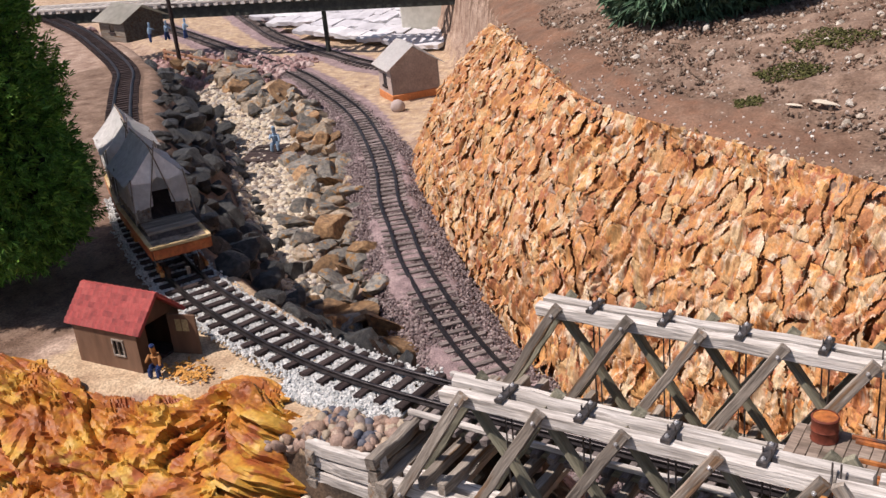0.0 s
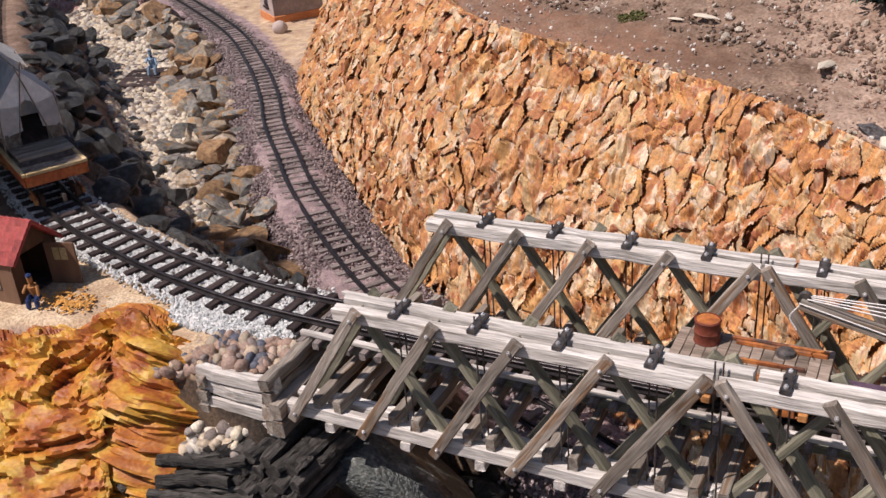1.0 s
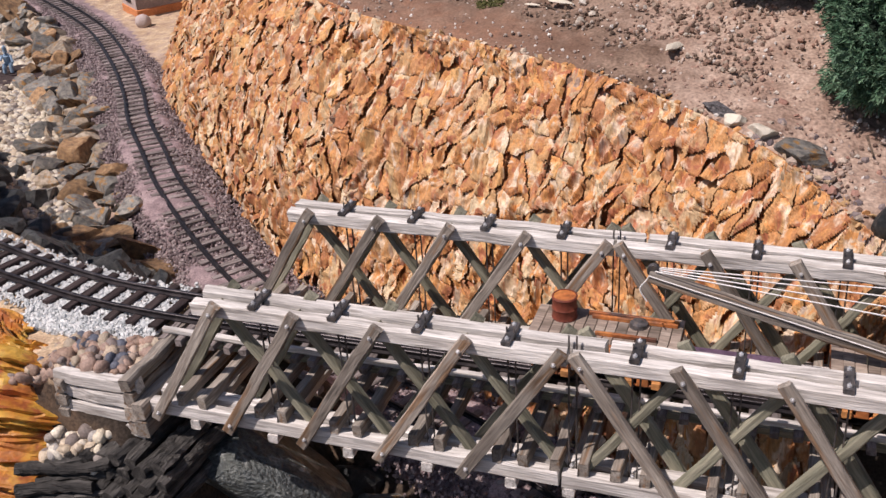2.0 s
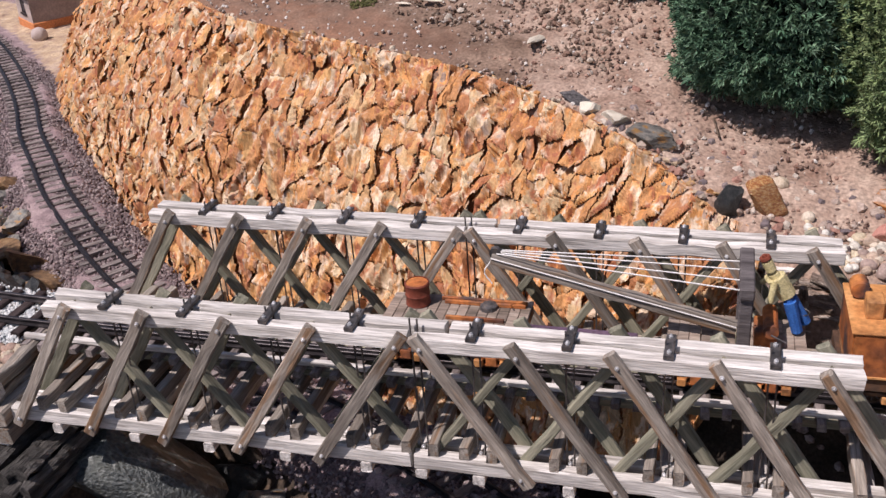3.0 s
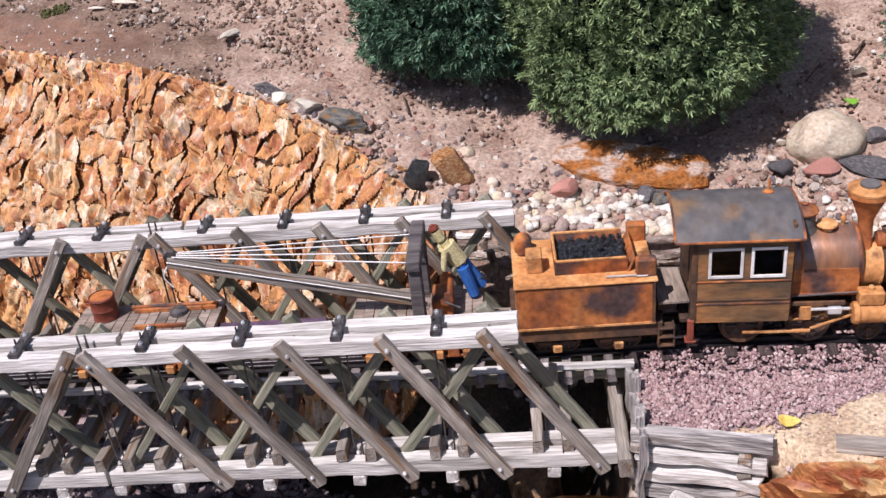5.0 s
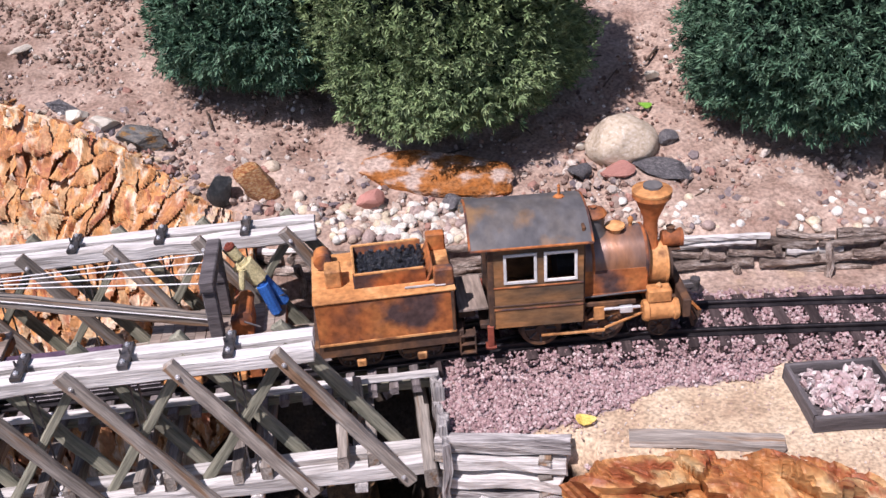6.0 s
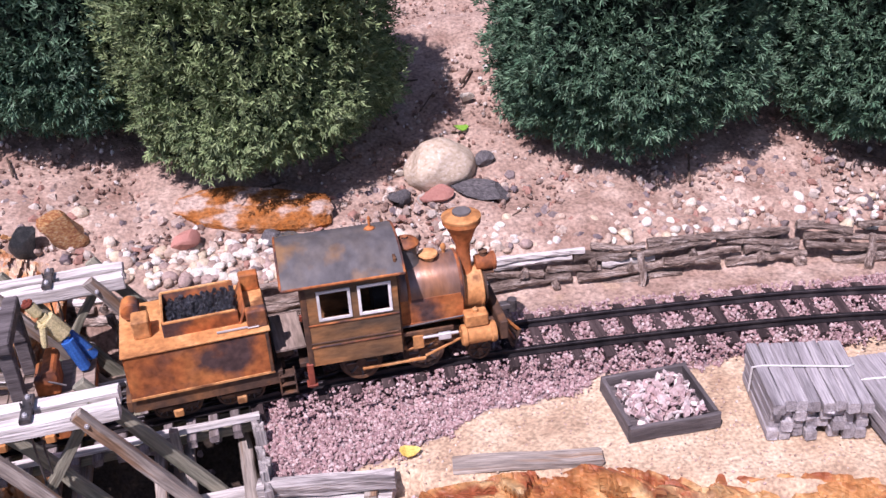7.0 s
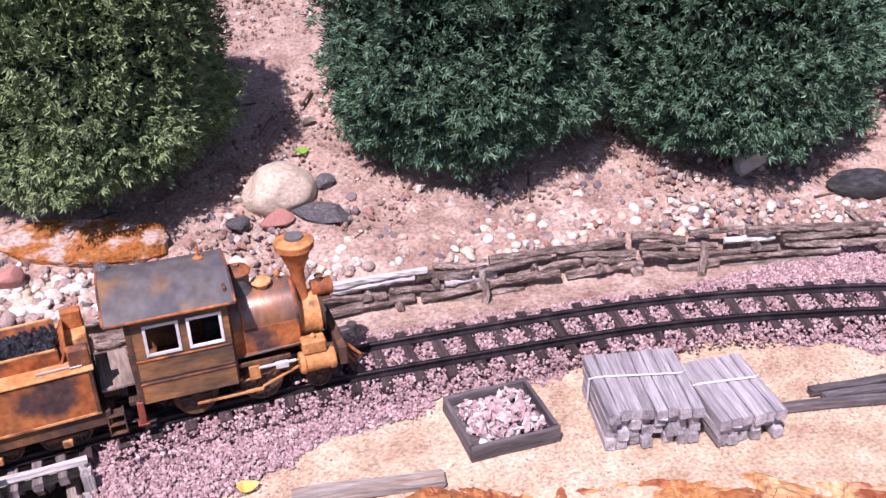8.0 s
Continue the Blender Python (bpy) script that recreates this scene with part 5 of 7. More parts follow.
               ("white_rock", 1.0, 0.395, 0.016, 0.010, 0.010, PALE_BIT, "white stone chip by the boulder", 0.3, 0.4, False)]
for k, (nm, x, y, a, b, c, mt, lab, sink, turn, sm) in enumerate(SLOPE_ROCKS):
    me = rock_mesh(nm, 300 + k, mt, 1, 4 if sm else 3, 0.12 if sm else 0.4, 5 if sm else 12, sm)
    tagged(put(nm, me, None, Matrix.LocRotScale(at_ground(x, y, c * (0.5 - sink)), Euler((0.1, 0.1, turn)), (a * 1.1, b * 1.1, c * 1.15))), lab, "rock")

# a dark rounded rock far along the slope
me = rock_mesh("dark_round_rock", 360, DARK_ROCK, 0.7, 3, 0.1, 4, True)
tagged(put("dark_round_rock", me, None, Matrix.LocRotScale(at_ground(1.71, 0.15, 0.012), Euler((0, 0, -0.4)), (0.085, 0.045, 0.055))), "dark rounded lump on the bare slope", "rock")


def leaf(name, x, y, s, material, label, turn):
    bm = bmesh.new()
    n = 10
    ring = []
    for i in range(n):
        a = 2 * math.pi * i / n
        ring.append(bm.verts.new((s * math.cos(a), 0.6 * s * math.sin(a) * (1 - 0.3 * math.cos(a)), 0.12 * s * math.cos(2 * a))))
    bm.faces.new(ring)
    r = bmesh.ops.extrude_face_region(bm, geom=bm.faces[:])
    bmesh.ops.translate(bm, verts=[v for v in r["geom"] if isinstance(v, bmesh.types.BMVert)], vec=(0, 0, 0.0006))
    me = bpy.data.meshes.new(name)
    bm.normal_update()
    bm.to_mesh(me)
    bm.free()
    me.materials.append(material)
    tagged(put(name, me, None, Matrix.LocRotScale(at_ground(x, y, 0.006), Euler((0.3, 0.2, turn)), None)), label, "leaf")


leaf("green_leaf", 1.096, 0.452, 0.011, LEAF_LIME, "fresh lime green leaf on the slope", 0.5)
leaf("yellow_leaf", 0.912, -0.014, 0.010, LEAF_YELLOW, "dry yellow leaf on pink gravel", 0.1)
for x, y, s, a in ((0.305, 0.65, 0.026, 1.3), (0.07, 0.78, 0.012, 0.1), (0.15, 1.05, 0.012, 0.8), (0.11, 0.79, 0.02, 0.0)):
    me = rock_mesh("bark_chip", int(s * 9000), PALE_BIT, 0.25, 2, 0.3, 8)
    tagged(put("bark_chip", me, None, Matrix.LocRotScale(at_ground(x, y, 0.008), Euler((0.05, 0.1, a)), (s * 2.4, s * 0.8, s))), "pale curled bark chip on dry soil", "bark chip")
for k in range(26):
    r = random.Random(900 + k)
    x = r.uniform(-0.3, 1.7)
    y = np.interp(x, EDGE_X, EDGE_Y) + r.uniform(0.04, 0.35)
    a = r.uniform(0, 3.1)
    L = r.uniform(0.02, 0.06)
    p, q = Vector(at_ground(x, y, 0.004)), Vector(at_ground(x + L * math.cos(a), y + L * math.sin(a), 0.005))
    bm = rod(p, q, r.uniform(0.0008, 0.0016), 5)
    tw = part("twig", bm, TRUNK, None)
    tagged(tw, "thin brown twig on the soil", "twig", "twigs on the slope")


# ---- log retaining wall ----
def log_mesh(L, r, seed, material):
    rr = random.Random(seed)
    n, k = max(5, int(L / 0.007)), 10
    V, F = [], []
    ph = [rr.uniform(0, 6) for _ in range(4)]
    for i in range(n):
        t = i / (n - 1)
        cy, cz = 0.0025 * math.sin(4 * t + ph[0]) + rr.gauss(0, .0003), 0.0018 * math.sin(5 * t + ph[1])
        rad = r * (1 + 0.10 * math.sin(7 * t + ph[2])) * (1.08 - 0.16 * t)
        for j in range(k):
            a = 2 * math.pi * j / k
            q = rad * (1 + 0.12 * math.sin(3 * a + ph[3]) + rr.gauss(0, 0.13))
            V.append((L * t, cy + q * math.cos(a), cz + q * math.sin(a)))
    for i in range(n - 1):
        for j in range(k):
            a, b = i * k + j, i * k + (j + 1) % k
            F.append((a, b, b + k, a + k))
    F += [tuple(range(k))[::-1], tuple(range((n - 1) * k, n * k))]
    return mesh_from("log", V, F, material)


def build_log_wall():
    w = tagged(new("log_wall"), "low retaining wall of stacked weathered branches", "retaining wall", kind="structure")
    r = random.Random(11)
    kinds = {}
    for row in range(9):
        x = 0.585 + r.uniform(0, 0.05)
        z = -0.158 + row * 0.0100
        while x < 1.78:
            L = r.choice([0.06, 0.09, 0.12, 0.16])
            rad = r.choice([0.0038, 0.0046, 0.0054])
            if not (row < 4 and x > 0.79) and not (row in (4, 5) and r.random() < 0.22):
                key = (L, rad, r.randrange(4), r.random() < 0.08)
                if key not in kinds:
                    kinds[key] = log_mesh(L, rad, len(kinds), WOOD_PALE if key[3] else LOG_BARK)
                y0, y1 = (np.interp(q, EDGE_X, EDGE_Y) - 0.024 + row * 0.0016 + r.gauss(0, 0.002) for q in (x, x + L))
                put("log", kinds[key], w, along((x, y0, z + r.gauss(0, .0016)), (x + L, y1, z + r.gauss(0, .0022))))
                if row > 4 and r.random() < 0.55:
                    cx = x + L * r.uniform(0.2, 0.9)
                    cy = np.interp(cx, EDGE_X, EDGE_Y) - 0.033 + row * 0.0016
                    put("cross_log", stub_mesh(r.randrange(4)), w, along((cx, cy, z - 0.0065), (cx + 0.008, cy + 0.05, z - 0.003)))
            x += L + r.uniform(0.001, 0.008)
    for x in (0.66, 0.78, 0.93, 1.22, 1.47):
        y = np.interp(x, EDGE_X, EDGE_Y) - 0.036
        put("stake", log_mesh(0.042, 0.0042, int(x * 100), LOG_BARK), w, Matrix.Translation((x, y + 0.004, -0.122)) @ Matrix.Rotation(radians(-90), 4, "Y"))
    return w


@functools.lru_cache(None)
def stub_mesh(k):
    return log_mesh(0.05, 0.0042 + 0.0006 * k, 300 + k, LOG_BARK)


build_log_wall()


# ---- timber cribs at the bridge ends ----
def crib_left():
    c = thing("timber_crib", Matrix.Identity(4), "grey timber crib abutment filled with river stones", "abutment")
    for k in range(4):
        z = -0.124 - k * 0.0185
        timber("crib_timber", (-0.262, -0.014, z), (-0.155, -0.014 - 0.001 * k, z), 0.013, 0.0155, WOOD_PALE, c, seed=k, rough=0.0009)
        timber("crib_timber", (-0.162, -0.026, z + 0.009), (-0.162, 0.175, z + 0.009), 0.013, 0.0155, WOOD_GREY, c, seed=k + 5, rough=0.0009)
        if k:
            timber("crib_timber", (-0.255, -0.024, z + 0.009), (-0.255, 0.05, z + 0.009), 0.013, 0.0155, WOOD_GREY, c, seed=k + 9, rough=0.0009)
    timber("sill", (-0.15, -0.03, -0.145), (-0.15, 0.225, -0.145), 0.014, 0.02, WOOD_GREY, c, seed=3)
    timber("sill", (-0.15, -0.03, -0.168), (-0.15, 0.225, -0.168), 0.016, 0.02, WOOD_GREY, c, seed=4)
    return c


crib_left()


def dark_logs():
    """Old dark logs heaped as footing below the crib."""
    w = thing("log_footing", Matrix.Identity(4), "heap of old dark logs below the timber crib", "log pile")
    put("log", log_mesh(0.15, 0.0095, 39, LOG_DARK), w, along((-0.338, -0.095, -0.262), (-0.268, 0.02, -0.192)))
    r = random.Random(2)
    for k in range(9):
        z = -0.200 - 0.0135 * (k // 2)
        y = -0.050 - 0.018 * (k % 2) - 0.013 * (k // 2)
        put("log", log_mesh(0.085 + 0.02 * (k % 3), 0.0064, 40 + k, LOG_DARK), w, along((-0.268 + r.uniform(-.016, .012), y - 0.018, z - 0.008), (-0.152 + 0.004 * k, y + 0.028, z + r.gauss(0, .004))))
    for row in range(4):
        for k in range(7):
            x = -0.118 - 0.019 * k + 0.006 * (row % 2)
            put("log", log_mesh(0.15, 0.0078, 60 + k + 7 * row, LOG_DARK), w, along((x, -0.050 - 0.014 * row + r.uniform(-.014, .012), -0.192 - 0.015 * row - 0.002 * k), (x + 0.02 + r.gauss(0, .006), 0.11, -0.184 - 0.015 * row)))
    return w


dark_logs()
N = 330
xy = np.c_[rng.uniform(-0.325, -0.172, N), rng.uniform(-0.006, 0.052, N)]
xy[:, 1] -= 0.03 * np.clip((-0.262 - xy[:, 0]) / 0.05, 0, 1) * rng.uniform(0, 0.8, N)
spill = np.clip((-0.262 - xy[:, 0]) / 0.07, 0, 1)
s = rng.uniform(0.65, 1.3, N)[:, None] * 0.0165 * rng.uniform(0.8, 1.2, (N, 3))
me = scatter("crib_stones", LUMPY, np.c_[xy, -0.121 - 0.028 * spill + rng.uniform(-0.006, 0.009, N)], s, spins(N, 1.2), CRIB_STONE, True)
tagged(new("crib_stones", me), "brown, grey and blue river stones filling the crib", "stones", kind="stuff")
xy = np.c_[rng.uniform(-0.272, -0.198, 70), rng.uniform(-0.058, -0.008, 70)]
s = rng.uniform(0.7, 1.25, 70)[:, None] * 0.019 * rng.uniform(0.8, 1.2, (70, 3))
me = scatter("pale_pebbles", LUMPY, np.c_[xy, -0.193 + (xy[:, 1] + 0.03) * 0.35 + rng.uniform(-0.008, 0.006, 70)], s, spins(70, 1.0), PEBBLE, True)
tagged(new("pale_pebbles", me), "pale pebbles heaped below the timber crib", "stones", kind="stuff")


N = 2600
xy = np.c_[rng.uniform(-0.37, -0.185, N), rng.uniform(0.045, 0.085, N)]
me = scatter("white_gravel", CHIPS, np.c_[xy, -0.119 + rng.uniform(0, 0.005, N) + 0.10 * (xy[:, 1] - 0.045)], rng.uniform(0.6, 1.4, N)[:, None] * 0.0056 * np.ones((1, 3)), spins(N), WHITE_CHIP)
tagged(new("white_gravel", me), "bright white gravel heaped beside the stone crib", "gravel", kind="stuff")


def crib_right():
    c = thing("timber_crib", Matrix.Identity(4), "grey split timber crib holding pink gravel", "abutment")
    a, b = Vector((0.779, -0.0130, 0)), Vector((0.893, -0.0400, 0))
    for k in range(4):
        z = Vector((0, 0, -0.1195 - k * 0.0195))
        timber("crib_timber", a + z + Vector((0.002 * (k % 2), -0.001 * k, 0)), b + z + Vector((-0.004 * (k % 3), -0.001 * k, 0.0015 * (k % 2))), 0.012, 0.0135, WOOD_PALE if k in (1, 2) else WOOD_SPLIT, c, seed=k + 20, rough=0.0011)
        for f in (0.055, 0.83):
            p = a.lerp(b, f) + z + Vector((0, 0, -0.0098))
            timber("crib_tie", p + Vector((-0.003, -0.0085, 0)), p + Vector((0.014, 0.058, 0)), 0.0115, 0.0060, WOOD_GREY, c, seed=k + 30, rough=0.0009)
    timber("prop", (0.812, -0.034, -0.178), (0.880, -0.050, -0.206), 0.011, 0.012, WOOD_PALE, c, seed=41, rough=0.0011)
    for k in range(17):
        y = -0.024 + 0.0135 * k
        timber("sheet_plank", (0.785 + 0.0022 * (k % 3), y, -0.215), (0.785 + 0.0022 * (k % 3), y, -0.112 + 0.004 * ((k * 7) % 4)), 0.0065, 0.0122, WOOD_SPLIT, c, up=(0, 1, 0), seed=k % 6, rough=0.0011)
    timber("sill", (0.772, -0.03, -0.145), (0.772, 0.225, -0.145), 0.012, 0.02, WOOD_GREY, c, seed=3)
    return c


WOOD_SPLIT = mat("split_grey_timber", [(0.14, 0.12, 0.115), (0.36, 0.33, 0.31), (0.60, 0.56, 0.52)], 11, 0.88, 0.8, stretch=(1, 11, 11), vary=0.1, fine=5, grain=0.45, depth=0.003)
crib_right()
xy = np.c_[rng.uniform(0.868, 0.91, 420), rng.uniform(-0.105, -0.04, 420)]
stones("gravel_spill", xy, 0.0058, PINK, "pink gravel spilling past the timber crib", CHIPS, 0.2, smooth=False, category="gravel", lift=0.002, tilt=3)
pl = thing("loose_plank", Matrix.Identity(4), "grey weathered plank lying on the sand", "plank")
timber("board", (0.943, -0.043, LAND + 0.004), (1.068, -0.073, LAND + 0.004), 0.017, 0.007, WOOD_GREY, pl, rough=0.0008)


# ---- gravel box and timber stack ----
def gravel_box():
    b = thing("gravel_box", pose(1.1435, -0.024, LAND + 0.001, 0, 0, -3.5), "dark grey wooden tray filled with pink stones", "tray")
    L, W, H, t = 0.080, 0.076, 0.0155, 0.0042
    for name, p, q in (("side_board", (-L / 2, -W / 2, H / 2), (L / 2, -W / 2, H / 2)), ("side_board", (-L / 2, W / 2, H / 2), (L / 2, W / 2, H / 2)),
                       ("side_board", (-L / 2, -W / 2 + t / 2, H / 2), (-L / 2, W / 2 - t / 2, H / 2)), ("side_board", (L / 2, -W / 2 + t / 2, H / 2), (L / 2, W / 2 - t / 2, H / 2))):
        timber(name, p, q, t, H, DARK_BOARD, b, over=t / 2 if abs(p[1] - q[1]) < 1e-6 else 0.0)
    part("bottom_board", box(L, W, 0.003, (0, 0, 0.003)), DARK_BOARD, b)
    N = 300
    P = np.c_[rng.uniform(-L / 2 + .008, L / 2 - .008, N), rng.uniform(-W / 2 + .008, W / 2 - .008, N), rng.uniform(0.006, 0.015, N)]
    s = rng.uniform(0.6, 1.3, N)[:, None] * 0.0125 * rng.uniform(0.7, 1.2, (N, 3))
    heap = put("stone_fill", scatter("stone_fill", SHARDS, P, s, spins(N), PINK_LUMP), b, None, "pale pink broken stones")
    heap["kind"] = "stuff"
    return b


DARK_BOARD = mat("dark_grey_board", [(0.065, 0.055, 0.055), (0.11, 0.096, 0.096), (0.16, 0.14, 0.138)], 14, 0.85, 0.4, stretch=(1, 10, 10), depth=0.002)
PINK_LUMP = tint("pink_broken_stone", [(0.62, 0.46, 0.44), (0.70, 0.58, 0.55), (0.54, 0.38, 0.37), (0.76, 0.66, 0.62)], 0.85, 60)
gravel_box()
SILVER_WOOD = mat("silver_grey_timber", [(0.22, 0.20, 0.205), (0.36, 0.335, 0.34), (0.46, 0.435, 0.43)], 9, 0.85, 0.5, stretch=(1, 16, 16), vary=0.22, fine=5, grain=0.35, depth=0.002)


def timber_stack(x, y, turn, cols, label, rows=4):
    st = thing("timber_stack", pose(x, y, LAND, 0, 0, turn), label, "timber stack", "timber stacks")
    r = random.Random(cols)
    w = 0.0105
    drop = 0.0106 * (4 - rows)
    for k in range(cols):
        timber("beam", (r.uniform(-.001, .001), k * w * 1.02, 0.038 - drop), (0.088 + r.uniform(-.003, .003), k * w * 1.02 + r.gauss(0, .0006), 0.038 - drop - (0.0012 if k > 2 else 0)), w * 0.96, 0.0105, SILVER_WOOD, st, seed=k, rough=0.0003)
    for row, z in ((0, 0.006), (1, 0.0165), (2, 0.0272))[:rows - 1]:
        for k in range(cols):
            if row == 0 and k % 5 == 4:
                continue
            timber("beam", (r.uniform(-.002, .003), k * w * 1.02 + r.gauss(0, .0005), z), (0.085 + r.uniform(-.004, .003), k * w * 1.02 + r.gauss(0, .0005), z), w * 0.93, 0.0103, SILVER_WOOD, st, seed=k + 7 * row, rough=0.0003)
    pts = [(0.030, -0.008, 0.012), (0.032, -0.0075, 0.040), (0.036, 0.0, 0.0442)] + [(0.036 + 0.0008 * k, k * w, 0.0444) for k in range(1, cols)] + [(0.034, cols * w - 0.003, 0.041), (0.034, cols * w - 0.002, 0.015)]
    pts = [(a, b, max(0.004, c - drop)) for a, b, c in pts]
    part("tie_cord", tube(pts, 0.0010, 6), CORD, st, "white tie cord")
    return st


timber_stack(1.240, -0.014, -106, 8, "strapped stack of silver grey square timbers")
timber_stack(1.320, -0.048, -99, 6, "lower strapped stack of silver grey square timbers", 3)
po = thing("timber_poles", Matrix.Identity(4), "long thin dark timbers lying on the sand", "timbers")
for a, b in (((1.37, -0.11), (1.56, -0.165)), ((1.43, -0.117), (1.58, -0.15)), ((1.425, -0.105), (1.57, -0.135))):
    timber("pole", (*a, LAND + 0.005), (*b, LAND + 0.005), 0.008, 0.008, DARK_BOARD, po, seed=int(a[0] * 100))


# ---- shrubs ----
def spray():
    """A flat fan of narrow scaly leaf lobes."""
    V, F = [], []
    for a, L in ((-0.6, 0.85), (0, 1.1), (0.6, 0.85)):
        d, s = np.array([math.cos(a), math.sin(a), 0]), np.array([-math.sin(a), math.cos(a), 0])
        b = len(V)
        V += [d * 0.05, d * L * 0.6 + s * 0.125 + [0, 0, 0.08], d * L * 1.15 + [0, 0, -0.05], d * L * 0.6 - s * 0.125 + [0, 0, 0.08]]
        F += [(b, b + 1, b + 2), (b, b + 2, b + 3)]
    return np.array(V, float), np.array(F)


SPRAY = [spray()]


def shrub(name, x, y, rx, ry, h, lift, material, count, label, seed, leaf_size=0.016, taper=0.0):
    t = thing(name, Matrix.Translation(at_ground(x, y)), label, "shrub")
    z0 = lift
    bm = lathe([(0.022, -0.03), (0.016, h * 0.2), (0.012, h * 0.5), (0.004, h * 0.8)], 8)
    part("trunk", bm, TRUNK, t)
    r = np.random.default_rng(seed)

    def radius(d):
        """How far the crown reaches in a direction; uneven and lumpy."""
        v = Vector(d)
        return 0.90 + 0.17 * noise.noise(v * 2.1 + Vector((seed, 0, 0))) + 0.15 * noise.noise(v * 5.0 + Vector((0, seed, 0))) + 0.12 * noise.noise(v * 10 + Vector((0, 0, seed))) + 0.10 * noise.noise(v * 21 + Vector((seed, seed, 0)))

    def squash(D):
        """Widen a ball into a crown that stays full down to its foot."""
        D = np.asarray(D)
        low = np.clip(-D[..., 2], 0, 1)
        wide = np.sqrt(np.clip(1 - D[..., 2] ** 2, 1e-6, 1))
        full = np.where(D[..., 2] < 0, (1 - low ** 7) ** 0.5 * (1 - 0.08 * low), (1 - D[..., 2] ** 2.6 * 0.999) ** 0.6)
        return full / wide

    def narrow(z):
        """A cone-shaped crown draws in towards its tip."""
        return 1 - taper * np.clip((z - z0) / h - 0.35, 0, 1) / 0.65

    # solid core added behind the sprays, coloured as the shade between them
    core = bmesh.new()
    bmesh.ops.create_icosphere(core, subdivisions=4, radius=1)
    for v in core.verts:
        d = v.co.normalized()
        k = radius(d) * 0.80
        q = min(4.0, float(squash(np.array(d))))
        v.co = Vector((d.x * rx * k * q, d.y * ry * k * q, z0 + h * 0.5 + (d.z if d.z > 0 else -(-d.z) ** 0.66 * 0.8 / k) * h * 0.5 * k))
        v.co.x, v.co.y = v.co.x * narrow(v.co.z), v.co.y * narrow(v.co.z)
    part("inner_foliage", core, CORE_SHADE, t)
    d = r.normal(0, 1, (count, 3))
    d /= np.linalg.norm(d, axis=1)[:, None]
    k = np.array([radius(q) for q in d]) * r.uniform(0.78, 1.03, count) ** 0.8
    q = np.minimum(4.0, squash(d))
    P = np.c_[d[:, 0] * rx * k * q, d[:, 1] * ry * k * q, z0 + h * 0.5 + np.where(d[:, 2] > 0, d[:, 2], -np.abs(d[:, 2]) ** 0.66) * h * 0.5 * np.where(d[:, 2] > 0, k, 0.9 * k ** 0.3)]
    P[:, :2] *= narrow(P[:, 2])[:, None]
    ax = d + r.normal(0, 0.55, (count, 3)) + [0, 0, 0.35]
    ax /= np.linalg.norm(ax, axis=1)[:, None]
    u = np.cross(ax, r.normal(0, 1, (count, 3)))
    u /= np.linalg.norm(u, axis=1)[:, None]
    R = np.stack([ax, u, np.cross(ax, u)], 2)
    s = r.uniform(0.6, 1.3, count)[:, None] * leaf_size * np.ones((1, 3))
    put("crown", scatter("crown", SPRAY, P, s, R, material), t)
    return t


shrub("round_shrub", 0.852, 0.478, 0.178, 0.166, 0.40, -0.006, LEAF_OLIVE, 54000, "dense yellow green conifer shrub on the slope", 3, 0.0084)
shrub("round_shrub", 0.635, 0.575, 0.155, 0.155, 0.42, -0.015, LEAF_DARK, 34000, "dense bluish green conifer shrub on the slope", 5, 0.0094)
shrub("round_shrub", 1.305, 0.415, 0.185, 0.175, 0.44, -0.022, LEAF_DARK, 44000, "dense dark green conifer shrub on the slope", 8, 0.0094)
shrub("round_shrub", 1.635, 0.315, 0.185, 0.17, 0.44, -0.028, LEAF_DARK, 40000, "dense dark green conifer shrub beside another", 12, 0.0094)
shrub("round_shrub", 1.99, 0.24, 0.18, 0.18, 0.5, 0.0, LEAF_DARK, 9000, "dark green conifer shrub further along the slope", 14, 0.016)
shrub("round_shrub", -0.31, 1.37, 0.22, 0.2, 0.6, -0.05, LEAF_DARK, 9000, "dark shrub at the back of the garden", 17, 0.03)
shrub("round_shrub", 0.43, 0.88, 0.17, 0.17, 0.5, -0.03, LEAF_DARK, 9000, "dark shrub standing above the rock wall", 19, 0.02)
shrub("conifer_tree", -1.075, 0.115, 0.262, 0.20, 0.84, 0.0, LEAF_BRIGHT, 60000, "bright green conical conifer beside the track", 21, 0.0125, 0.66)

# ---- the train ----
def on_track(x0, length):
    """The frame of a vehicle whose rear end stands at x0 on the main line; x forward, z up from the rail tops."""
    i = int(np.argmin(np.abs(MAIN[:, 0] - x0)))
    j = min(len(MAIN) - 1, i + int(round(length / 0.0105)))
    return along((*MAIN[i], RAIL), (*MAIN[j], RAIL))


def wheel(parent, x, y, r, material=RUST_DARK):
    bm = lathe([(r * 1.12, 0), (r * 1.12, 0.0014), (r, 0.0016), (r, 0.006), (r * 0.82, 0.006), (r * 0.78, 0.0045), (r * 0.3, 0.0045), (r * 0.26, 0.0075), (0.0008, 0.0075)], 22, "Y", (x, y, r + 0.0))
    if y < 0:
        bm.transform(Matrix.Translation((0, 2 * y, 0)) @ Matrix.Diagonal((1, -1, 1, 1)))
        bmesh.ops.reverse_faces(bm, faces=bm.faces[:])
    w = part("wheel", bm, material, parent, smooth=True)
    sp = bmesh.new()
    for k in range(8):
        a = k * math.pi / 4
        s = 1 if y > 0 else -1
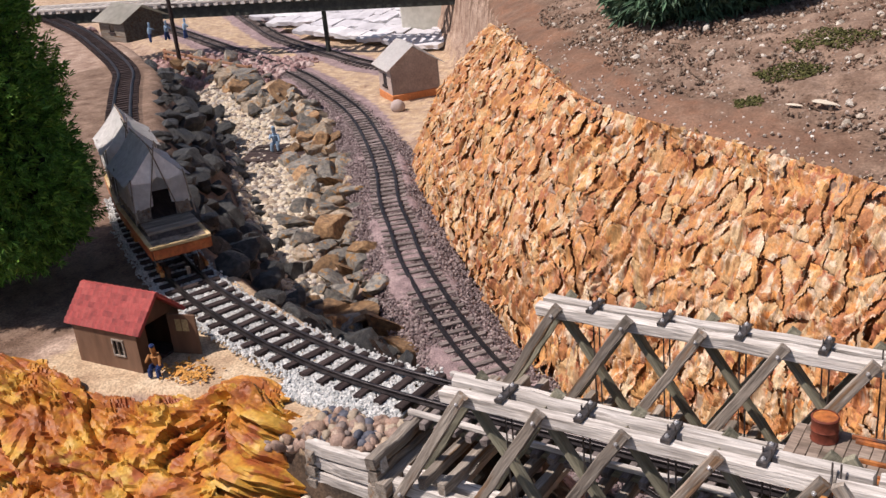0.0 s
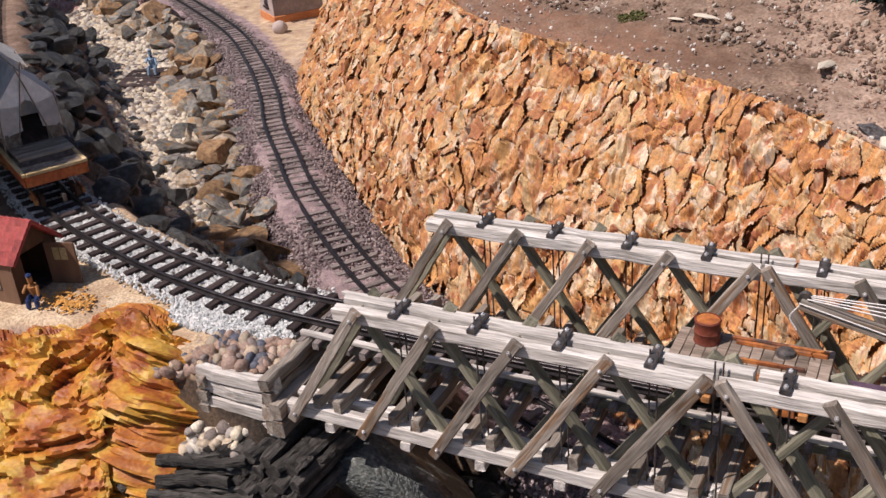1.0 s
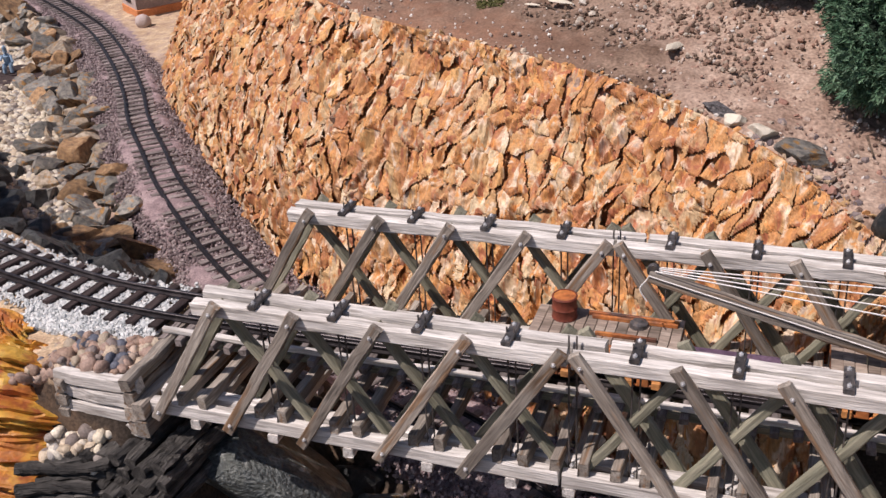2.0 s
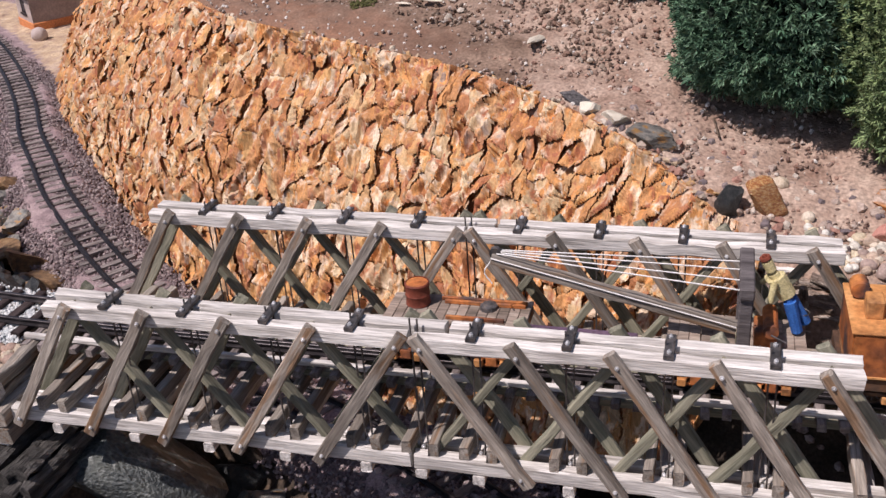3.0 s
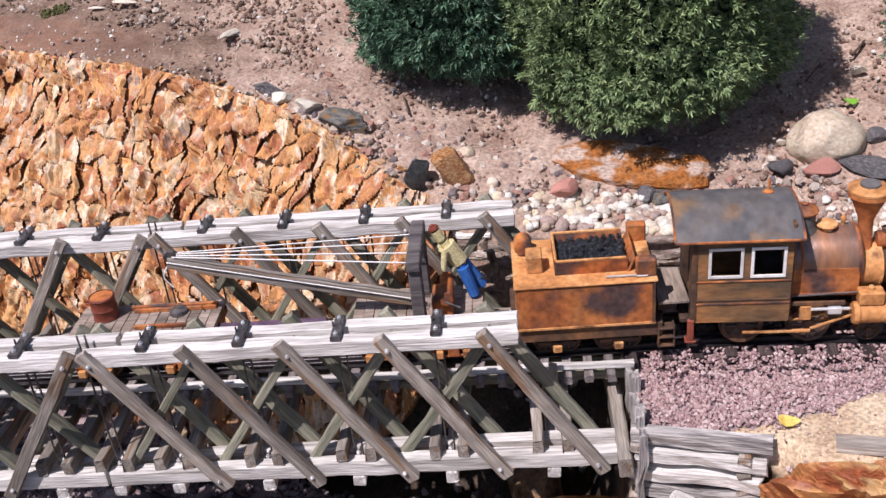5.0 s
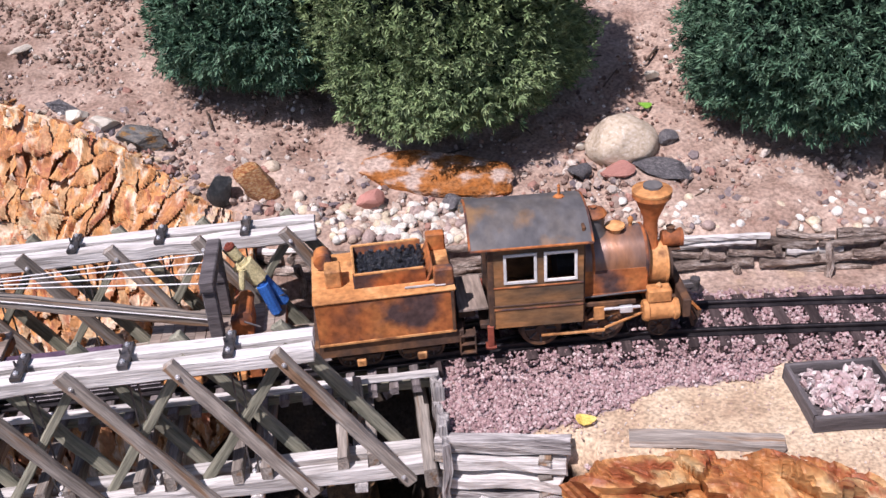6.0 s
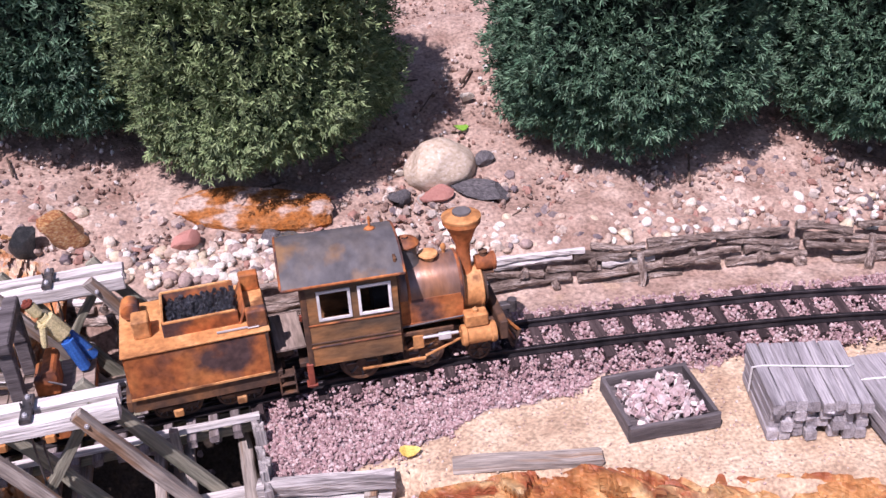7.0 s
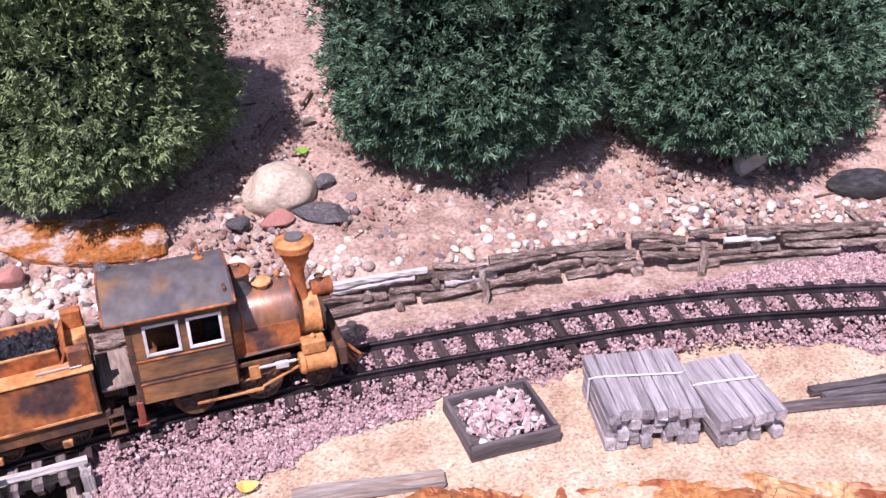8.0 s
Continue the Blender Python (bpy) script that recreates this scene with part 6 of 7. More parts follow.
        rod((x + math.cos(a) * r * 0.25, y + s * 0.0052, r + math.sin(a) * r * 0.25), (x + math.cos(a) * r * 0.8, y + s * 0.0052, r + math.sin(a) * r * 0.8), r * 0.06, 5, sp)
    part("spoke", sp, IRON, w)
    return w


def build_loco():
    lo = thing("steam_locomotive", on_track(0.840, 0.2), "small rust streaked orange steam locomotive with funnel stack", "locomotive")
    # frame and running gear
    part("frame", join(box(0.185, 0.030, 0.016, (0.095, 0, 0.024)), box(0.10, 0.070, 0.005, (0.045, 0, 0.030))), RUST_DARK, lo)
    for x in (0.052, 0.112):
        for y in (-0.0235, 0.0235):
            wheel(lo, x, y, 0.0185)
    for y in (-0.024, 0.024):
        wheel(lo, 0.165, y, 0.011)
    for s in (-1, 1):
        bm = rod((0.052, s * 0.0345, 0.015), (0.112, s * 0.0345, 0.015), 0.0018, 6)
        rod((0.112, s * 0.0355, 0.018), (0.150, s * 0.0355, 0.033), 0.0014, 6, bm)
        rod((0.094, s * 0.0335, 0.026), (0.148, s * 0.0345, 0.038), 0.0011, 6, bm)
        box(0.010, 0.004, 0.014, (0.106, s * 0.0365, 0.036), 0.0005, None, bm)
        part("connecting_rod", bm, RUST_LIGHT, lo, "orange rusty rods")
        bm = lathe([(0.0012, -0.017), (0.0095, -0.0165), (0.0105, -0.0145), (0.0105, -0.012), (0.0092, -0.011), (0.0092, 0.011), (0.0105, 0.012), (0.0105, 0.0145), (0.0095, 0.0165), (0.0012, 0.017)], 18, "X", (0.1635, s * 0.036, 0.034))
        cy = part("cylinder", bm, RUST_LIGHT, lo, "pale orange steam cylinder", smooth=True)
        chest = box(0.022, 0.014, 0.013, (0.162, s * 0.033, 0.050), 0.0012)
        part("steam_chest", chest, RUST_LIGHT, cy)
        part("valve_cap", lathe([(0.0028, 0), (0.0028, 0.003), (0.0014, 0.0045)], 10, "Z", (0.162, s * 0.033, 0.0565)), RUST_LIGHT, cy, smooth=True)
        part("guide_plate", box(0.048, 0.0025, 0.004, (0.116, s * 0.036, 0.0455), 0.0004), RUST_DARK, lo)
        part("slide_bar", join(box(0.034, 0.0022, 0.0022, (0.127, s * 0.0382, 0.0405), 0.0003), box(0.012, 0.004, 0.007, (0.131, s * 0.0375, 0.0385), 0.0006)), BOLT, lo, "bright steel slide bar")
        part("pipe", rod((0.092, s * 0.031, 0.050), (0.155, s * 0.031, 0.053), 0.0009, 6), IRON, lo)
    # boiler
    bm = lathe([(0.0265, 0.086), (0.0275, 0.088), (0.0275, 0.153), (0.0255, 0.155)], 36, "X", (0, 0, 0.0765))
    boiler = part("boiler", bm, BOILER, lo, "brown boiler streaked with rust", smooth=True)
    for x in (0.101, 0.1505):
        part("boiler_band", lathe([(0.0277, x), (0.0281, x + 0.0006), (0.0281, x + 0.0022), (0.0277, x + 0.0028)], 36, "X", (0, 0, 0.0765), cap=False), RUST, boiler, smooth=True)
    part("boiler_skirt", join(box(0.066, 0.0555, 0.0265, (0.120, 0, 0.0635), 0.001), box(0.068, 0.058, 0.003, (0.120, 0, 0.0500), 0.0006)), RUST, boiler)
    bm = lathe([(0.0205, 0.153), (0.0215, 0.154), (0.0215, 0.172), (0.0222, 0.1725), (0.0222, 0.1745), (0.019, 0.1755), (0.017, 0.177), (0.006, 0.178), (0.001, 0.1785)], 32, "X", (0, 0, 0.0640))
    smokebox = part("smokebox", bm, RUST_LIGHT, lo, "ochre rusty smokebox with round door", smooth=True)
    part("door_ring", lathe([(0.0175, 0.1762), (0.0185, 0.1772), (0.0185, 0.1788), (0.0165, 0.1792)], 28, "X", (0, 0, 0.0640), cap=False), RUST_DARK, smokebox, smooth=True)
    part("door_hub", lathe([(0.004, 0.178), (0.004, 0.181), (0.0015, 0.183)], 12, "X", (0, 0, 0.0640)), BOLT, smokebox, smooth=True)
    part("smokebox_saddle", box(0.022, 0.030, 0.020, (0.163, 0, 0.036), 0.002), RUST_DARK, lo)
    # stack
    prof = [(0.0115, 0.078), (0.0098, 0.083), (0.0072, 0.087), (0.0066, 0.108), (0.0072, 0.1125), (0.0112, 0.1225), (0.0155, 0.1335), (0.0157, 0.1340), (0.0176, 0.1343), (0.0180, 0.1348), (0.0180, 0.1395)]
    stack = part("chimney", lathe(prof, 30, "Z", (0.160, 0, 0)), RUST, lo, "funnel shaped rusty chimney", smooth=True)
    part("stack_lid", lathe([(0.0184, 0.1392), (0.0184, 0.1412), (0.0160, 0.1422), (0.0085, 0.1438), (0.0080, 0.1430)], 30, "Z", (0.160, 0, 0)), RUST_LIGHT, stack)
    part("stack_mouth", lathe([(0.0088, 0.1425), (0.0088, 0.1452)], 20, "Z", (0.161, 0.002, 0)), ROOF_SOOT, stack)
    # domes
    d = part("steam_dome", lathe([(0.0135, 0.100), (0.0115, 0.106), (0.0105, 0.109), (0.0105, 0.1185), (0.0122, 0.1200), (0.0125, 0.1215), (0.0110, 0.1235), (0.0055, 0.1255), (0.003, 0.126), (0.003, 0.128), (0.001, 0.1285)], 28, "Z", (0.106, 0, 0)), ROOF_SOOT, lo, "dark dome with rusty cap", smooth=True)
    part("dome_cap", lathe([(0.0124, 0.1203), (0.0128, 0.1218), (0.0112, 0.1242), (0.0055, 0.1262), (0.003, 0.1267), (0.003, 0.1287), (0.001, 0.129)], 28, "Z", (0.106, 0, 0)), RUST, d, smooth=True)
    part("sand_dome", lathe([(0.0065, 0.100), (0.0055, 0.1045), (0.0085, 0.1068), (0.0095, 0.108), (0.0090, 0.1095), (0.0020, 0.1105)], 24, "Z", (0.126, -0.003, 0)), RUST_LIGHT, lo, "small orange filler cap", smooth=True)
    part("whistle", join(lathe([(0.0018, 0.102), (0.0018, 0.107), (0.0026, 0.1075), (0.0026, 0.111), (0.001, 0.113)], 10, "Z", (0.142, 0.004, 0)), rod((0.142, 0.004, 0.107), (0.142, 0.012, 0.107), 0.0012, 6)), RUST_LIGHT, lo, smooth=True)
    # head lamp on its bracket
    br = part("lamp_bracket", join(box(0.016, 0.014, 0.002, (0.180, 0, 0.0795)), box(0.003, 0.012, 0.016, (0.1735, 0, 0.0735))), RUST_DARK, lo)
    lamp = part("head_lamp", lathe([(0.0072, 0.171), (0.0080, 0.173), (0.0080, 0.187), (0.0090, 0.188), (0.0090, 0.190), (0.0074, 0.1905)], 22, "X", (0, 0, 0.0890)), RUST, lo, "rusty orange head lamp", smooth=True)
    part("lens", lathe([(0.0074, 0.1900), (0.0052, 0.1912), (0.001, 0.1918)], 20, "X", (0, 0, 0.0890)), GLASS, lamp, smooth=True)
    part("vent", lathe([(0.0038, 0.096), (0.0038, 0.1005), (0.0046, 0.101), (0.002, 0.1025)], 12, "Z", (0.179, 0, 0)), RUST_DARK, lamp, smooth=True)
    # pilot
    pil = part("pilot_beam", box(0.008, 0.078, 0.020, (0.188, 0, 0.034), 0.001), RUST_DARK, lo)
    for k in range(7):
        y = -0.030 + 0.010 * k
        part("pilot_slat", rod((0.191, y, 0.030), (0.213 - abs(y) * 0.45, y * 0.75, 0.0040), 0.0017, 6), RUST if k % 2 else RUST_DARK, pil)
    part("pilot_foot", rod((0.200, -0.023, 0.0040), (0.213, 0.0, 0.0038), 0.002, 6, rod((0.200, 0.023, 0.0040), (0.213, 0.0, 0.0038), 0.002, 6)), RUST_DARK, pil)
    part("front_coupler", join(box(0.016, 0.008, 0.006, (0.197, 0, 0.036), 0.0008), lathe([(0.005, 0.030), (0.005, 0.042)], 10, "Z", (0.206, 0, 0))), IRON, pil)
    # cab: side walls with two windows each, open doorway behind, front wall
    cw, zb, zt, x0, x1 = 0.0415, 0.032, 0.118, 0.008, 0.090
    for s in (-1, 1):
        bm = bmesh.new()
        wins = [(0.0190, 0.0465), (0.0555, 0.0830)]
        wz0, wz1 = 0.0805, 0.1085
        for (a, b, c, d) in ((x0, x1, zb, wz0), (x0, x1, wz1, zt), (x0, wins[0][0], wz0, wz1), (wins[0][1], wins[1][0], wz0, wz1), (wins[1][1], x1, wz0, wz1)):
            box(b - a, 0.0030, d - c, ((a + b) / 2, s * cw, (c + d) / 2), 0, None, bm)
        sw = part("cab_side", bm, CAB_WOOD, lo, "rusty boarded cab side with two windows")
        for z in (0.052, 0.056, 0.0755):
            part("moulding", box(x1 - x0, 0.0012, 0.0016, ((x0 + x1) / 2, s * (cw + 0.0018), z), 0.0004), RUST_DARK if z == 0.056 else RUST, sw)
        for a, b in wins:
            bm = bmesh.new()
            t = 0.0026
            for (p, q, c, d) in ((a - t / 2, b + t / 2, wz0 - t / 2, wz0 + t / 2), (a - t / 2, b + t / 2, wz1 - t / 2, wz1 + t / 2), (a - t / 2, a + t / 2, wz0 + t / 2, wz1 - t / 2), (b - t / 2, b + t / 2, wz0 + t / 2, wz1 - t / 2)):
                box(q - p, 0.0016, d - c, ((p + q) / 2, s * (cw + 0.0019), (c + d) / 2), 0.0002, None, bm)
            part("window_frame", bm, WHITE_FRAME, sw, "white painted window frame")
    bm = box(0.003, 2 * cw - 0.003, zt - zb + 0.012, (x1 + 0.0005, 0, (zb + zt) / 2 + 0.006), 0.0006)
    part("cab_front", bm, RUST_DARK, lo)
    for s in (-1, 1):
        part("door_post", box(0.006, 0.020, zt - zb, (x0 - 0.0015, s * (cw - 0.0085), (zb + zt) / 2), 0.0006), RUST_DARK, lo)
    part("cab_floor", box(0.080, 0.078, 0.003, (0.048, 0, 0.0345), 0.0004), RUST_DARK, lo)
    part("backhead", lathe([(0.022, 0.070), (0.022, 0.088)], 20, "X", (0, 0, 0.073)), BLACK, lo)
    # curved roof
    bm = bmesh.new()
    n, xs = 14, (-0.012, -0.010, 0.03, 0.096, 0.0975)
    grid = []
    for x in xs:
        row = []
        for i in range(n + 1):
            u = -1 + 2 * i / n
            row.append((x, 0.0490 * u, 0.1365 - 0.0165 * abs(u) ** 2.2))
        grid.append(row)
    top = [[bm.verts.new(p) for p in row] for row in grid]
    bot = [[bm.verts.new((p[0], p[1] * 0.985, p[2] - 0.0030)) for p in row] for row in grid]
    for i in range(len(xs) - 1):
        for j in range(n):
            bm.faces.new((top[i][j], top[i + 1][j], top[i + 1][j + 1], top[i][j + 1]))
            bm.faces.new((bot[i][j], bot[i][j + 1], bot[i + 1][j + 1], bot[i + 1][j]))
        for j in (0, n):
            f = (top[i][j], bot[i][j], bot[i + 1][j], top[i + 1][j])
            bm.faces.new(f if j == 0 else f[::-1])
    for i in (0, len(xs) - 1):
        for j in range(n):
            f = (top[i][j], top[i][j + 1], bot[i][j + 1], bot[i][j])
            bm.faces.new(f if i == 0 else f[::-1])
    roof = part("cab_roof", bm, ROOF_SOOT, lo, "sooty grey curved cab roof with rusty edge", smooth=True)
    for s in (-1, 1):
        part("roof_edge", rod((-0.012, s * 0.0490, 0.1190), (0.0975, s * 0.0490, 0.1190), 0.0013, 6), RUST, roof, "rusty roof edge")
    for x in (-0.0118, 0.0973):
        bm = tube([(x, 0.0490 * u, 0.1360 - 0.0165 * abs(u) ** 2.2) for u in np.linspace(-1, 1, n + 1)], 0.0012)
        part("roof_edge", bm, RUST, roof, "rusty roof edge")
    part("roof_vent", join(lathe([(0.0045, 0.1340), (0.0045, 0.1372), (0.0034, 0.1380), (0.0013, 0.1388), (0.0011, 0.1465), (0.0017, 0.147), (0.0008, 0.149)], 14, "Z", (0.076, 0.010, 0)), lathe([(0.0055, 0.1340), (0.0055, 0.1360)], 14, "Z", (0.076, 0.010, 0))), RUST, roof, "rusty roof whistle", smooth=True)
    for s in (-1, 1):
        part("cab_step", join(box(0.010, 0.010, 0.0018, (0.004, s * 0.040, 0.012), 0.0004), box(0.006, 0.004, 0.026, (0.004, s * 0.042, 0.022), 0.0006)), DRUM_RED, lo)
    return lo


def build_tender():
    te = thing("coal_tender", on_track(0.686, 0.13), "rusty orange coal tender heaped with black coal", "tender")
    L, W = 0.134, 0.0425
    part("frame", join(box(L, 0.080, 0.014, (L / 2, 0, 0.0265), 0.0008), box(L + 0.008, 0.030, 0.008, (L / 2, 0, 0.022))), RUST_DARK, te)
    body = part("tank", box(L - 0.008, 2 * W, 0.046, (L / 2 - 0.003, 0, 0.0570), 0.0016, segs=2), RUST, te, "rust streaked tank side")
    part("top_plate", box(L - 0.005, 2 * W + 0.003, 0.0024, (L / 2 - 0.003, 0, 0.0808), 0.0008), RUST_LIGHT, body, "pale orange top plate")
    for s in (-1, 1):
        part("rivet_strip", box(L - 0.008, 0.0010, 0.0025, (L / 2 - 0.003, s * (W + 0.0004), 0.0358), 0.0003), RUST_LIGHT, body)
    for s in (-1, 1):
        part("corner_strip", box(0.003, 0.0012, 0.042, (L - 0.009, s * (W + 0.0003), 0.0575), 0.0003), RUST_DARK, body)
    # coal bunker with flared walls
    x0, x1, y1 = 0.039, 0.104, 0.0255
    bm = bmesh.new()
    for s in (-1, 1):
        box(x1 - x0, 0.0022, 0.016, ((x0 + x1) / 2, s * y1, 0.0895), 0.0005, Matrix.Rotation(s * radians(-9), 3, "X"), bm)
    box(0.0022, 2 * y1, 0.016, (x0, 0, 0.0895), 0.0005, None, bm)
    box(0.0022, 2 * y1 + 0.002, 0.016, (x1 + 0.003, 0, 0.0880), 0.0005, Matrix.Rotation(radians(24), 3, "Y"), bm)
    bunker = part("coal_bunker", bm, RUST, te, "rusty coal bunker wall")
    for s in (-1, 1):
        part("bunker_rim", rod((x0, s * (y1 + 0.0012), 0.0975), (x1 - 0.002, s * (y1 + 0.0012), 0.0975), 0.0014, 6), RUST_LIGHT, bunker)
    part("bunker_rim", rod((x0, -y1, 0.0975), (x0, y1, 0.0975), 0.0014, 6), RUST_LIGHT, bunker)
    N = 620
    P = np.c_[rng.uniform(x0 + .004, x1 - .001, N), rng.uniform(-y1 + .003, y1 - .003, N), rng.uniform(0.086, 0.0935, N)]
    P[:, 2] += 0.002 * (1 - np.abs(P[:, 1]) / y1)
    s = rng.uniform(0.7, 1.4, N)[:, None] * 0.0052 * np.ones((1, 3))
    coal = put("coal", scatter("coal", CHIPS, P, s, spins(N), COAL), te, None, "glossy black coal")
    coal["kind"] = "stuff"
    # rear tool box and pipe drum, front bulkheads, tool laid on the top
    part("tool_box", box(0.015, 0.020, 0.018, (0.020, -0.010, 0.0905), 0.0012), RUST_LIGHT, te, "orange rusty tool box")
    part("drum", lathe([(0.0015, 0), (0.0078, 0.0003), (0.0085, 0.0012), (0.0085, 0.017), (0.0078, 0.018), (0.0015, 0.0183)], 18, "Y", (0.011, 0.012, 0.0915)), RUST, te, "small rusty drum", smooth=True)
    for s in (-1, 1):
        part("bulkhead", box(0.018, 0.010, 0.018, (0.119, s * 0.033, 0.0905), 0.0012), RUST, te)
    # black sheet that stands for the shade in the tender's open front
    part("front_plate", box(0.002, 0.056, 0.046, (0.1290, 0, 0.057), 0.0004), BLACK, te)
    part("shovel", join(rod((0.083, -0.036, 0.0836), (0.112, -0.036, 0.0836), 0.0011, 6), box(0.010, 0.006, 0.0012, (0.115, -0.036, 0.0838), 0.0004)), WOOD_PALE, te, "pale wooden shovel")
    # footplate, steps, trucks
    part("footplate", box(0.028, 0.060, 0.003, (0.1445, -0.004, 0.050), 0.0005), DECK, te, "worn tan footplate")
    part("footplate_bracket", box(0.016, 0.050, 0.012, (0.139, 0, 0.0425), 0.0008), RUST_DARK, te)
    for s in (-1, 1):
        st = bmesh.new()
        for z in (0.008, 0.0175, 0.027):
            box(0.014, 0.011, 0.0018, (0.137, s * 0.037, z), 0.0004, None, st)
        for x in (0.130, 0.144):
            box(0.0014, 0.010, 0.024, (x, s * 0.037, 0.0180), 0.0003, None, st)
        part("steps", st, RUST_DARK, te, "dark rusty steps")
    for x in (0.026, 0.048, 0.083, 0.105):
        for y in (-0.0235, 0.0235):
            wheel(te, x, y, 0.0105)
    for s in (-1, 1):
        for x in (0.037, 0.094):
            fr = part("truck_frame", join(box(0.036, 0.003, 0.004, (x, s * 0.0335, 0.013), 0.0005), box(0.010, 0.004, 0.009, (x, s * 0.034, 0.010), 0.0005)), RUST_DARK, te)
            part("axle_box", join(box(0.0085, 0.006, 0.0075, (x, s * 0.0355, 0.0085), 0.0008), lathe([(0.0022, 0.0), (0.0022, 0.002), (0.0005, 0.003)], 10, "Y", (x, s * 0.0385, 0.0085))), RUST_LIGHT, fr, "ochre axle box")
    part("rear_beam", box(0.005, 0.078, 0.012, (-0.002, 0, 0.0265), 0.0008), RUST_DARK, te)
    part("coupler", join(box(0.022, 0.005, 0.004, (-0.012, 0, 0.018), 0.0006), rod((-0.022, 0, 0.012), (-0.022, 0, 0.024), 0.003, 8)), IRON, te)
    return te


def flat_car(name, x0, L, W, label, category, deck=DECK, sill=RUST, height=0.038):
    c = thing(name, on_track(x0, L), label, category)
    for k in range(max(6, int(L / 0.0105))):
        n = max(6, int(L / 0.0105))
        w = L / n
        put("deck_board", timber_mesh(W, w * 0.96, 0.004, deck, 0.0003, k % 3), c, Matrix.Translation(((k + 0.5) * w, -W / 2, height - 0.002)) @ Matrix.Rotation(radians(90), 4, "Z"))
    for s in (-1, 1):
        part("side_sill", box(L, 0.0045, 0.0085, (L / 2, s * (W / 2 - 0.004), height - 0.0085), 0.0006), sill, c)
    for x in (0.003, L - 0.003):
        part("end_sill", box(0.005, W - 0.004, 0.009, (x, 0, height - 0.009), 0.0006), sill, c)
    for xt in (0.030, L - 0.030):
        for dx in (-0.013, 0.013):
            for y in (-0.0235, 0.0235):
                wheel(c, xt + dx, y, 0.0095)
        for s in (-1, 1):
            bm = box(0.042, 0.003, 0.003, (xt, s * 0.034, 0.016), 0.0004)
            rod((xt - 0.016, s * 0.034, 0.008), (xt - 0.005, s * 0.034, 0.0055), 0.0012, 5, bm)
            rod((xt + 0.016, s * 0.034, 0.008), (xt + 0.005, s * 0.034, 0.0055), 0.0012, 5, bm)
            rod((xt - 0.016, s * 0.034, 0.008), (xt - 0.005, s * 0.034, 0.0155), 0.0012, 5, bm)
            rod((xt + 0.016, s * 0.034, 0.008), (xt + 0.005, s * 0.034, 0.0155), 0.0012, 5, bm)
            box(0.011, 0.004, 0.010, (xt, s * 0.034, 0.0105), 0.0005, None, bm)
            fr = part("truck_frame", bm, RUST, c)
            for dx in (-0.013, 0.013):
                part("axle_box", box(0.0085, 0.006, 0.008, (xt + dx, s * 0.0355, 0.009), 0.0008), RUST_LIGHT, fr)
    for x, s in ((-0.009, 1), (L + 0.009, -1)):
        part("coupler", join(box(0.018, 0.005, 0.004, (x, 0, 0.018), 0.0006), rod((x - s * 0.008, 0, 0.012), (x - s * 0.008, 0, 0.024), 0.003, 8)), IRON, c)
    return c


def build_crane():
    c = flat_car("crane_car", 0.528, 0.127, 0.080, "weathered flat car carrying a grey timber crane", "crane car")
    h, xf = 0.038, 0.069
    fr = part("gallows_frame", join(join(box(0.012, 0.011, 0.066, (xf, -0.031, h + 0.033), 0.0012), box(0.012, 0.011, 0.066, (xf, 0.031, h + 0.033), 0.0012)), box(0.013, 0.080, 0.012, (xf, 0, h + 0.071), 0.0012)), DARK_BOARD, c, "dark grey timber gallows frame")
    # boom, laid back and up
    base, tip = Vector((xf - 0.006, 0, h + 0.012)), Vector((-0.168, 0, h + 0.070))
    boom = timber("boom", base, tip, 0.009, 0.0125, WOOD_GREY, c, label="long grey timber boom")
    part("sheave", lathe([(0.006, -0.003), (0.0045, 0), (0.006, 0.003)], 12, "Y", tip + Vector((0.004, 0, 0.006))), IRON, c)
    bm = bmesh.new()
    for y in (-0.028, -0.010, 0.010, 0.026):
        rod((xf - 0.005, y, h + 0.069), tip + Vector((0.006, y * 0.15, 0.007)), 0.0007, 5, bm)
    rod(base + Vector((0, -0.006, 0.004)), tip + Vector((0, -0.005, 0.002)), 0.0007, 5, bm)
    for k in range(8):
        a = k * 0.7
        p, q = Vector((tip.x - 0.004 + 0.004 * math.cos(a), 0, tip.z - 0.004 * k * 0.9)), Vector((tip.x - 0.004 + 0.004 * math.cos(a + .7), 0, tip.z - 0.004 * (k + 1) * 0.9))
        rod(p, q, 0.0007, 5, bm)
    part("hoist_cord", bm, CORD, c, "white hoisting cords")
    wi = part("winch", join(box(0.020, 0.030, 0.018, (xf + 0.020, 0, h + 0.010), 0.001), lathe([(0.007, -0.02), (0.007, 0.02)], 14, "Y", (xf + 0.024, 0, h + 0.022))), RUST, c, "rusty winch box")
    part("winch_handle", rod((xf + 0.024, -0.024, h + 0.022), (xf + 0.038, -0.026, h + 0.016), 0.001, 5), IRON, wi)
    part("floor_rod", rod((xf + 0.03, -0.016, h + 0.001), (xf + 0.06, -0.028, h + 0.001), 0.001, 5), IRON, c)
    part("brake_wheel", join(lathe([(0.007, 0), (0.0078, 0.0008), (0.007, 0.0016)], 14, "Z", (0.122, 0.030, h + 0.016), cap=False), rod((0.122, 0.030, h - 0.006), (0.122, 0.030, h + 0.017), 0.0009, 5)), IRON, c)
    return c


def figurine(x, y, z, turn, lean, shirt, trousers, label, sit=False, cap=None):
    """A plain toy figure: soft lumps joined into one mesh."""
    bm = bmesh.new()

    def lump(p, q, r0, r1):
        own = bmesh.new()
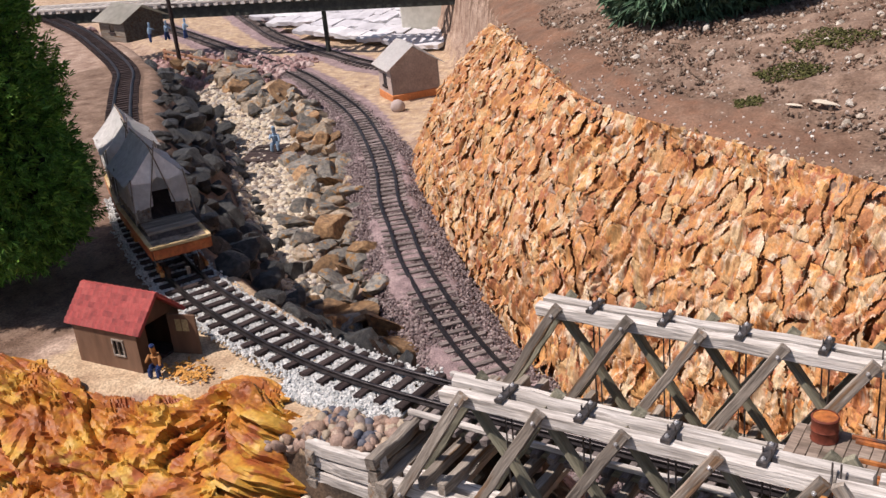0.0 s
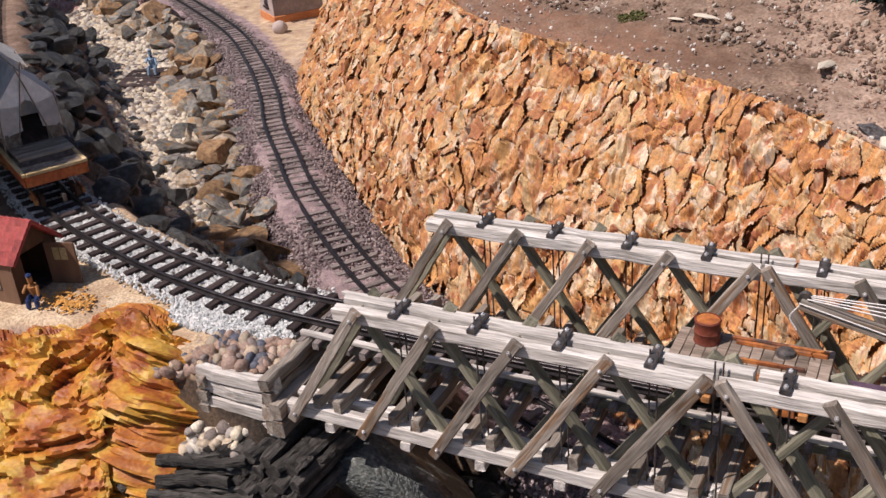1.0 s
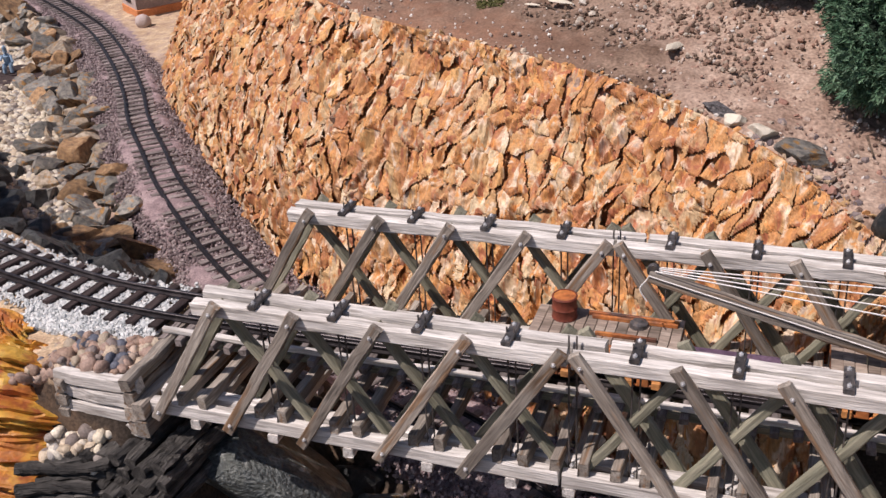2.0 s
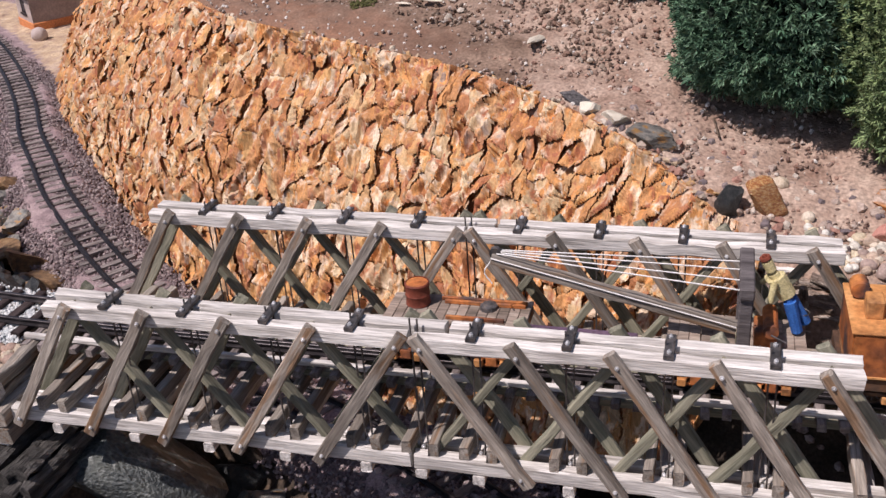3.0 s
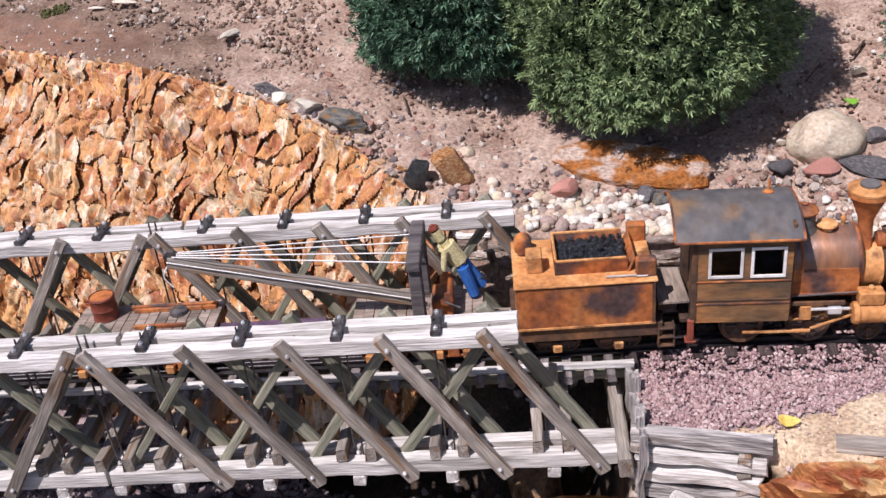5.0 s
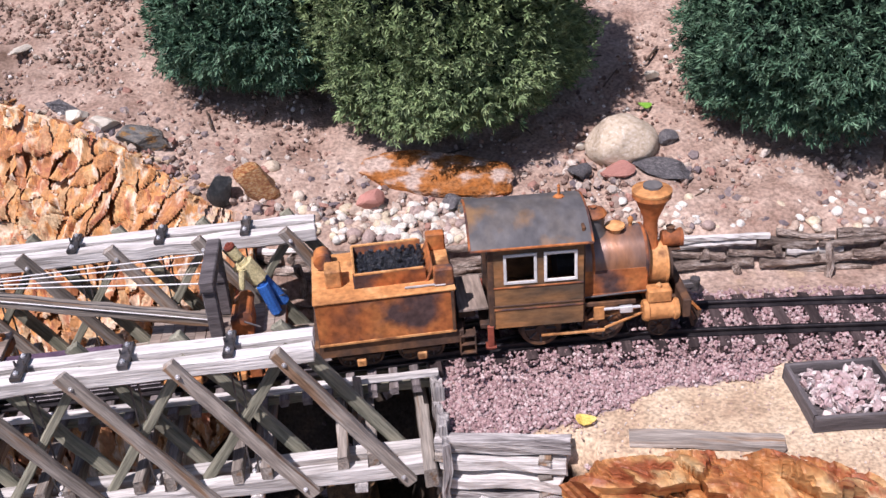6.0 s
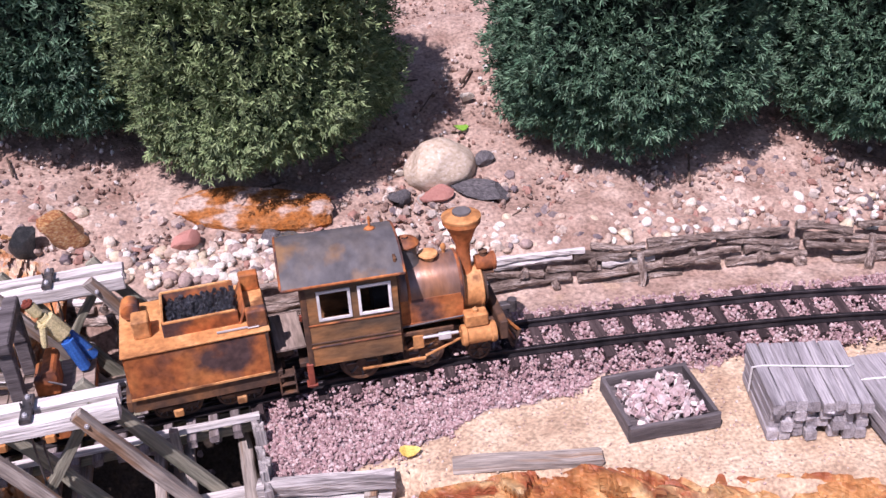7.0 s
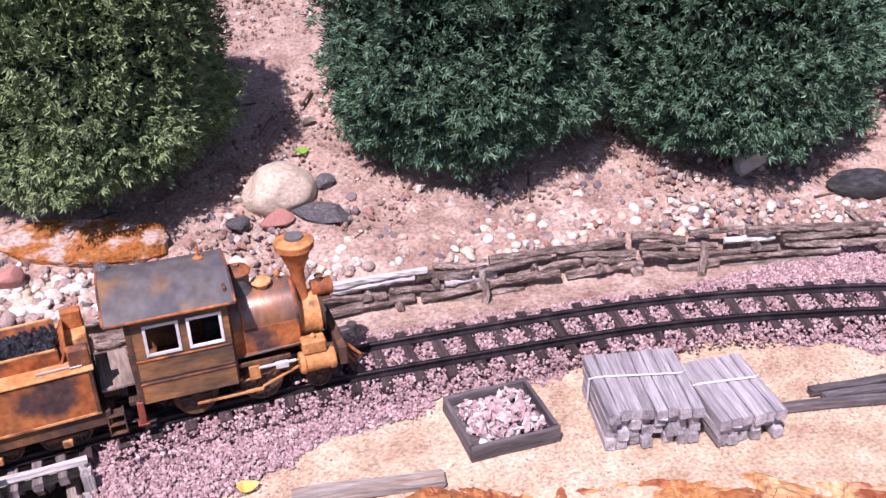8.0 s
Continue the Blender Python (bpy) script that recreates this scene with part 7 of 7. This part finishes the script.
        p, q = Vector(p), Vector(q)
        bmesh.ops.create_cone(own, cap_ends=True, segments=10, radius1=r0, radius2=r1, depth=(q - p).length)
        bmesh.ops.bevel(own, geom=[e for e in own.edges if e.is_boundary is False and len(e.link_faces) == 2 and any(len(f.verts) > 4 for f in e.link_faces)], offset=min(r0, r1) * 0.5, segments=2, affect="EDGES")
        own.transform(Matrix.Translation((p + q) / 2) @ (q - p).to_track_quat("Z", "Y").to_matrix().to_4x4())
        n0 = len(bm.faces)
        join(bm, own)
        bm.faces.ensure_lookup_table()
        return range(n0, len(bm.faces))

    legs = []
    if sit:
        for s in (-1, 1):
            legs += lump((0, s * 0.005, 0.018), (0.016, s * 0.007, 0.020), 0.005, 0.0045)
            legs += lump((0.016, s * 0.007, 0.020), (0.018, s * 0.008, 0.002), 0.0045, 0.004)
        top = 0.018
    else:
        for s in (-1, 1):
            legs += lump((0.004 * s, s * 0.0055, 0.001), (0, s * 0.004, 0.034), 0.0048, 0.0055)
        top = 0.034
    lump((0, 0, top - 0.002), (lean, 0, top + 0.025), 0.0075, 0.0085)
    lump((lean, 0.009, top + 0.022), (lean + 0.010, 0.013, top + 0.006), 0.003, 0.0025)
    lump((lean, -0.009, top + 0.022), (lean + 0.014, -0.010, top + 0.014), 0.003, 0.0025)
    lump((lean * 1.1, 0, top + 0.026), (lean * 1.3, 0, top + 0.040), 0.0045, 0.0048)
    hat = list(lump((lean * 1.3, 0, top + 0.038), (lean * 1.35, 0, top + 0.044), 0.0055, 0.004))
    for f in legs:
        bm.faces[f].material_index = 1
    for f in hat if sit or cap else []:
        bm.faces[f].material_index = 2
    me = bpy.data.meshes.new("figurine")
    bm.normal_update()
    bm.to_mesh(me)
    bm.free()
    me.materials.append(shirt)
    me.materials.append(trousers)
    me.materials.append(cap or trousers)
    ob = put("figurine", me, None, pose(x, y, z, 0, 0, turn) @ Matrix.Scale(0.78 if sit else 1.0, 4))
    return tagged(ob, label, "figurine")


def build_idler():
    c = flat_car("idler_car", 0.242, 0.148, 0.078, "weathered flat car with rusty rails and a drum", "flat car")
    h = 0.038
    for x, y, L in ((0.070, -0.033, 0.120), (0.074, -0.028, 0.112), (0.100, 0.024, 0.085), (0.098, 0.030, 0.090), (0.096, -0.006, 0.060)):
        part("spare_rail", box(L, 0.0032, 0.0045, (x, y, h + 0.0022), 0.0006), RUST, c, "rusty spare rail")
    dr = part("drum", lathe([(0.0125, 0), (0.0132, 0.001), (0.0125, 0.002), (0.0125, 0.011), (0.0132, 0.012), (0.0125, 0.013), (0.0125, 0.023), (0.0132, 0.024), (0.0125, 0.025), (0.0115, 0.0252), (0.0115, 0.024)], 22, "Z", (0.030, 0.020, h)), DRUM_RED, c, "dark red oil drum", smooth=True)
    part("drum_lid", lathe([(0.0114, 0.0235), (0.0114, 0.0243)], 22, "Z", (0.030, 0.020, h)), RUST, dr)
    part("draw_beam", box(0.112, 0.012, 0.008, (0.200, 0, h - 0.010), 0.0008), PURPLE, c, "faded purple draw beam")
    part("chain_heap", lathe([(0.010, 0), (0.009, 0.004), (0.003, 0.006)], 12, "Z", (0.105, 0.02, h)), IRON, c)
    return c


def build_tent_car(x0, L, x0t, x1t, label):
    """A high flat car with a boarded floor, an open porch and one ridged canvas tent from x0t to x1t."""
    h, W = 0.062, 0.092
    c = flat_car("tent_car", x0, L, W, label, "tent car", DECK, RUST, h)
    for s in (-1, 1):
        part("side_skirt", box(L, 0.003, 0.016, (L / 2, s * (W / 2 + 0.0005), h - 0.013), 0.0006), SKIRT_RED, c, "red orange side skirt")
        part("edge_board", box(L + 0.004, 0.006, 0.005, (L / 2, s * (W / 2 - 0.0005), h - 0.0015), 0.0006), EDGE_CREAM, c, "ochre edge board")
    for x in (-0.001, L + 0.001):
        part("end_skirt", box(0.003, W - 0.003, 0.016, (x, 0, h - 0.013), 0.0006), SKIRT_RED, c, "red orange end skirt")
        part("edge_board", box(0.006, W - 0.008, 0.005, (x, 0, h - 0.0015), 0.0006), EDGE_CREAM, c, "ochre edge board")
    porch = L - 0.030
    for x in (0.012, porch * 0.5, porch - 0.006):
        part("floor_joist", box(0.010, 0.076, 0.010, (x, 0, h + 0.005), 0.001), DARK_BOARD, c)
    n = int(porch / 0.0115)
    for k in range(n):
        put("floor_board", timber_mesh(0.082, 0.0110, 0.004, WOOD_GREY, 0.0003, k % 3), c, Matrix.Translation(((k + 0.5) * porch / n, -0.041, h + 0.012)) @ Matrix.Rotation(radians(90), 4, "Z"))
    zf, w, wall, ridge = h + 0.0142, 0.0440, 0.066, 0.116
    for sd in (-1, 1):
        part("low_wall", box(x1t - x0t, 0.002, 0.022, ((x0t + x1t) / 2, sd * (w - 0.001), zf + 0.011), 0.0004), WOOD_GREY, c, "low board wall")
        part("low_wall", box(0.002, 0.022, 0.022, (x1t, sd * (w - 0.013), zf + 0.011), 0.0004), WOOD_GREY, c, "low board wall")
    # canvas walls and sagging ridged roof
    bm = bmesh.new()
    n, prof = 20, [(-w - 0.002, 0.016), (-w - 0.001, 0.038), (-w - 0.002, wall), (-w - 0.009, wall - 0.004), (-w * 0.5, (wall + ridge) / 2 - 0.003), (0, ridge), (w * 0.5, (wall + ridge) / 2 - 0.003), (w + 0.009, wall - 0.004), (w + 0.002, wall), (w + 0.001, 0.038), (w + 0.002, 0.016)]
    rows = []
    for i in range(n + 1):
        x = x0t + (x1t - x0t) * i / n
        sag = 0.003 * abs(math.sin(i / n * math.pi * 3))
        rows.append([bm.verts.new((x, y + 0.0011 * math.sin(i * 2.3 + k), zf + z - (sag if 3 < k < 7 else 0) + 0.0009 * math.sin(i * 1.7 + 2 * k))) for k, (y, z) in enumerate(prof)])
    for a, b in zip(rows, rows[1:]):
        for k in range(len(prof) - 1):
            bm.faces.new((a[k], b[k], b[k + 1], a[k + 1]))
    bmesh.ops.solidify(bm, geom=bm.faces[:], thickness=0.0007)
    tent = part("tent_canvas", bm, CANVAS, c, "grey white canvas tent", smooth=True)
    # front and back cloth; the front is parted over a dark doorway
    for s in (-1, 1):
        bm = bmesh.new()
        pts = [(s * w, 0.018), (s * w, wall), (0, ridge), (0, wall + 0.004), (s * 0.012, wall - 0.004), (s * 0.015, 0.024)]
        f = bm.faces.new([bm.verts.new((x1t + (0.004 if i in (4, 5) else 0.0015 * (i % 2)), y, zf + z)) for i, (y, z) in enumerate(pts)])
        bmesh.ops.solidify(bm, geom=[f], thickness=0.0008)
        part("door_flap", bm, CANVAS, tent)
    bm = bmesh.new()
    f = bm.faces.new([bm.verts.new((x0t, y, zf + z)) for y, z in ((-w, 0), (w, 0), (w, wall), (0, ridge), (-w, wall))])
    bmesh.ops.solidify(bm, geom=[f], thickness=0.0008)
    part("back_cloth", bm, CANVAS, tent)
    part("inner_floor", box(x1t - x0t - 0.004, 2 * w - 0.004, 0.001, ((x0t + x1t) / 2, 0, zf + 0.0008), 0), WOOD_DARK, tent)
    for s in (-1, 1):
        part("tent_pole", rod((x1t + 0.012, s * (w + 0.004), zf), (x1t + 0.003, s * (w - 0.002), zf + wall + 0.008), 0.0011, 6), WOOD_GREY, tent)
        part("tent_pole", rod((x1t + 0.006, s * (w - 0.018), zf), (x1t + 0.004, -s * 0.005, zf + ridge + 0.008), 0.0010, 6), WOOD_GREY, tent)
        part("guy_stick", rod((x0t + 0.05, s * (w + 0.006), zf), (x0t + 0.05, s * (w + 0.004), zf + wall + 0.004), 0.0009, 6), WOOD_GREY, tent)
    part("ridge_pole", rod((x0t - 0.008, 0, zf + ridge + 0.0012), (x1t + 0.012, 0, zf + ridge + 0.0012), 0.0013, 6), WOOD_GREY, tent)
    return c



SKIRT_RED = mat("red_orange_skirt", [(0.28, 0.07, 0.03), (0.42, 0.12, 0.04), (0.5, 0.2, 0.07)], 30, 0.7, 0.2, stretch=(0.6, 1, 1), grain=0.3, depth=0.001)
EDGE_CREAM = mat("ochre_edge_board", [(0.42, 0.29, 0.13), (0.58, 0.44, 0.24), (0.68, 0.56, 0.36)], 20, 0.75, 0.2, grain=0.25, depth=0.001)
loco = build_loco()
tender = build_tender()
crane = build_crane()
m = crane.matrix_basis @ Matrix.Translation((0.120, 0.022, 0.038))
fig = figurine(m.translation.x + 0.004, m.translation.y, m.translation.z + 0.002, 180, 0.004, CREAM, BLUE, "toy figure in cream shirt, red cap and blue overalls", cap=DRUM_RED)
fig.matrix_basis = fig.matrix_basis @ Matrix.Rotation(radians(24), 4, "Y") @ Matrix.Scale(1.12, 4)
build_idler()
build_tent_car(-0.943, 0.255, 0.012, 0.165, "high flat car carrying a grey white canvas tent")
build_tent_car(-1.137, 0.215, 0.020, 0.172, "second flat car carrying a pale canvas tent")


# ---- shed and figures on the sand ----
def build_shed():
    s = thing("red_roof_shed", pose(-0.637, 0.058, LAND, 0, 0, 4), "brown board shed with red shingle roof and open door", "shed")
    L, D, H, R, t = 0.118, 0.080, 0.060, 0.038, 0.003
    for y, nm in ((-D / 2, "front_wall"), (D / 2, "back_wall")):
        bm = bmesh.new()
        if y < 0:
            for a, b, c, d in ((-L / 2, L / 2, 0, 0.022), (-L / 2, L / 2, 0.044, H), (-L / 2, 0.014, 0.022, 0.044), (0.032, L / 2, 0.022, 0.044)):
                box(b - a, t, d - c, ((a + b) / 2, y, (c + d) / 2), 0, None, bm)
        else:
            box(L, t, H, (0, y, H / 2), 0, None, bm)
        w = part(nm, bm, BROWN_WALL, s)
        if y < 0:
            fr = bmesh.new()
            for a, b, c, d in ((0.012, 0.034, 0.020, 0.0225), (0.012, 0.034, 0.0435, 0.046), (0.012, 0.0145, 0.0225, 0.0435), (0.0315, 0.034, 0.0225, 0.0435), (0.022, 0.0235, 0.0225, 0.0435)):
                box(b - a, 0.0022, d - c, ((a + b) / 2, y - 0.002, (c + d) / 2), 0.0003, None, fr)
            part("window_frame", fr, WOOD_GREY, w, "grey window frame")
            part("pane", box(0.018, 0.0008, 0.022, (0.023, y, 0.033), 0), GLASS, w)
    for x, nm in ((-L / 2, "gable_wall"), (L / 2, "door_wall")):
        bm = bmesh.new()
        ring = [(-D / 2, 0), (D / 2, 0), (D / 2, H), (0, H + R - 0.003), (-D / 2, H)]
        if x > 0:
            ring = [(-D / 2, 0), (-0.022, 0), (-0.022, 0.062), (0.022, 0.062), (0.022, 0), (D / 2, 0), (D / 2, H), (0, H + R - 0.003), (-D / 2, H)]
        f = bm.faces.new([bm.verts.new((x, a, b)) for a, b in ring])
        bmesh.ops.solidify(bm, geom=[f], thickness=t)
        part(nm, bm, BROWN_WALL, s)
    part("floor", box(L - 0.006, D - 0.006, 0.002, (0, 0, 0.002), 0), WOOD_DARK, s)
    door = part("door", box(0.044, 0.003, 0.060, (0, 0, 0), 0.0006), BROWN_WALL, s, "brown door standing open", m=pose(L / 2 + 0.021, 0.024, 0.031, 0, 0, 12))
    part("door_pane", box(0.020, 0.0042, 0.018, (0, 0, 0.014), 0.0004), mat("yellowed_pane", [(0.30, 0.24, 0.12), (0.42, 0.35, 0.2)], 60, 0.4, 0.1), door, "yellowed window pane")
    part("glazing_bar", box(0.0012, 0.0052, 0.019, (0, 0, 0.014), 0), BROWN_WALL, door)
    ang = math.atan2(R, D / 2)
    for sg in (-1, 1):
        run = math.hypot(R, D / 2) + 0.005
        rm = Matrix.Translation((0, sg * (run / 2) * math.cos(ang), H + R + 0.001 - (run / 2) * math.sin(ang))) @ Matrix.Rotation(-sg * ang, 4, "X")
        slope = part("roof_slope", box(L + 0.022, run, 0.003, (0, 0, 0), 0.0006), RED_ROOF, s, m=rm)
        n, rows = 13, 7
        sh = timber_mesh((L + 0.022) / n * 0.94, run / rows * 1.15, 0.0022, RED_ROOF, 0.0002, 1)
        for i in range(rows):
            for k in range(n):
                w = (L + 0.022) / n
                put("shingle", sh, slope, Matrix.Translation((-(L + 0.022) / 2 + k * w + 0.0004, sg * (-run / 2 + (i + 0.5) * run / rows), 0.0030)) @ Matrix.Rotation(-sg * radians(8), 4, "X"))
    part("ridge_cap", rod((-L / 2 - 0.011, 0, H + R + 0.003), (L / 2 + 0.011, 0, H + R + 0.003), 0.0022, 8), RED_ROOF, s)
    return s


build_shed()
SHIRT = mat("rust_brown_shirt", [(0.30, 0.13, 0.04), (0.4, 0.19, 0.07)], 120, 0.7, 0.1)
NAVY = mat("navy_trousers", [(0.02, 0.04, 0.12), (0.03, 0.06, 0.18)], 120, 0.7, 0.1)
PALE_BLUE = mat("pale_blue_paint", [(0.22, 0.34, 0.48), (0.32, 0.45, 0.58)], 120, 0.7, 0.1)
figurine(-0.553, 0.030, LAND, -70, 0.006, SHIRT, NAVY, "small seated toy figure in brown and navy", sit=True)
N = 160
xy = np.c_[rng.normal(-0.515, 0.022, N), rng.normal(0.046, 0.012, N)]
me = scatter("wood_chips", CHIPS, np.c_[xy, np.full(N, LAND + 0.0035)], rng.uniform(0.5, 1.5, N)[:, None] * np.array([[0.010, 0.004, 0.003]]), spins(N, 0.3), mat("orange_wood_chip", [(0.5, 0.22, 0.05), (0.66, 0.36, 0.1)], 60, 0.8, 0.2, island=True))
tagged(new("wood_chips", me), "orange wood chips scattered on the sand", "wood chips", kind="stuff")

# raft and toy figure in the creek
ra = thing("plank_raft", pose(-1.68, 1.50, ground_z(-1.68, 1.50) + 0.014, 0, 0, 22), "dark brown plank platform on the creek pebbles", "platform")
for k in range(7):
    timber("plank", (-0.10, -0.075 + k * 0.025, 0), (0.10, -0.075 + k * 0.025, 0), 0.023, 0.012, WOOD_DARK, ra, seed=k, rough=0.001)
figurine(-1.70, 1.52, ground_z(-1.68, 1.50) + 0.02, -60, 0.004, PALE_BLUE, PALE_BLUE, "small pale blue toy figure on a platform", sit=True)
bpy.data.objects["figurine.002"].scale = (1.3, 1.3, 1.3)


# ---- the far side: hut, fence, flagstones, buildings, upper bridge ----
def build_hut(x, y, z, turn, L, D, H, R, wall, roof, name, label, base=True):
    h = thing(name, pose(x, y, z, 0, 0, turn), label, "hut")
    t = 0.006
    bm = bmesh.new()
    for a, b, c, d in ((-L / 2, L / 2, 0, H * 0.4), (-L / 2, L / 2, H * 0.75, H), (-L / 2, -0.02, H * 0.4, H * 0.75), (0.02, L / 2, H * 0.4, H * 0.75)):
        box(b - a, t, d - c, ((a + b) / 2, -D / 2, (c + d) / 2), 0, None, bm)
    w = part("front_wall", bm, wall, h)
    part("window_pane", box(0.04, 0.002, H * 0.35, (0, -D / 2, H * 0.575), 0), GLASS, w)
    part("window_sill", box(0.05, 0.008, 0.006, (0, -D / 2 - 0.004, H * 0.39), 0), WOOD_DARK, w)
    part("back_wall", box(L, t, H, (0, D / 2, H / 2), 0), wall, h)
    for x_ in (-L / 2, L / 2):
        bm = bmesh.new()
        f = bm.faces.new([bm.verts.new((x_, a, b)) for a, b in ((-D / 2, 0), (D / 2, 0), (D / 2, H), (0, H + R - 0.004), (-D / 2, H))])
        bmesh.ops.solidify(bm, geom=[f], thickness=t)
        part("gable_wall", bm, wall, h)
    if base:
        part("plinth", box(L + 0.012, D + 0.012, 0.03, (0, 0, 0.012), 0.002), ORANGE_BASE, h, "orange brick plinth")
    ang = math.atan2(R, D / 2)
    run = math.hypot(R, D / 2) + 0.025
    for sg in (-1, 1):
        bm = bmesh.new()
        n = 26
        ra_, rb_ = [], []
        for i in range(n + 1):
            u = -(L + 0.04) / 2 + (L + 0.04) * i / n
            dz = 0.0012 * math.cos(i * math.pi)
            ra_.append(bm.verts.new((u, 0, dz)))
            rb_.append(bm.verts.new((u, sg * run, dz)))
        for i in range(n):
            f = (ra_[i], ra_[i + 1], rb_[i + 1], rb_[i])
            bm.faces.new(f if sg > 0 else f[::-1])
        bmesh.ops.solidify(bm, geom=bm.faces[:], thickness=0.003)
        part("roof_slope", bm, roof, h, "ribbed roof sheet", m=Matrix.Translation((0, 0, H + R + 0.004)) @ Matrix.Rotation(-sg * ang, 4, "X"))
    return h


build_hut(-1.575, 2.10, -0.318, -36, 0.135, 0.17, 0.125, 0.062, TAN_WALL, WHITE_ROOF, "corrugated_hut", "pinkish hut with pale corrugated roof")
me = rock_mesh("round_stone", 371, TAN_WALL, 0.95, 3, 0.05, 3, True)
tagged(put("round_stone", me, None, Matrix.LocRotScale((-1.49, 1.90, -0.30), None, (0.05, 0.05, 0.05))), "round pinkish stone beside the hut", "stone")
build_hut(-2.86, 2.02, LAND, -12, 0.20, 0.17, 0.085, 0.045, WOOD_GREY, CONCRETE, "grey_station", "grey station hut with a pale roof", False)
for k, (x, y) in enumerate(((-2.62, 1.98), (-2.56, 2.02), (-2.66, 1.93))):
    figurine(x, y, LAND, 40 * k, 0.004, PALE_BLUE, NAVY, "tiny toy figure beside the station hut")
fe = thing("log_fence", Matrix.Identity(4), "low reddish brown rail fence along the bank", "fence")
FENCE = mat("reddish_fence_wood", [(0.30, 0.15, 0.09), (0.44, 0.25, 0.16)], 20, 0.85, 0.3, stretch=(1, 8, 8))
A, B = Vector((-3.2, 2.46, -0.32)), Vector((-2.46, 2.24, -0.32))
for k in range(7):
    p = A.lerp(B, k / 6)
    timber("fence_post", p, p + Vector((0, 0, 0.05)), 0.012, 0.012, FENCE, fe, up=(1, 0, 0))
for z in (0.02, 0.042):
    timber("fence_rail", A + Vector((0, -0.008, z)), B + Vector((0, -0.008, z)), 0.008, 0.010, FENCE, fe)
xy = np.c_[rng.uniform(-3.3, -2.3, 900), rng.uniform(2.1, 2.55, 900)]
stones("bank_chips", xy, 0.03, PINK, "pale pink chippings behind the fence", CHIPS, 0.3, smooth=False, category="gravel", tilt=3)

pav = tagged(new("flagstone_slope"), "sunlit pale grey flagstones laid on a slope", "paving", kind="structure")
r = random.Random(4)
slab = [timber_mesh(0.15, 0.10, 0.02, FLAG, 0.002, k) for k in range(5)]
for i in range(12):
    for j in range(9):
        x = -3.75 + i * 0.155 + 0.05 * (j % 2) + r.uniform(-.012, .012)
        y = 2.98 + j * 0.105 - 0.20 * max(0, (x + 2.9)) + r.uniform(-.01, .01)
        if y < 2.62 + 0.55 * max(0, -x - 2.3):
            continue
        put("flagstone", slab[r.randrange(5)], pav, Matrix.Translation((x, y, -0.30 + 0.10 * (y - 2.7))) @ Euler((0.10, r.gauss(0, .02), r.gauss(0, .08))).to_matrix().to_4x4())
cb = thing("concrete_block", pose(-2.07, 3.12, -0.33, 0, 0, 8), "pale weathered concrete block beside the flagstones", "block")
part("block", box(0.32, 0.26, 0.28, (0, 0, 0.14), 0.01), CONCRETE, cb)
pp = thing("pine_post", pose(-1.62, 2.93, -0.32, 0, 0, 8), "square yellow pine post under the upper bridge", "post")
part("post", box(0.07, 0.07, 0.36, (0, 0, 0.18), 0.004), PINE, pp)
dk = thing("dark_crate", pose(-1.78, 2.95, -0.32, 0, 0, 8), "dark crate with a white side panel", "crate")
part("crate_body", box(0.16, 0.14, 0.17, (0, 0, 0.085), 0.004), BLACK, dk)
part("panel", box(0.05, 0.004, 0.14, (0.05, -0.073, 0.075), 0.001), WHITE_FRAME, dk)


def upper_bridge():
    b = thing("upper_bridge", Matrix.Identity(4), "dark green girder bridge carrying pale sleepers", "bridge")
    P, Q = Vector((-4.9, 2.1, -0.118)), Vector((-0.35, 3.14, -0.085))
    d = (Q - P).normalized()
    side = Vector((-d.y, d.x, 0))
    for s in (-0.05, 0.05):
        timber("girder", P + side * s, Q + side * s, 0.014, 0.05, GIRDER, b)
        timber("guard_timber", P + side * s * 1.4 + Vector((0, 0, 0.045)), Q + side * s * 1.4 + Vector((0, 0, 0.045)), 0.012, 0.01, WOOD_PALE, b)
    tie = timber_mesh(0.15, 0.022, 0.014, WOOD_PALE, 0.0006, 1)
    n = int((Q - P).length / 0.045)
    for k in range(n):
        c = P.lerp(Q, k / n) + Vector((0, 0, 0.033))
        put("sleeper", tie, b, Matrix.Translation(c - side * 0.075) @ Matrix.Rotation(math.atan2(side.y, side.x), 4, "Z"))
    for f in (0.30, 0.55, 0.80):
        c = P.lerp(Q, f)
        timber("pier", Vector((c.x, c.y, -0.33)), c - Vector((0, 0, 0.02)), 0.016, 0.016, GIRDER, b, up=(1, 0, 0))
    return b


upper_bridge()
po = thing("wire_pole", pose(-3.0, 2.36, -0.32), "thin dark wire pole with a cross arm", "pole")
part("mast", rod((0, 0, 0), (0, 0, 0.3), 0.009, 8), WOOD_DARK, po)
part("cross_arm", rod((-0.05, 0, 0.27), (0.05, 0, 0.27), 0.004, 6), WOOD_DARK, po)
